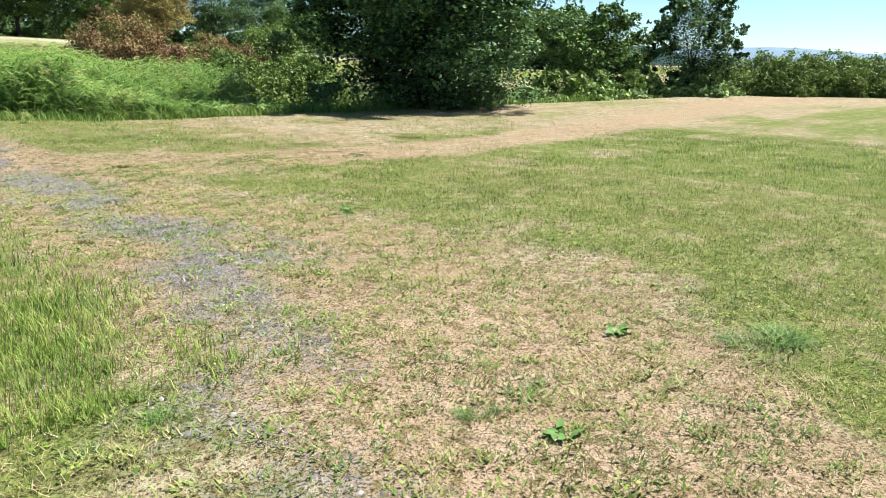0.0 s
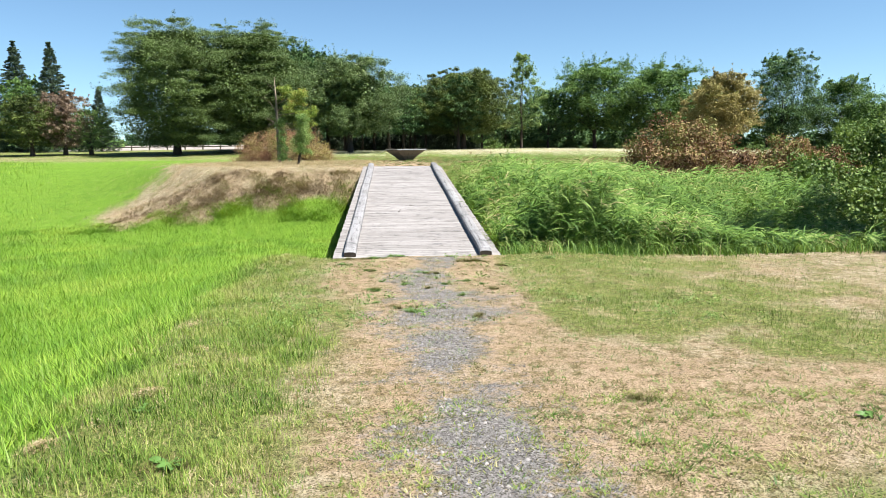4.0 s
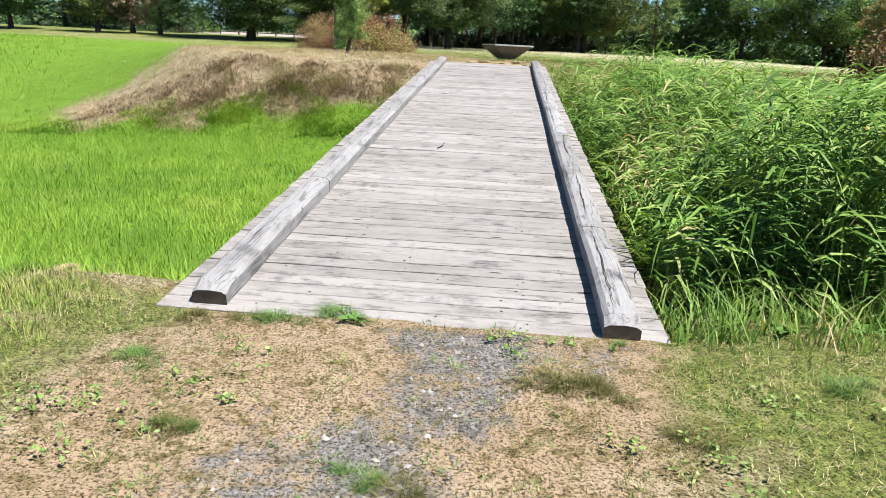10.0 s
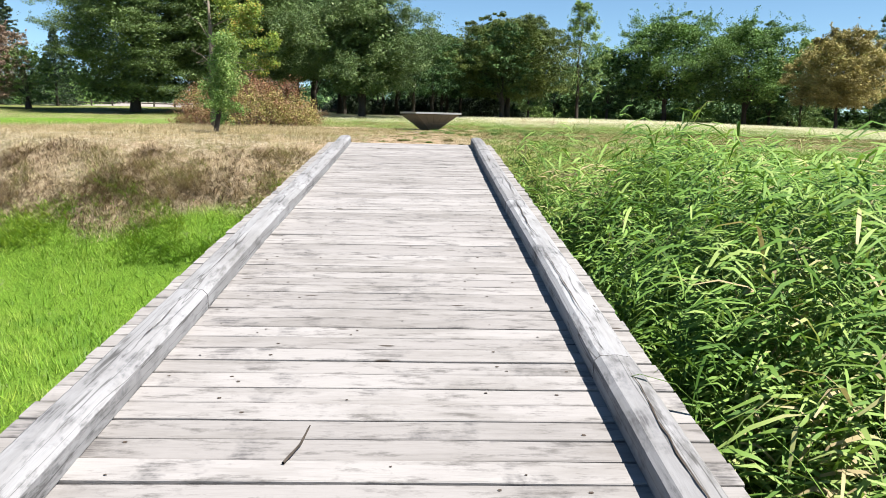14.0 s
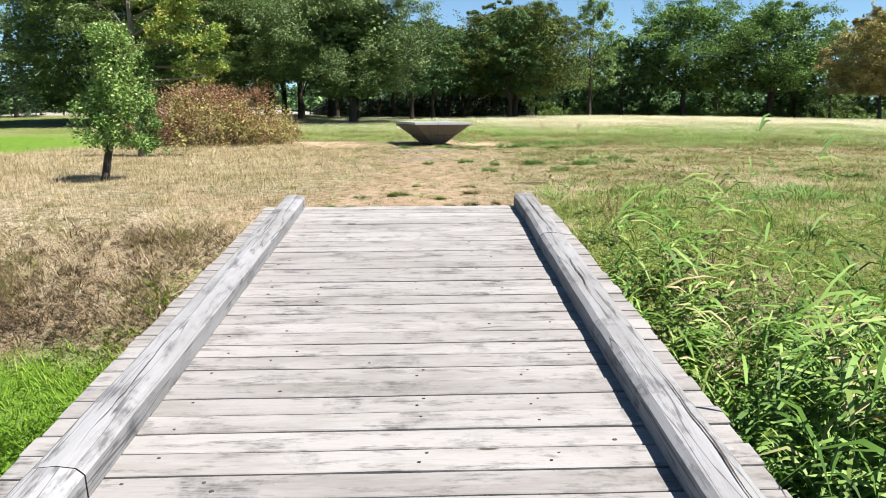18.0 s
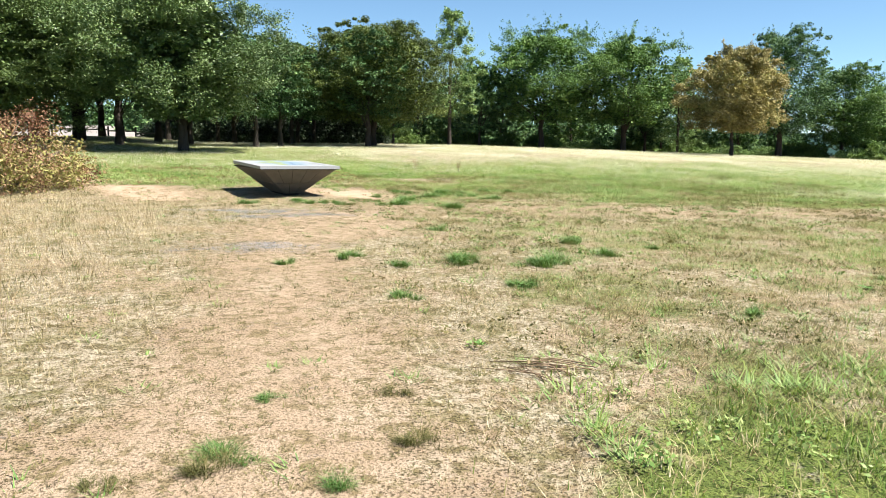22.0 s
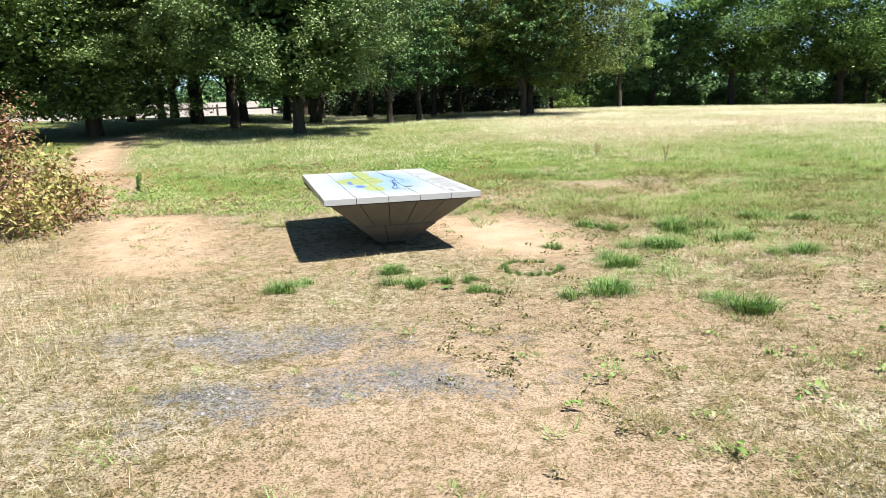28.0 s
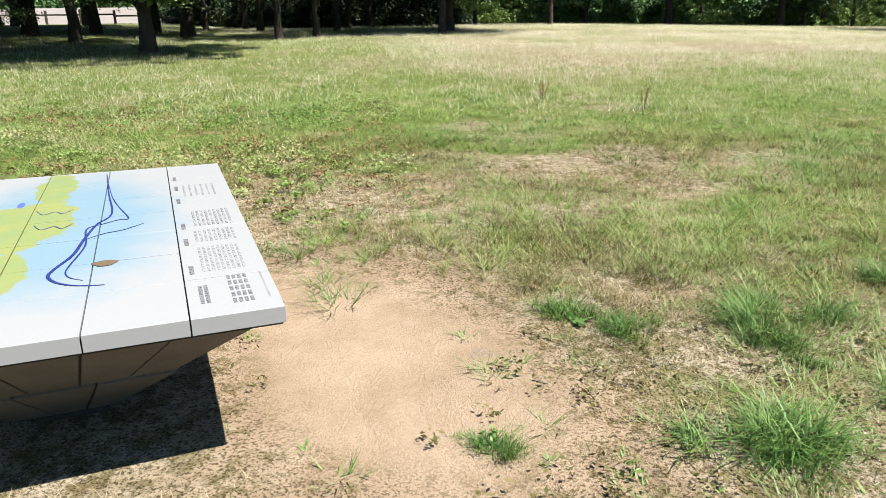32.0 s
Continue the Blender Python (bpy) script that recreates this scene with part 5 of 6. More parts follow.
def build_far():
    rnd = random.Random(12)
    wood1 = build_bush(-44.0, 94.0, 6.0, 5.0, 6.5, L_MID, 71, "far green thicket behind the car park", 160, 70, 0.2, "thicket", "far thickets")
    wood2 = build_bush(14.0, 93.0, 6.0, 5.0, 5.5, L_DARK, 72, "far green thicket behind the trees", 160, 70, 0.2, "thicket", "far thickets")
    for k in range(20):
        x = -78 + 6.2 * k + rnd.uniform(-1.5, 1.5)
        y = 98 - 0.012 * max(x, 0) ** 1.6 + rnd.uniform(-3, 4) + (12 if x < -12 else 0)
        copy_thing(wood2 if x < 8 else (wood1, wood2)[rnd.randrange(2)], pose(x, y, gz(x, y) - 0.1, 0, 0, rnd.uniform(0, 360)) @ Matrix.Scale(rnd.uniform(0.8, 1.15), 4))
    for k in range(11):
        x, y = 3 + 5.4 * k + rnd.uniform(-1, 1), 88.5 + rnd.uniform(-1, 1) - 0.04 * k * k
        copy_thing(wood2, pose(x, y, gz(x, y) - 0.1, 0, 0, rnd.uniform(0, 360)) @ Matrix.Scale(rnd.uniform(0.62, 0.8), 4))
    # undergrowth whose leaf colour carries the shade under the grove
    under = build_bush(-7.0, 75.5, 2.4, 2.0, 2.3, L_GROVE_SHADE, 73, "grove undergrowth with deep shade painted into its leaves", 90, 70, 0.09, "thicket", "grove undergrowth")
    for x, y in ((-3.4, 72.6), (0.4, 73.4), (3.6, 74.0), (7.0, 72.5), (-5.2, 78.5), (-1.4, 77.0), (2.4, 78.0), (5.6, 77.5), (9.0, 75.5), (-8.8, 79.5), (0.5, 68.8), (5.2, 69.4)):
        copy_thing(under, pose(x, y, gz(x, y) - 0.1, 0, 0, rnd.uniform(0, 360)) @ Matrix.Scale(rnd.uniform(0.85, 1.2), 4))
    for k in range(9):
        x, y = -62 + rnd.uniform(-3, 3), 20 + 9 * k
        copy_thing(wood2, pose(x, y, gz(x, y) - 0.1, 0, 0, rnd.uniform(0, 360)))
    bm = bmesh.new()
    n = 12
    rows = [[bm.verts.new((-44 + 34 * i / n, yy, gz(-44 + 34 * i / n, yy) + 0.06 + (yy - 78) * 0.08)) for i in range(n + 1)] for yy in (78.0, 84.0, 92.0, 100.0)]
    for a, c in zip(rows, rows[1:]):
        for i in range(n):
            bm.faces.new((a[i], a[i + 1], c[i + 1], c[i]))
    tagged(part("pavement", bm, PAVING), "pale concrete car park behind the grove", "pavement", "", "structure")
    # fence in front of the car park
    fence = empty("fence", pose(-34, 74, 0), "low wooden post fence by the car park", "fence")
    for k in range(14):
        bm = bmesh.new()
        box(bm, -0.06, 0.06, -0.06, 0.06, -0.2, 0.8)
        part("post", bm, BEAM_WOOD, fence).matrix_basis = pose(2.0 * k, 0, gz(-34 + 2.0 * k, 74))
        if k:
            bm = bmesh.new()
            box(bm, 0.07, 1.93, -0.03, 0.03, 0.5, 0.6)
            part("rail", bm, BEAM_WOOD, fence).matrix_basis = pose(2.0 * k - 2.0, 0, gz(-33 + 2.0 * k, 74))
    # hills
    for name, dist, a0, a1, high, mat, seed, label in (("hill_ridge", 1500, 30, 66, 84, HILL, 1, "forested green hill ridge in the distance"), ("far_hill_ridge", 3400, 48, 120, 105, FAR_HILL, 2, "far hills on the horizon, haze painted in as pale blue"), ("west_hill_ridge", 2600, -75, 20, 60, HILL, 3, "low forested hill in the distance")):
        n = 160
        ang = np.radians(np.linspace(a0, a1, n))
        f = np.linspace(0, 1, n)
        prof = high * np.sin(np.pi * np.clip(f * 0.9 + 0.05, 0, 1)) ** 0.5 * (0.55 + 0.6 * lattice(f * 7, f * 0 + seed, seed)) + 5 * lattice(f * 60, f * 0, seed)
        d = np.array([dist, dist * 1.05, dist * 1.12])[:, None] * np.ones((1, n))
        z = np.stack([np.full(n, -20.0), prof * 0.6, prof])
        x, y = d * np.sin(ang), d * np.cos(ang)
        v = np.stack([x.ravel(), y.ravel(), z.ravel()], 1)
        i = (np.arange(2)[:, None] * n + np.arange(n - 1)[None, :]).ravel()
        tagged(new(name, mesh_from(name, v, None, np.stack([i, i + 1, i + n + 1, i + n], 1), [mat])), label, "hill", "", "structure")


PAVING = plain_material("pale_paving", (0.42, 0.37, 0.33), (0.50, 0.45, 0.41), 0.5, 12.0)
HILL = plain_material("forest_hill", (0.014, 0.055, 0.05), (0.028, 0.085, 0.068), 0.012, 0.06, 1.0, 0.6, 4.0)
# distance haze is painted into this pale blue
FAR_HILL = plain_material("hazed_hill", (0.20, 0.32, 0.44), (0.24, 0.36, 0.47), 0.01, 0.1, 1.0, 0.1, 1.0)
build_far()


def build_saplings():
    rnd, rs = random.Random(3), np.random.RandomState(31)
    a = empty("sapling", pose(-4.0, 16.9, gz(-4.0, 16.9) - 0.03), "leaning young tree with feathery green leaves", "sapling")
    bm = bmesh.new()
    pts = [Vector(p) for p in ((0, 0, 0), (0.06, 0.02, 0.35), (0.17, 0.03, 0.8), (0.2, 0.04, 1.2), (0.24, 0.06, 1.8))]
    tube(bm, pts, [0.055, 0.05, 0.042, 0.03, 0.01], 8)
    for k in range(12):
        p0 = pts[1].lerp(pts[4], 0.2 + 0.06 * k)
        tube(bm, [p0, p0 + Vector((rnd.uniform(-0.2, 0.25), rnd.uniform(-0.2, 0.2), 0.25))], [0.01, 0.004], 4)
    part("trunk", bm, BARK, a)
    s = rs.random(150)
    cen = np.stack([0.13 + 0.13 * s + rs.normal(0, 0.17, 150) * (1.15 - s * 0.6), rs.normal(0.03, 0.18, 150), 0.5 + 1.45 * s], 1)
    v, t, q = leaf_cloud(rs, cen, np.full(150, 0.13), 80, 0.021, squash=0.9)
    part_me = new("foliage", mesh_from("foliage", v, t, q, [WEED]))
    part_me.parent = a
    b = empty("sapling", pose(-5.5, 22.2, gz(-5.5, 22.2) - 0.03), "half-dead young tree with yellowing leaves and bare branches", "sapling")
    bm = bmesh.new()
    pts = [Vector(p) for p in ((0, 0, 0), (-0.02, 0, 0.7), (-0.05, 0.02, 1.6), (-0.06, 0.0, 2.6), (-0.12, 0.02, 3.9))]
    tube(bm, pts, [0.1, 0.085, 0.07, 0.05, 0.012], 9)
    ends = []
    for z0, dx, dz, w in ((1.7, -0.45, 0.35, 0.022), (1.9, -0.4, -0.15, 0.016), (2.3, -0.6, 0.7, 0.02), (2.0, 0.6, 0.5, 0.025), (2.4, 1.1, 0.5, 0.028), (2.2, 1.75, 0.15, 0.024), (2.7, 1.3, 0.5, 0.02), (1.5, 1.5, 0.1, 0.018), (2.9, 0.5, 0.5, 0.018), (1.85, 1.5, -0.1, 0.018), (3.1, -0.5, 0.6, 0.014)):
        p0 = Vector((-0.04, 0, z0))
        p1 = p0 + Vector((dx * 0.55, rnd.uniform(-0.2, 0.2), dz * 0.7))
        p2 = p0 + Vector((dx, rnd.uniform(-0.3, 0.3), dz))
        tube(bm, [p0, p1, p2], [w, w * 0.7, 0.004], 6)
        for q_ in range(4):
            e = p1.lerp(p2, rnd.random())
            tube(bm, [e, e + Vector((rnd.uniform(-0.25, 0.25), rnd.uniform(-0.2, 0.2), rnd.uniform(-0.1, 0.25)))], [w * 0.35, 0.002], 4)
        if dx > 0.4 and z0 > 1.8:
            ends.append((p1, p2))
    part("trunk", bm, PALE_BARK, b)
    cen = np.array([list(p1.lerp(p2, rnd.uniform(0, 1.1)) + Vector((rnd.gauss(0, 0.1), rnd.gauss(0, 0.1), rnd.gauss(0, 0.12)))) for p1, p2 in ends for _ in range(24)])
    v, t, q = leaf_cloud(rs, cen, np.full(len(cen), 0.19), 60, 0.029, squash=0.6)
    fol = new("foliage", mesh_from("foliage", v, t, q, [L_YELLOW]))
    fol.parent = b
    m = 130
    cen = np.stack([rs.normal(0.12, 0.1, m), rs.normal(0, 0.1, m), rs.uniform(0.12, 2.0, m)], 1)
    v, t, q = leaf_cloud(rs, cen, np.full(m, 0.11), 66, 0.021, squash=1.0)
    fol = new("creeper", mesh_from("creeper", v, t, q, [L_MID]))
    fol.parent = b


build_saplings()

# ---- tall reeds in the ditch ----


def scatter(rs, n, x0, x1, y0, y1, keep):
    x, y = rs.uniform(x0, x1, n), rs.uniform(y0, y1, n)
    k = rs.random(n) < keep(x, y)
    return x[k], y[k]


def reed_leaf(rs, base, azim, length, width):
    """Long leaves that rise, arch over and droop at the tip."""
    n = len(base)
    d = np.stack([np.cos(azim), np.sin(azim)], 1)
    side = np.stack([-d[:, 1], d[:, 0]], 1)
    rise, fall = rs.uniform(0.25, 1.0, n), rs.uniform(0.4, 1.2, n)
    cols = []
    for f, k in ((0.0, 0.5), (0.35, 1.0), (0.7, 0.75)):
        c = base.copy()
        c[:, :2] += d * (length * f * 0.85)[:, None]
        c[:, 2] += length * (rise * f - fall * f * f)
        for sg in (-1, 1):
            p = c.copy()
            p[:, :2] += sg * side * (width * k / 2)[:, None]
            p[:, 2] += sg * width * k * 0.25
            cols.append(p)
    tip = base.copy()
    tip[:, :2] += d * (length * 0.85)[:, None]
    tip[:, 2] += length * (rise - fall)
    cols.append(tip)
    o = (np.arange(n) * 7)[:, None]
    q = np.concatenate([o + np.array([[0, 1, 3, 2]]), o + np.array([[2, 3, 5, 4]])])
    return np.stack(cols, 1).reshape(-1, 3), o + np.array([[4, 5, 6]]), q


def build_reeds():
    rs = np.random.RandomState(7)

    def keep(x, y):
        w = lattice(x * 0.6, y * 0.6, 3) - 0.5
        return smooth(1.42, 1.6, x) * smooth(0.6, 1.2, y + 0.3 * smooth(2, 5, x)) * smooth(13.1, 11.8, y + 1.4 * w + 0.5 * smooth(4, 9, x)) * (0.5 + 0.5 * smooth(9, 5, x)) * smooth(10.5, 8.5, x - 0.25 * y + w)
    x, y = scatter(rs, 12500, 1.5, 14, 0.3, 13.5, keep)
    n = len(x)
    z = ground_z(x, y)
    patch = lattice(x * 0.5, y * 0.5, 21)
    h = (1.3 + 0.6 * rs.random(n) + 0.9 * patch + 0.5 * (lattice(x * 0.22, y * 0.22, 23) - 0.5)) * (1 - 0.25 * smooth(4, 8, x)) * (0.66 + 0.34 * smooth(1.5, 2.7, x)) * np.where(x < 3.6, 0.66 + 0.34 * smooth(0.5, 2.4, y), 0.38 + 0.62 * smooth(0.7, 4.6, y)) * (1 + 0.14 * smooth(3, 8, y)) * (1 - 0.3 * smooth(10.5, 12.5, y)) * (1 - 0.5 * smooth(3.4, 6.5, x) * smooth(7.5, 3.0, y)) * (1 - 0.35 * smooth(2.4, 1.6, x) * smooth(4.0, 1.0, y))
    az0 = rs.normal(0.3, 1.0, n)
    base = np.stack([x, y, z], 1)
    ln = h * (0.04 + 0.2 * rs.random(n))
    parts = [blades(base, az0, h, ln, np.full(n, 0.006), 3)]
    for k in range(18):
        f = 0.12 + 0.88 * rs.random(n) ** 0.8
        p = base.copy()
        p[:, 0] += np.cos(az0) * ln * f ** 2
        p[:, 1] += np.sin(az0) * ln * f ** 2
        p[:, 2] += h * f * 0.96
        parts.append(reed_leaf(rs, p, np.where(rs.random(n) < 0.55, rs.normal(0.1, 0.7, n), rs.normal(0.3, 1.9, n)), 0.18 + 0.36 * rs.random(n), 0.011 + 0.015 * rs.random(n)))
    v, t, q = merge(parts)
    tagged(new("reeds", mesh_from("reeds", v, t, q, [REED])), "dense tall green reeds bending over the ditch", "reeds", "", "stuff")
    lx, ly = scatter(rs, 5200, 1.5, 2.7, 0.8, 12.5, lambda u, w_: 0.4 + 0.6 * lattice(u * 1.3, w_ * 1.3, 29))
    lz = ground_z(lx, ly) + rs.uniform(0.1, 1.25, len(lx)) * (0.55 + 0.45 * smooth(0.8, 3, ly))
    lz = np.minimum(lz, DECK0 + SLOPE * ly - 0.05)
    v, t, q = reed_leaf(rs, np.stack([lx, ly, lz], 1), rs.normal(2.6, 1.4, len(lx)), rs.uniform(0.25, 0.5, len(lx)), rs.uniform(0.010, 0.020, len(lx)))
    tagged(new("reed_skirt", mesh_from("reed_skirt", v, t, q, [REED])), "low reed leaves crowding against the bridge", "reeds", "", "stuff")
    sx, sy = scatter(rs, 9000, 1.55, 6.5, 10.6, 13.8, lambda u, w_: smooth(0.35, 0.55, lattice(u * 1.1, w_ * 1.1, 27)) * smooth(13.4, 12.4, w_ + 0.1 * u))
    pts = np.stack([sx, sy, ground_z(sx, sy)], 1)
    m = len(sx)
    v, t, q = merge([reed_leaf(rs, pts, rs.normal(0.6, 1.6, m), rs.uniform(0.35, 0.85, m), rs.uniform(0.005, 0.010, m)) for _ in range(4)])
    tagged(new("sedge", mesh_from("sedge", v, t, q, [SEDGE])), "long arching fine-bladed sedge by the bridge end", "sedge", "", "stuff")
    # feathery seed heads above the leaves
    k = (rs.random(n) < 0.022) & (y > 2.5)
    b2 = base[k].copy()
    b2[:, 0] += np.cos(az0[k]) * ln[k]
    b2[:, 1] += np.sin(az0[k]) * ln[k]
    b2[:, 2] += h[k] * 0.9
    ps = []
    for j in range(26):
        c = b2.copy()
        f = j / 25
        c[:, 2] += 0.30 * f - 0.10 * f * f
        c[:, 0] += 0.20 * f * f
        ps.append(blades(c, rs.normal(0.0, 0.9, len(c)), 0.02 + 0.05 * rs.random(len(c)), (0.04 + 0.08 * rs.random(len(c))) * (1.1 - 0.7 * f), np.full(len(c), 0.005), 2, 1.3))
    v, t, q = merge(ps)
    tagged(new("reed_plumes", mesh_from("reed_plumes", v, t, q, [PLUME])), "feathery brown-green reed plumes bending in the wind", "reeds", "", "stuff")


build_reeds()

# ---- grasses and weeds ----


def grass(name, label, material, n, area, keep, hmin, hmax, width, lean=0.6, segs=1, seed=1, clump=0.0, curl=2.0):
    """Blades over an area; clump: how far they gather in patches."""
    rs = np.random.RandomState(seed)

    def thin(x, y):
        k = keep(x, y)
        if clump:
            c = 0.6 * lattice(x * 2.3, y * 2.3, seed) + 0.4 * lattice(x * 6.1, y * 6.1, seed + 1)
            k = k * (1 - clump + clump * smooth(0.42, 0.62, c))
        return k
    x, y = scatter(rs, n, *area, thin)
    m = len(x)
    h = rs.uniform(hmin, hmax, m)
    v, t, q = blades(np.stack([x, y, ground_z(x, y) - 0.004], 1), rs.random(m) * 6.283, h, h * lean * (0.3 + rs.random(m)), width * (0.6 + 0.8 * rs.random(m)), segs, curl)
    return tagged(new(name, mesh_from(name, v, t, q, [material])), label, "grass", "", "stuff")


def clear(x, y):
    """0 on the bridge deck and on the bare ground under and beside the table."""
    a, c = math.cos(radians(13.87)), math.sin(radians(13.87))
    u, v = (x - 0.25) * a + (y - 28.45) * c, (y - 28.45) * a - (x - 0.25) * c
    bare = np.maximum(np.abs(u) / 0.75, np.abs(v) / 1.15) + 0.3 * (lattice(x * 3, y * 3, 17) - 0.5) < 1
    return 1.0 - (((np.abs(x) < 1.5) & (y > -0.02) & (y < 14.46)) | bare)


def k_straw(x, y):
    g, s, gr, lu, de = zones(x, y)
    return np.clip(1 - 1.05 * s - 1.1 * g - lu, 0.05, 1) * (1 - 0.97 * (s > 0.72)) * (1 - 0.7 * smooth(0.42, 0.6, s) * (y > 13)) * (1 - 0.8 * de) * clear(x, y) * (1 - smooth(0.4, 1.2, y) * smooth(13.4, 12.2, y))


def k_green(x, y):
    g, s, gr, lu, de = zones(x, y)
    return np.clip(gr - 0.5 * s - 0.5 * g, 0.04, 1) * (s < 0.72) * (lu < 0.6) * clear(x, y)


def k_meadow(x, y):
    z = zones(x, y)
    return np.clip(0.35 + 0.65 * z[2], 0, 1) * smooth(34, 38, y) * smooth(0.6, 0.35, z[1])


def k_lush(x, y):
    return zones(x, y)[3] * (1 - smooth(1.3, 1.6, x) * smooth(0.8, 1.8, y) * 0.5) * (1 - 0.75 * ((np.abs(x) < 1.3) & (y > 0.6)))


def k_bank(x, y):
    return zones(x, y)[4]


grass("straw_grass", "short bleached dry grass beside the path", STRAW, 480000, (-4, 6, -17.5, 0.8), k_straw, 0.012, 0.042, 0.0032, 1.8, seed=3, clump=0.5)
grass("straw_grass", "short bleached dry grass across the lawn", STRAW, 560000, (-9, 10, 13.2, 32), k_straw, 0.02, 0.08, 0.0036, 1.1, seed=4, clump=0.5)
grass("dry_stalks", "upright thin dry grass stalks", STRAW, 60000, (-13, -1.3, 12.6, 30), k_straw, 0.06, 0.18, 0.004, 0.6, seed=14, clump=0.5)
grass("green_grass", "thin green and yellow grass by the path", GREEN, 460000, (-5, 13, -18, 1.2), k_green, 0.025, 0.085, 0.0045, 0.7, seed=5, clump=0.75)
grass("green_grass", "thin green and yellow grass round the table", GREEN, 460000, (-9, 16, 14, 44), k_green, 0.025, 0.09, 0.0042, 0.7, seed=6, clump=0.8)
grass("meadow_grass", "pale seeding meadow grass before the trees", PALE_MEADOW, 480000, (-10, 60, 35, 76), k_meadow, 0.06, 0.18, 0.0055, 1.2, seed=8, clump=0.4)
grass("meadow_grass", "green weedy meadow grass beyond the path", FRESH, 300000, (-8, 34, 24, 44), lambda x, y: np.clip(0.6 * k_green(x, y) + smooth(0.5, 0.66, lattice(x * 0.45, y * 0.3, 82)) * smooth(4, 8, x) * smooth(25, 28, y), 0, 1), 0.04, 0.12, 0.005, 0.8, seed=18, clump=0.7)
grass("meadow_seed_heads", "pale feathery seed heads of tall meadow grass", PALE_MEADOW, 640000, (3, 50, 21, 70), lambda x, y: smooth(8.5, 12.5, x + 0.62 * (y - 30) + 4 * (lattice(x * 0.3, y * 0.3, 52) - 0.5)) * smooth(19.5, 22.5, y - 0.12 * (x - 12)) * (0.35 + 0.65 * smooth(0.35, 0.6, lattice(x * 0.3, y * 0.22, 51))) * (1 - 0.85 * smooth(0.5, 0.66, lattice(x * 0.45, y * 0.3, 82)) * smooth(44, 36, y)), 0.07, 0.24, 0.0034, 1.0, seed=28)
grass("verge_grass", "uneven green grass on the sloping verge", VERGE, 150000, (-3.3, -0.8, -14, 0.6), lambda x, y: smooth(-0.8, -1.3, x + 0.8 * smooth(-5.5, -3, y)) * smooth(-3.2, -2.7, x), 0.03, 0.11, 0.0045, 0.8, 2, seed=29, clump=0.8)
grass("lush_grass", "bright green soft lawn grass", LUSH, 300000, (-17, 2.4, -14, 13), lambda x, y: k_lush(x, y) * smooth(-17, -11, x), 0.06, 0.2, 0.009, 0.9, seed=9)
grass("far_lawn", "bright green lawn sloping up to the trees", LUSH, 170000, (-42, -8.5, -14, 36), lambda x, y: k_lush(x, y) * smooth(-9, -15, x + 0.5 * np.abs(y - 12)), 0.06, 0.2, 0.018, 0.9, seed=19)
grass("bank_weeds", "dead brown weeds on the ditch bank", BROWN_GRASS, 110000, (-13.5, -1.4, 12.3, 14.6), k_bank, 0.03, 0.14, 0.008, 1.6, 2, seed=10, clump=0.75)
grass("bank_grass", "green grass at the foot of the bank", LUSH, 30000, (-13, -1.4, 12.0, 13.2), lambda x, y: smooth(12.0, 12.5, y) * smooth(13.2, 12.7, y), 0.03, 0.12, 0.008, 1.3, 2, seed=15, clump=0.7)
grass("bank_grass", "long green grass beside the far end of the bridge", GREEN, 80000, (1.4, 11, 11.5, 16.8), lambda x, y: 0.7 * smooth(17.0, 15.0, y + 0.2 * x) * smooth(1.4, 1.6, x), 0.04, 0.13, 0.006, 1.3, 2, seed=11, clump=0.8)
grass("bank_grass", "long green grass on the near edge of the ditch", REED, 30000, (1.4, 18, -0.3, 1.8), lambda x, y: smooth(-0.2, 0.5, y), 0.08, 0.36, 0.011, 1.0, 2, seed=12, clump=0.7)
grass("ditch_grass", "bright soft green grass along the ditch", LUSH, 90000, (2.4, 17, 0.4, 6), lambda x, y: smooth(3.6, 5.6, x + 1.5 * lattice(x * 0.7, y * 0.7, 24)) * smooth(0.6, 1.1, y) * smooth(6, 3.5, y - 0.1 * x), 0.2, 0.62, 0.011, 0.8, 2, seed=24, clump=0.5)
grass("bank_grass", "green ditch grass past the reeds", REED, 40000, (7, 24, 0.3, 13), lambda x, y: smooth(8.0, 10.0, x - 0.25 * y), 0.15, 0.5, 0.02, 1.0, 2, seed=22, clump=0.6)


def sprigs(name, label, material, n, area, keep, per, spread, hmin, hmax, width, seed):
    """Many little weeds: bunches of short blades."""
    rs = np.random.RandomState(seed)
    cx, cy = scatter(rs, n, *area, keep)
    sz = np.repeat(0.5 + rs.random(len(cx)), per)
    x, y = np.repeat(cx, per), np.repeat(cy, per)
    az = rs.random(len(x)) * 6.283
    r = spread * sz * rs.random(len(x)) ** 0.7
    x, y = x + np.cos(az) * r, y + np.sin(az) * r
    h = rs.uniform(hmin, hmax, len(x)) * sz
    v, t, q = blades(np.stack([x, y, ground_z(x, y) - 0.004], 1), az + rs.normal(0, 0.6, len(x)), h, h * 1.1, width * (0.6 + 0.8 * rs.random(len(x))), 1)
    tagged(new(name, mesh_from(name, v, t, q, [material])), label, "weeds", "", "stuff")


def k_soil(x, y):
    g, s, gr, lu, de = zones(x, y)
    return np.clip(s + 0.25 - 0.5 * g, 0, 1) * clear(x, y) * (lu < 0.4) * (np.hypot((x - 1.7) / 1.1, (y - 28.5) / 1.7) > 1)


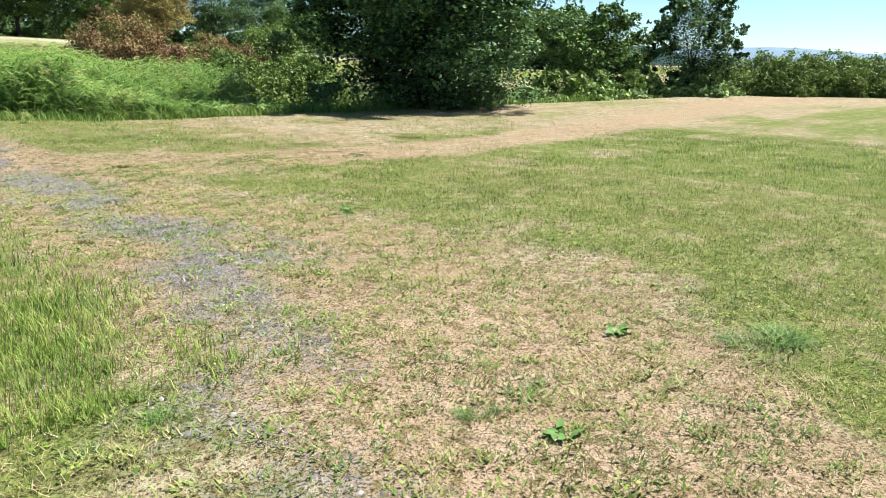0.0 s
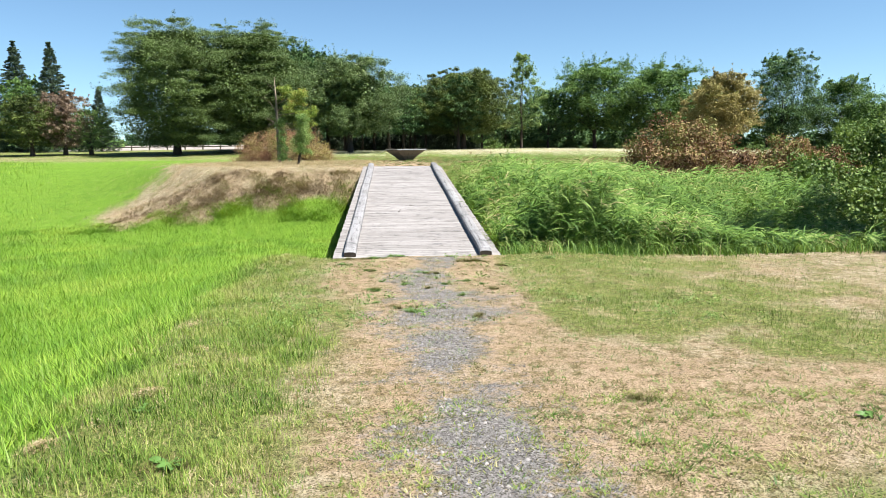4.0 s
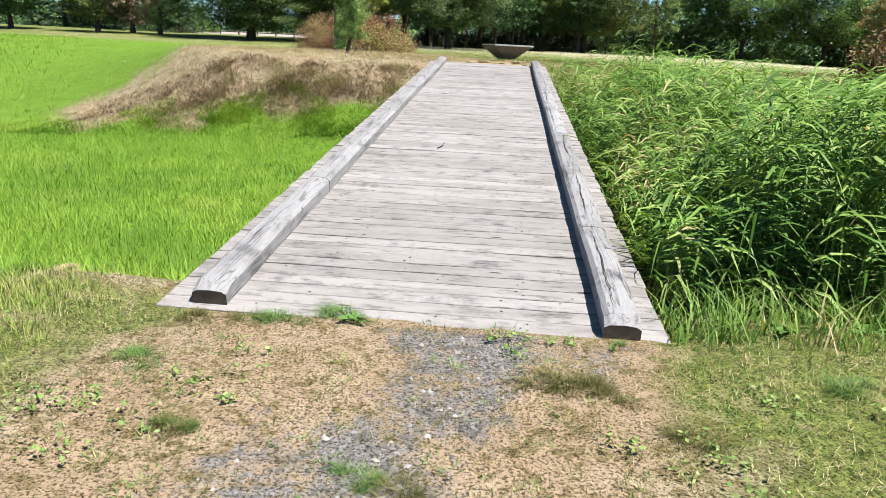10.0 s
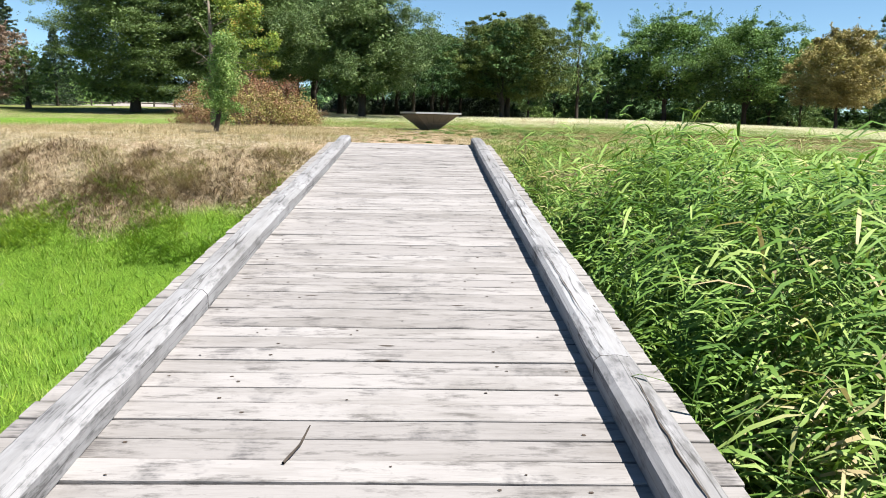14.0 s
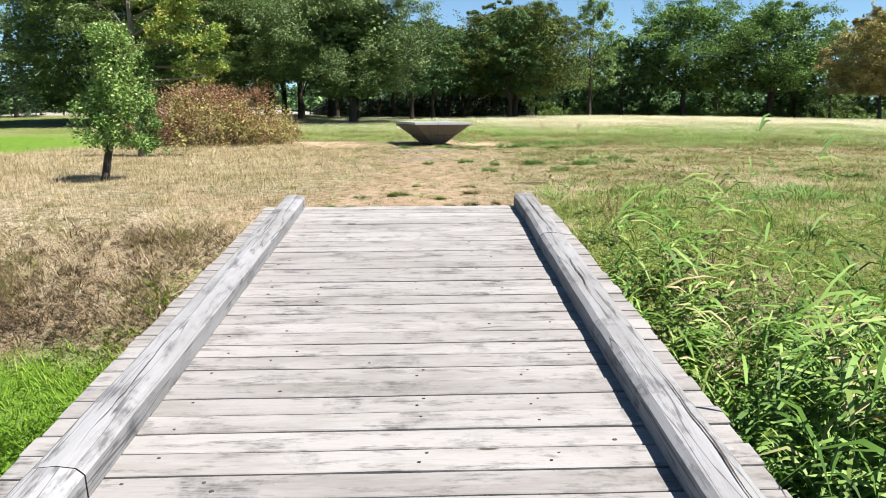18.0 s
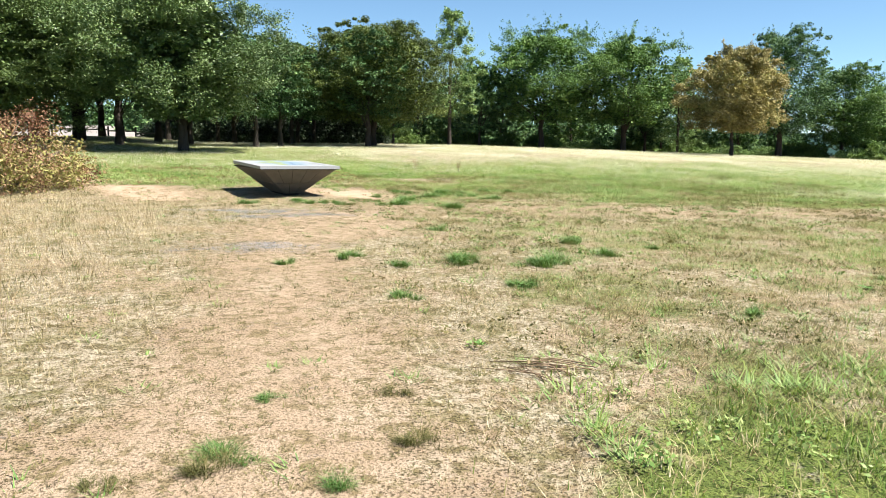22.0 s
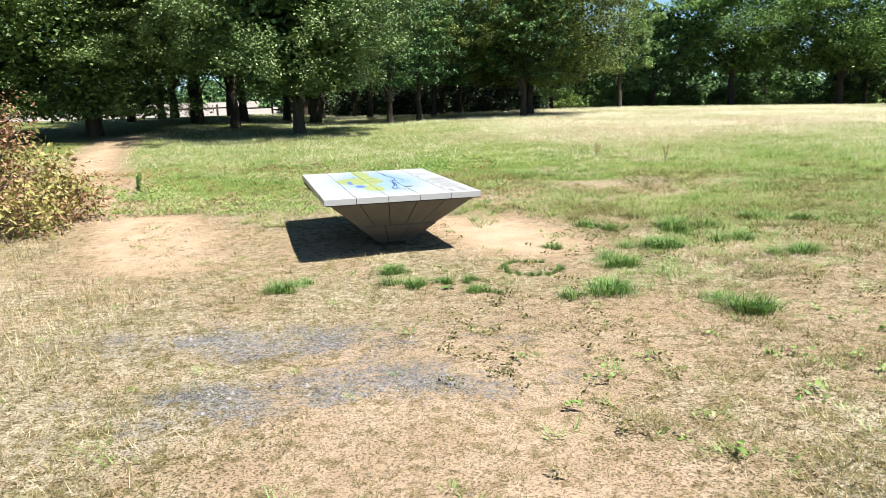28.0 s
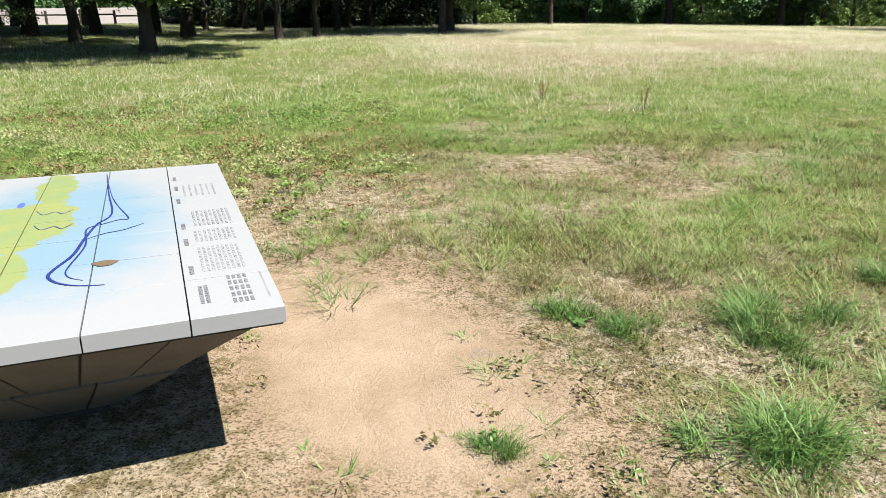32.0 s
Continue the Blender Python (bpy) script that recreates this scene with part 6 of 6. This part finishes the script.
sprigs("path_weeds", "small green weeds in the bare soil", TUFT, 3000, (-2.4, 4.5, -17, 0.0), k_soil, 14, 0.05, 0.012, 0.04, 0.007, 41)
sprigs("path_weeds", "small olive weeds in the bare soil", OLIVE, 16000, (-2.4, 5, -17, 0.0), k_soil, 20, 0.05, 0.01, 0.035, 0.0042, 42)
sprigs("path_weeds", "small olive weeds in the dry lawn", OLIVE, 10000, (-3, 6, 14.5, 30), k_soil, 20, 0.05, 0.01, 0.035, 0.004, 43)
sprigs("lawn_weeds", "small green weeds in the dry lawn", WEED, 2600, (-3, 9, 15, 32), lambda x, y: (0.15 + 0.85 * smooth(1.5, 4, x)) * clear(x, y), 22, 0.07, 0.02, 0.07, 0.007, 44)
sprigs("lawn_weeds", "small olive bunches of grass in the dry lawn", OLIVE, 22000, (-6, 14, 15, 33), lambda x, y: (0.25 + 0.75 * smooth(0.8, 3, x)) * clear(x, y) * smooth(0.35, 0.62, lattice(x * 1.5, y * 1.5, 81)) * (zones(x, y)[1] < 0.6), 24, 0.075, 0.025, 0.085, 0.0042, 45)
sprigs("meadow_weeds", "leafy green weeds in the meadow", FRESH, 8000, (-8, 24, 29, 42), k_green, 26, 0.12, 0.03, 0.09, 0.005, 46)


sprigs("path_weeds", "dense small clover-green weeds along the path", GREEN, 9000, (-2, 3.5, -17, -7), lambda x, y: 0.2 + 0.8 * k_soil(x, y), 16, 0.05, 0.01, 0.035, 0.009, 47)
sprigs("bank_clumps", "bright green leafy weeds at the bridge end", WEED, 4200, (1.45, 9, 13, 17), lambda x, y: smooth(16.6, 15.0, y + 0.12 * x) * smooth(0.45, 0.6, lattice(x * 1.6, y * 1.6, 31)), 26, 0.10, 0.03, 0.10, 0.009, 48)
sprigs("bank_clumps", "green leafy weeds at the foot of the bank", LUSH, 2200, (-11, -1.45, 12.3, 13.7), lambda x, y: smooth(0.45, 0.62, lattice(x * 1.3, y * 1.8, 32)) * smooth(13.7, 12.9, y), 26, 0.10, 0.03, 0.12, 0.012, 49)


sprigs("bank_scrub", "dark brown matted dead scrub on the ditch bank", BROWN_GRASS, 4200, (-12, -1.5, 12.6, 14.4), lambda x, y: zones(x, y)[4] * smooth(0.3, 0.55, lattice(x * 1.4, y * 1.4, 61)) * smooth(12.8, 13.4, y), 34, 0.12, 0.04, 0.15, 0.008, 53)
sprigs("dead_fern", "withered brown fern beside the bridge", L_RUSTY, 46, (1.5, 1.72, 2.1, 2.7), lambda x, y: np.ones_like(x), 30, 0.08, 0.75, 1.05, 0.02, 56)
sprigs("grass_bunches", "green bunches of rough grass behind the table", FRESH, 3600, (-6, 18, 29.2, 38), lambda x, y: smooth(0.42, 0.6, lattice(x * 0.9, y * 0.9, 83)) * clear(x, y), 26, 0.10, 0.05, 0.17, 0.006, 57)
sprigs("grass_bunches", "deep green bunches of rough grass behind the table", TUFT, 1600, (-6, 18, 28.8, 38), lambda x, y: smooth(0.48, 0.64, lattice(x * 0.8, y * 0.8, 84)) * clear(x, y), 28, 0.11, 0.05, 0.17, 0.006, 58)
sprigs("grass_bunches", "grey-green dry bunches of rough grass", OLIVE, 3000, (0, 16, 28.2, 34), lambda x, y: smooth(0.4, 0.6, lattice(x * 1.0, y * 1.0, 85)) * clear(x, y) * (zones(x, y)[1] < 0.6), 26, 0.09, 0.05, 0.15, 0.005, 59)
sprigs("dock_leaves", "reddening dock leaves behind the table", L_DEAD, 420, (-7, 1, 31.5, 37), lambda x, y: smooth(0.3, 0.6, lattice(x * 0.9, y * 0.9, 35)), 20, 0.08, 0.04, 0.13, 0.008, 50)
sprigs("meadow_weeds", "bright leafy weeds behind the table", WEED, 1500, (-5, 1.5, 30.5, 37), lambda x, y: smooth(0.45, 0.6, lattice(x * 0.8, y * 0.8, 36)), 30, 0.13, 0.03, 0.10, 0.006, 51)
sprigs("meadow_weeds", "bright leafy weeds on the meadow's edge", WEED, 4200, (2.5, 20, 25.6, 35), lambda x, y: smooth(0.5, 0.66, lattice(x * 0.7, y * 0.7, 37)), 30, 0.15, 0.04, 0.13, 0.006, 52)


def leafy(name, label, material, n, area, keep, per, size, high, seed):
    """Low leafy weeds: small flat leaves in loose cushions."""
    rs = np.random.RandomState(seed)
    x, y = scatter(rs, n, *area, keep)
    cen = np.stack([x, y, ground_z(x, y) + high * (0.3 + 0.5 * rs.random(len(x)))], 1)
    v, t, q = leaf_cloud(rs, cen, 0.05 + 0.07 * rs.random(len(x)), per, size, squash=0.5, rise=0.9, loose=0.6)
    tagged(new(name, mesh_from(name, v, t, q, [material])), label, "weeds", "", "stuff")


leafy("leafy_weeds", "low leafy green weeds behind the table", FRESH, 2400, (-7, 2.5, 30.3, 38), lambda x, y: smooth(0.35, 0.6, lattice(x * 0.9, y * 0.9, 71)) * clear(x, y), 22, 0.017, 0.09, 71)
leafy("leafy_weeds", "reddening leafy weeds behind the table", L_DEAD, 900, (-7, 2.5, 30.3, 37), lambda x, y: smooth(0.45, 0.65, lattice(x * 0.8, y * 0.8, 72)), 18, 0.015, 0.11, 72)
leafy("leafy_weeds", "clover-like green weeds along the path", VERGE, 1500, (-2.2, 4, -17, -9), lambda x, y: 0.25 + 0.75 * smooth(0.45, 0.65, lattice(x * 1.2, y * 1.2, 73)), 16, 0.010, 0.02, 73)
leafy("leafy_weeds", "low leafy weeds scattered over the dry lawn", WEED, 700, (1.0, 12, 16, 29), lambda x, y: smooth(0.45, 0.65, lattice(x * 0.8, y * 0.8, 75)) * clear(x, y), 18, 0.016, 0.05, 75)
leafy("leafy_weeds", "low olive weeds scattered over the dry lawn", OLIVE, 2600, (1.0, 14, 16, 29), lambda x, y: smooth(0.4, 0.6, lattice(x * 1.1, y * 1.1, 76)) * clear(x, y), 18, 0.012, 0.06, 76)
leafy("leafy_weeds", "green weeds on the bare ground before the bridge", WEED, 900, (-3.2, 3.4, -5, -0.1), lambda x, y: smooth(0.5, 0.66, lattice(x * 1.6, y * 1.6, 77)), 20, 0.012, 0.05, 77)
leafy("leafy_weeds", "leafy green weeds at the bridge end", WEED, 380, (1.5, 8, 12.8, 16.4), lambda x, y: smooth(0.4, 0.6, lattice(x * 1.3, y * 1.3, 74)) * smooth(16.4, 15.2, y + 0.1 * x), 20, 0.013, 0.07, 74)


def build_pebbles():
    rs = np.random.RandomState(77)
    pts = []
    for n, area in ((26000, (-3, 2.5, -17, 0.1)), (9000, (-2.5, 3, 19, 26))):
        pts.append(np.stack(scatter(rs, n, *area, lambda x, y: smooth(0.3, 0.7, zones(x, y)[0])), 1))
    p = np.concatenate(pts)
    m = len(p)
    r = 0.005 + 0.012 * rs.random(m) ** 2
    z = ground_z(p[:, 0], p[:, 1])
    base = np.array([(1, 0, 0), (0, 1, 0), (-1, 0, 0), (0, -1, 0), (0, 0, 0.8)])
    a = rs.random(m) * 6.283
    jit = 1 + 0.35 * rs.normal(size=(m, 5, 3)).clip(-1, 1)
    v = base[None] * jit * r[:, None, None]
    c, s_ = np.cos(a)[:, None], np.sin(a)[:, None]
    v = np.stack([v[:, :, 0] * c - v[:, :, 1] * s_ + p[:, 0:1], v[:, :, 0] * s_ + v[:, :, 1] * c + p[:, 1:2], v[:, :, 2] + z[:, None] + 0.001], 2).reshape(-1, 3)
    o = (np.arange(m) * 5)[:, None]
    t = np.concatenate([o + np.array([[i, (i + 1) % 4, 4]]) for i in range(4)])
    n = Nodes("gravel_stones")
    geo = n.add("ShaderNodeNewGeometry")
    mat = n.finish(n.ramp(geo.outputs["Random Per Island"], [(0.0, (0.12, 0.12, 0.125)), (0.5, (0.27, 0.265, 0.27)), (1.0, (0.50, 0.47, 0.45))]), 0.9, 0.2)
    tagged(new("gravel", mesh_from("gravel", v, t, None, [mat])), "grey crushed gravel along the path", "gravel", "", "stuff")


build_pebbles()


def build_tufts():
    """Single clumps of grass and weeds."""
    shapes = []
    for k in range(5):
        rs = np.random.RandomState(200 + k)
        n = 760
        hub = rs.normal(0, 0.12, (6, 2)) * np.array([1.2, 0.8])
        pick = rs.randint(0, 6, n)
        b_ = np.zeros((n, 3))
        b_[:, :2] = hub[pick] + rs.normal(0, 0.042, (n, 2))
        far_ = np.hypot(b_[:, 0], b_[:, 1])
        h = rs.uniform(0.03, 0.19, n) * np.clip(1.1 - 1.8 * far_, 0.35, 1) * rs.uniform(0.6, 1.1, 6)[pick]
        az = np.arctan2(b_[:, 1], b_[:, 0]) + rs.normal(0, 1.3, n)
        v, t, q = blades(b_, az, h, h * rs.uniform(0.4, 2.0, n), rs.uniform(0.003, 0.007, n), 2)
        shapes.append(mesh_from("grass_tuft", v, t, q, [OLIVE if k > 2 else TUFT]))
    rnd = random.Random(21)
    for group, spots in (("tufts by the path", TUFTS_NEAR), ("tufts on the dry lawn", TUFTS_LAWN), ("tufts round the table", TUFTS_TABLE)):
        for x, y, k in spots:
            near_by = group == "tufts by the path"
            ob = new("grass_tuft", shapes[rnd.randrange(1, 5) if near_by else rnd.randrange(2, 5) if y < 16.5 else rnd.randrange(3)])
            k *= 0.8 if near_by or y < 16.5 else 1.15
            ob.matrix_world = pose(x, y, gz(x, y) - 0.01, 0, 0, rnd.uniform(0, 360)) @ Matrix.Diagonal((k * rnd.uniform(0.6, 0.85), k * rnd.uniform(0.5, 0.8), (0.3 if y < 16.5 else 0.45) * k + (0.25 if y < 16.5 else 0.4), 1))
            tagged(ob, "dark green grass tuft in the dry lawn", "grass tuft", group)


TUFTS_NEAR = [(-0.67, -2.57, 1.0), (-0.21, -2.21, 0.8), (0.55, -2.10, 0.9), (0.87, -0.61, 1.1), (-0.34, 0.03, 1.2), (0.04, -2.49, 0.6), (0.20, -1.46, 0.7), (-0.55, -2.00, 0.5), (-0.71, -1.18, 0.6), (0.88, -2.64, 0.7), (0.80, -2.32, 0.6), (0.31, -2.20, 0.8), (-0.20, -3.92, 1.2), (-0.34, -3.70, 0.8), (-0.64, -2.52, 0.7), (0.50, -4.27, 0.9), (-0.64, -3.41, 0.7), (0.44, -3.04, 0.7), (-0.64, -11.15, 0.6), (1.53, -11.47, 0.9), (-1.86, -9.01, 1.6), (1.02, -15.47, 1.6), (-0.60, -14.97, 0.7), (-1.48, -14.19, 0.8), (-1.63, -7.91, 1.1), (-0.19, -3.71, 0.7), (1.25, -7.13, 0.8), (-0.65, -0.06, 1.1), (-0.85, -0.08, 0.8), (-1.12, -0.1, 0.7), (-1.14, -0.66, 1.0), (-0.76, -1.18, 0.8), (0.03, -1.41, 0.8), (0.86, -0.54, 1.3), (1.26, -0.96, 1.0), (2.13, -0.37, 1.4), (1.1, -0.1, 0.5)]
TUFTS_LAWN = [(-0.80, 14.62, 0.7), (-0.55, 14.60, 0.6), (-0.32, 14.62, 0.5), (0.42, 14.60, 0.6), (0.64, 14.62, 0.8), (0.86, 14.66, 0.6), (3.59, 19.46, 1.1), (2.77, 18.93, 1.3), (1.96, 19.27, 0.9), (3.58, 20.28, 0.8), (4.35, 19.84, 0.6), (5.87, 18.00, 0.9), (2.17, 18.14, 0.8), (3.50, 16.86, 0.7), (5.95, 16.85, 1.0), (-0.17, 15.19, 1.0), (-0.55, 15.12, 0.8), (0.33, 15.01, 0.7), (0.66, 15.26, 0.8), (0.71, 15.80, 0.7), (0.09, 15.80, 0.7), (1.10, 17.73, 0.7), (2.18, 18.05, 0.7), (1.91, 19.15, 0.8), (1.96, 19.37, 1.0), (2.80, 19.02, 1.5), (3.61, 20.36, 1.3), (0.87, 19.65, 0.9), (2.24, 21.67, 1.0), (1.29, 19.20, 0.8), (0.23, 19.39, 0.7), (-0.09, 15.27, 1.1)]
TUFTS_TABLE = [(0.62, 26.62, 1.1), (0.76, 26.05, 1.1), (-0.27, 26.11, 1.5), (1.08, 26.08, 0.7), (1.42, 25.74, 0.9), (2.30, 25.50, 1.9), (2.77, 26.58, 1.6), (2.28, 27.38, 0.8), (3.40, 27.28, 1.2), (4.30, 27.58, 1.7), (4.11, 28.46, 1.8), (3.01, 28.57, 1.2), (5.13, 28.83, 1.4), (5.62, 28.62, 1.3), (4.56, 26.78, 1.5), (3.27, 25.06, 1.8), (1.32, 26.15, 0.6), (3.23, 28.38, 1.0), (3.89, 28.24, 1.7), (3.32, 27.30, 1.8)] + [(1.93 + 0.27 * math.cos(radians(a)), 26.53 + 0.3 * math.sin(radians(a)), 0.26 + 0.1 * (a % 3)) for a in range(60, 375, 18)]
build_tufts()


def build_heaps():
    """Flattened heaps of cut, bleached grass along the crest of the verge."""
    rnd = random.Random(64)
    shapes = []
    for k in range(3):
        rs = np.random.RandomState(300 + k)
        n = 420
        r, a = 0.16 * rs.random(n) ** 0.6, rs.random(n) * 6.283
        base = np.stack([np.cos(a) * r * 1.3, np.sin(a) * r * 0.7, 0.05 * (1 - (r / 0.16) ** 2)], 1)
        v, t, q = blades(base, rs.random(n) * 6.283, rs.uniform(0.01, 0.035, n), rs.uniform(0.04, 0.11, n), rs.uniform(0.004, 0.008, n), 2)
        shapes.append(mesh_from("straw_mat", v, t, q, [STRAW]))
    for x, y, k in ((-2.15, -6.63, 0.7), (-2.12, -5.35, 0.5), (-2.13, -5.93, 0.45), (-2.5, -7.5, 0.6), (-2.19, 0.5, 0.6), (-2.45, -4.39, 0.4), (-2.39, -0.86, 0.5), (-2.26, -2.91, 0.4), (3.4, -3.4, 0.5)):
        ob = new("straw_mat", shapes[rnd.randrange(3)])
        ob.matrix_world = pose(x, y, gz(x, y) + 0.005, 0, 0, rnd.uniform(0, 360)) @ Matrix.Scale(k, 4)
        tagged(ob, "flat heap of bleached dead grass on the verge", "grass heap", "dry grass heaps")


build_heaps()


# ---- single weeds and twigs ----


def leaf_fan(rs, n, length, width, up, base=(0, 0, 0)):
    """A rosette of broad curved leaves."""
    az = rs.random(n) * 6.283
    ln = length * rs.uniform(0.6, 1.1, n)
    rows = []
    for f, w in ((0.0, 0.12), (0.3, 0.7), (0.6, 1.0), (0.85, 0.6), (1.0, 0.05)):
        r = ln * f
        z = up * ln * (f - 0.75 * f * f)
        c = np.stack([np.cos(az) * r + base[0], np.sin(az) * r + base[1], z + base[2]], 1)
        sd = np.stack([-np.sin(az), np.cos(az), np.zeros(n)], 1) * (width * w * 0.5 * ln / length)[:, None]
        rows += [c - sd, c + np.array([0, 0, -0.1 * width * w]), c + sd]
    v = np.stack(rows, 1).reshape(-1, 3)
    o = (np.arange(n) * 15)[:, None]
    q = np.concatenate([o + np.array([[3 * k + j, 3 * k + j + 1, 3 * k + j + 4, 3 * k + j + 3]]) for k in range(4) for j in (0, 1)])
    return v, None, q


def build_weeds():
    rs = np.random.RandomState(91)
    rnd = random.Random(92)
    leaf_me = mesh_from("leaf", *leaf_fan(np.random.RandomState(5), 1, 0.15, 0.06, 0.9), [TUFT], False)
    turn0 = np.random.RandomState(5).random(1)[0] * 360
    for x, y, k in WEEDS:
        top = empty("broadleaf_weed", pose(x, y, gz(x, y) + 0.004, 0, 0, rnd.uniform(0, 360)), "low broad-leaved green weed in dry grass", "weed", "broad-leaved weeds")
        for j in range(11):
            ob = new("leaf", leaf_me)
            ob.parent = top
            ob.matrix_basis = pose(rnd.gauss(0, 0.02), rnd.gauss(0, 0.02), 0, 0, 0, 33 * j + rnd.uniform(-15, 15)) @ pose(0, 0, 0, 0, 0, turn0) @ pose(0, 0, 0, 0, rnd.uniform(-35, 5), -turn0) @ Matrix.Scale(k * rnd.uniform(0.32, 0.65), 4)
    # upright dock stalks with brown seed
    seed_mat = leaf_material("brown_seed", [(0.0, (0.34, 0.19, 0.10)), (0.6, (0.50, 0.33, 0.18)), (1.0, (0.55, 0.46, 0.20))], 0.2, 0.8)
    for x, y, h, green in STALKS:
        top = empty("dock_plant", pose(x, y, gz(x, y) - 0.01), "upright green leafy weed" if green else "upright dock plant with brown seed stalks", "weed", "upright weeds")
        for j in range(rnd.randint(3, 5)):
            a, ln = rnd.uniform(0, 6.28), rnd.uniform(0.1, 0.35) * h
            tip = Vector((math.cos(a) * ln, math.sin(a) * ln, h * rnd.uniform(0.7, 1.0)))
            bm = bmesh.new()
            tube(bm, [Vector((0, 0, 0)), tip * 0.5 + Vector((0, 0, 0.05 * h)), tip], [0.004, 0.003, 0.0015], 5)
            stem = part("stem", bm, PALE_BARK, top)
            cl = np.array([list(tip * f) for f in np.linspace(0.25 if green else 0.5, 1.0, 9)])
            v, t, q = leaf_cloud(rs, cl, np.full(9, 0.035 if green else 0.016), 16, 0.018 if green else 0.008, squash=1.2)
            ob = new("leaves" if green else "seed_head", mesh_from("leaves" if green else "seed_head", v, t, q, [WEED if green else seed_mat]))
            ob.parent = stem
            tagged(ob, kind="stuff")
        v, t, q = leaf_fan(rs, 9, 0.2, 0.05, 1.2)
        ob = new("base_leaves", mesh_from("base_leaves", v, t, q, [WEED], False))
        ob.parent = top
        ob.matrix_basis = Matrix.Scale(0.5, 4)


WEEDS = [(1.94, 19.21, 1.1), (2.17, 18.12, 1.0), (5.86, 16.84, 1.5), (3.49, 16.85, 1.0), (5.2, 17.6, 0.8), (-1.86, -9.01, 1.7), (1.59, -11.44, 1.1), (-1.63, -7.91, 1.2), (-2.08, -6.97, 0.8), (2.54, -7.6, 0.8), (0.6, -14.9, 0.9), (-0.5, -15.3, 0.9), (2.96, 28.49, 1.0), (1.11, 25.91, 0.8), (-0.29, -0.02, 0.9), (4.4, -8.12, 1.1), (-2.02, 31.08, 1.6), (-2.6, 31.9, 1.5), (2.1, 0.35, 1.4), (2.6, 0.5, 1.5), (3.2, 0.3, 1.6), (3.9, 0.6, 1.4)]
STALKS = [(1.89, 13.8, 0.5, False), (2.7, 13.58, 0.4, False), (1.5, 3.6, 1.0, False), (4.9, 36.4, 0.4, False), (6.1, 35.2, 0.4, False), (-4.3, 33.2, 0.4, True)]
build_weeds()


TWIG = plain_material("dry_twigs", (0.30, 0.20, 0.12), (0.42, 0.30, 0.19), 20.0, 90.0)


def build_twigs():
    rnd = random.Random(93)
    for x, y, n, span, name, label in ((1.54, 15.95, 16, 0.32, "twig_heap", "small heap of dry brown twigs on the lawn"), (6.81, -6.66, 14, 0.35, "twig_heap", "small heap of dry brown twigs on the grass"), (4.4, -8.0, 8, 0.25, "twig_heap", "small heap of dry twigs on the grass")):
        heap = empty(name, pose(x, y, gz(x, y)), label, "twigs")
        for k in range(n):
            a, ln = rnd.gauss(2.6, 0.5), rnd.uniform(0.4, 1.0) * span
            bm = bmesh.new()
            c = Vector((rnd.gauss(0, 0.3) * span, rnd.gauss(0, 0.12) * span, 0.012 + 0.035 * rnd.random() ** 2))
            d = Vector((math.cos(a), math.sin(a), rnd.uniform(-0.02, 0.08))) * ln * 0.7
            mid = c + Vector((rnd.gauss(0, 0.02), rnd.gauss(0, 0.02), rnd.uniform(0, 0.02)))
            tube(bm, [c - d, mid, c + d], [0.004, 0.003, 0.002], 5)
            part("twig", bm, TWIG, heap)
    bm = bmesh.new()
    tube(bm, [Vector((-0.26, 4.42, DECK0 + SLOPE * 4.42 + 0.012)), Vector((-0.22, 4.55, DECK0 + SLOPE * 4.55 + 0.012)), Vector((-0.20, 4.66, DECK0 + SLOPE * 4.66 + 0.03))], [0.006, 0.005, 0.003], 6)
    tagged(part("stick", bm, BARK), "small dark stick lying on the deck", "stick")


build_twigs()
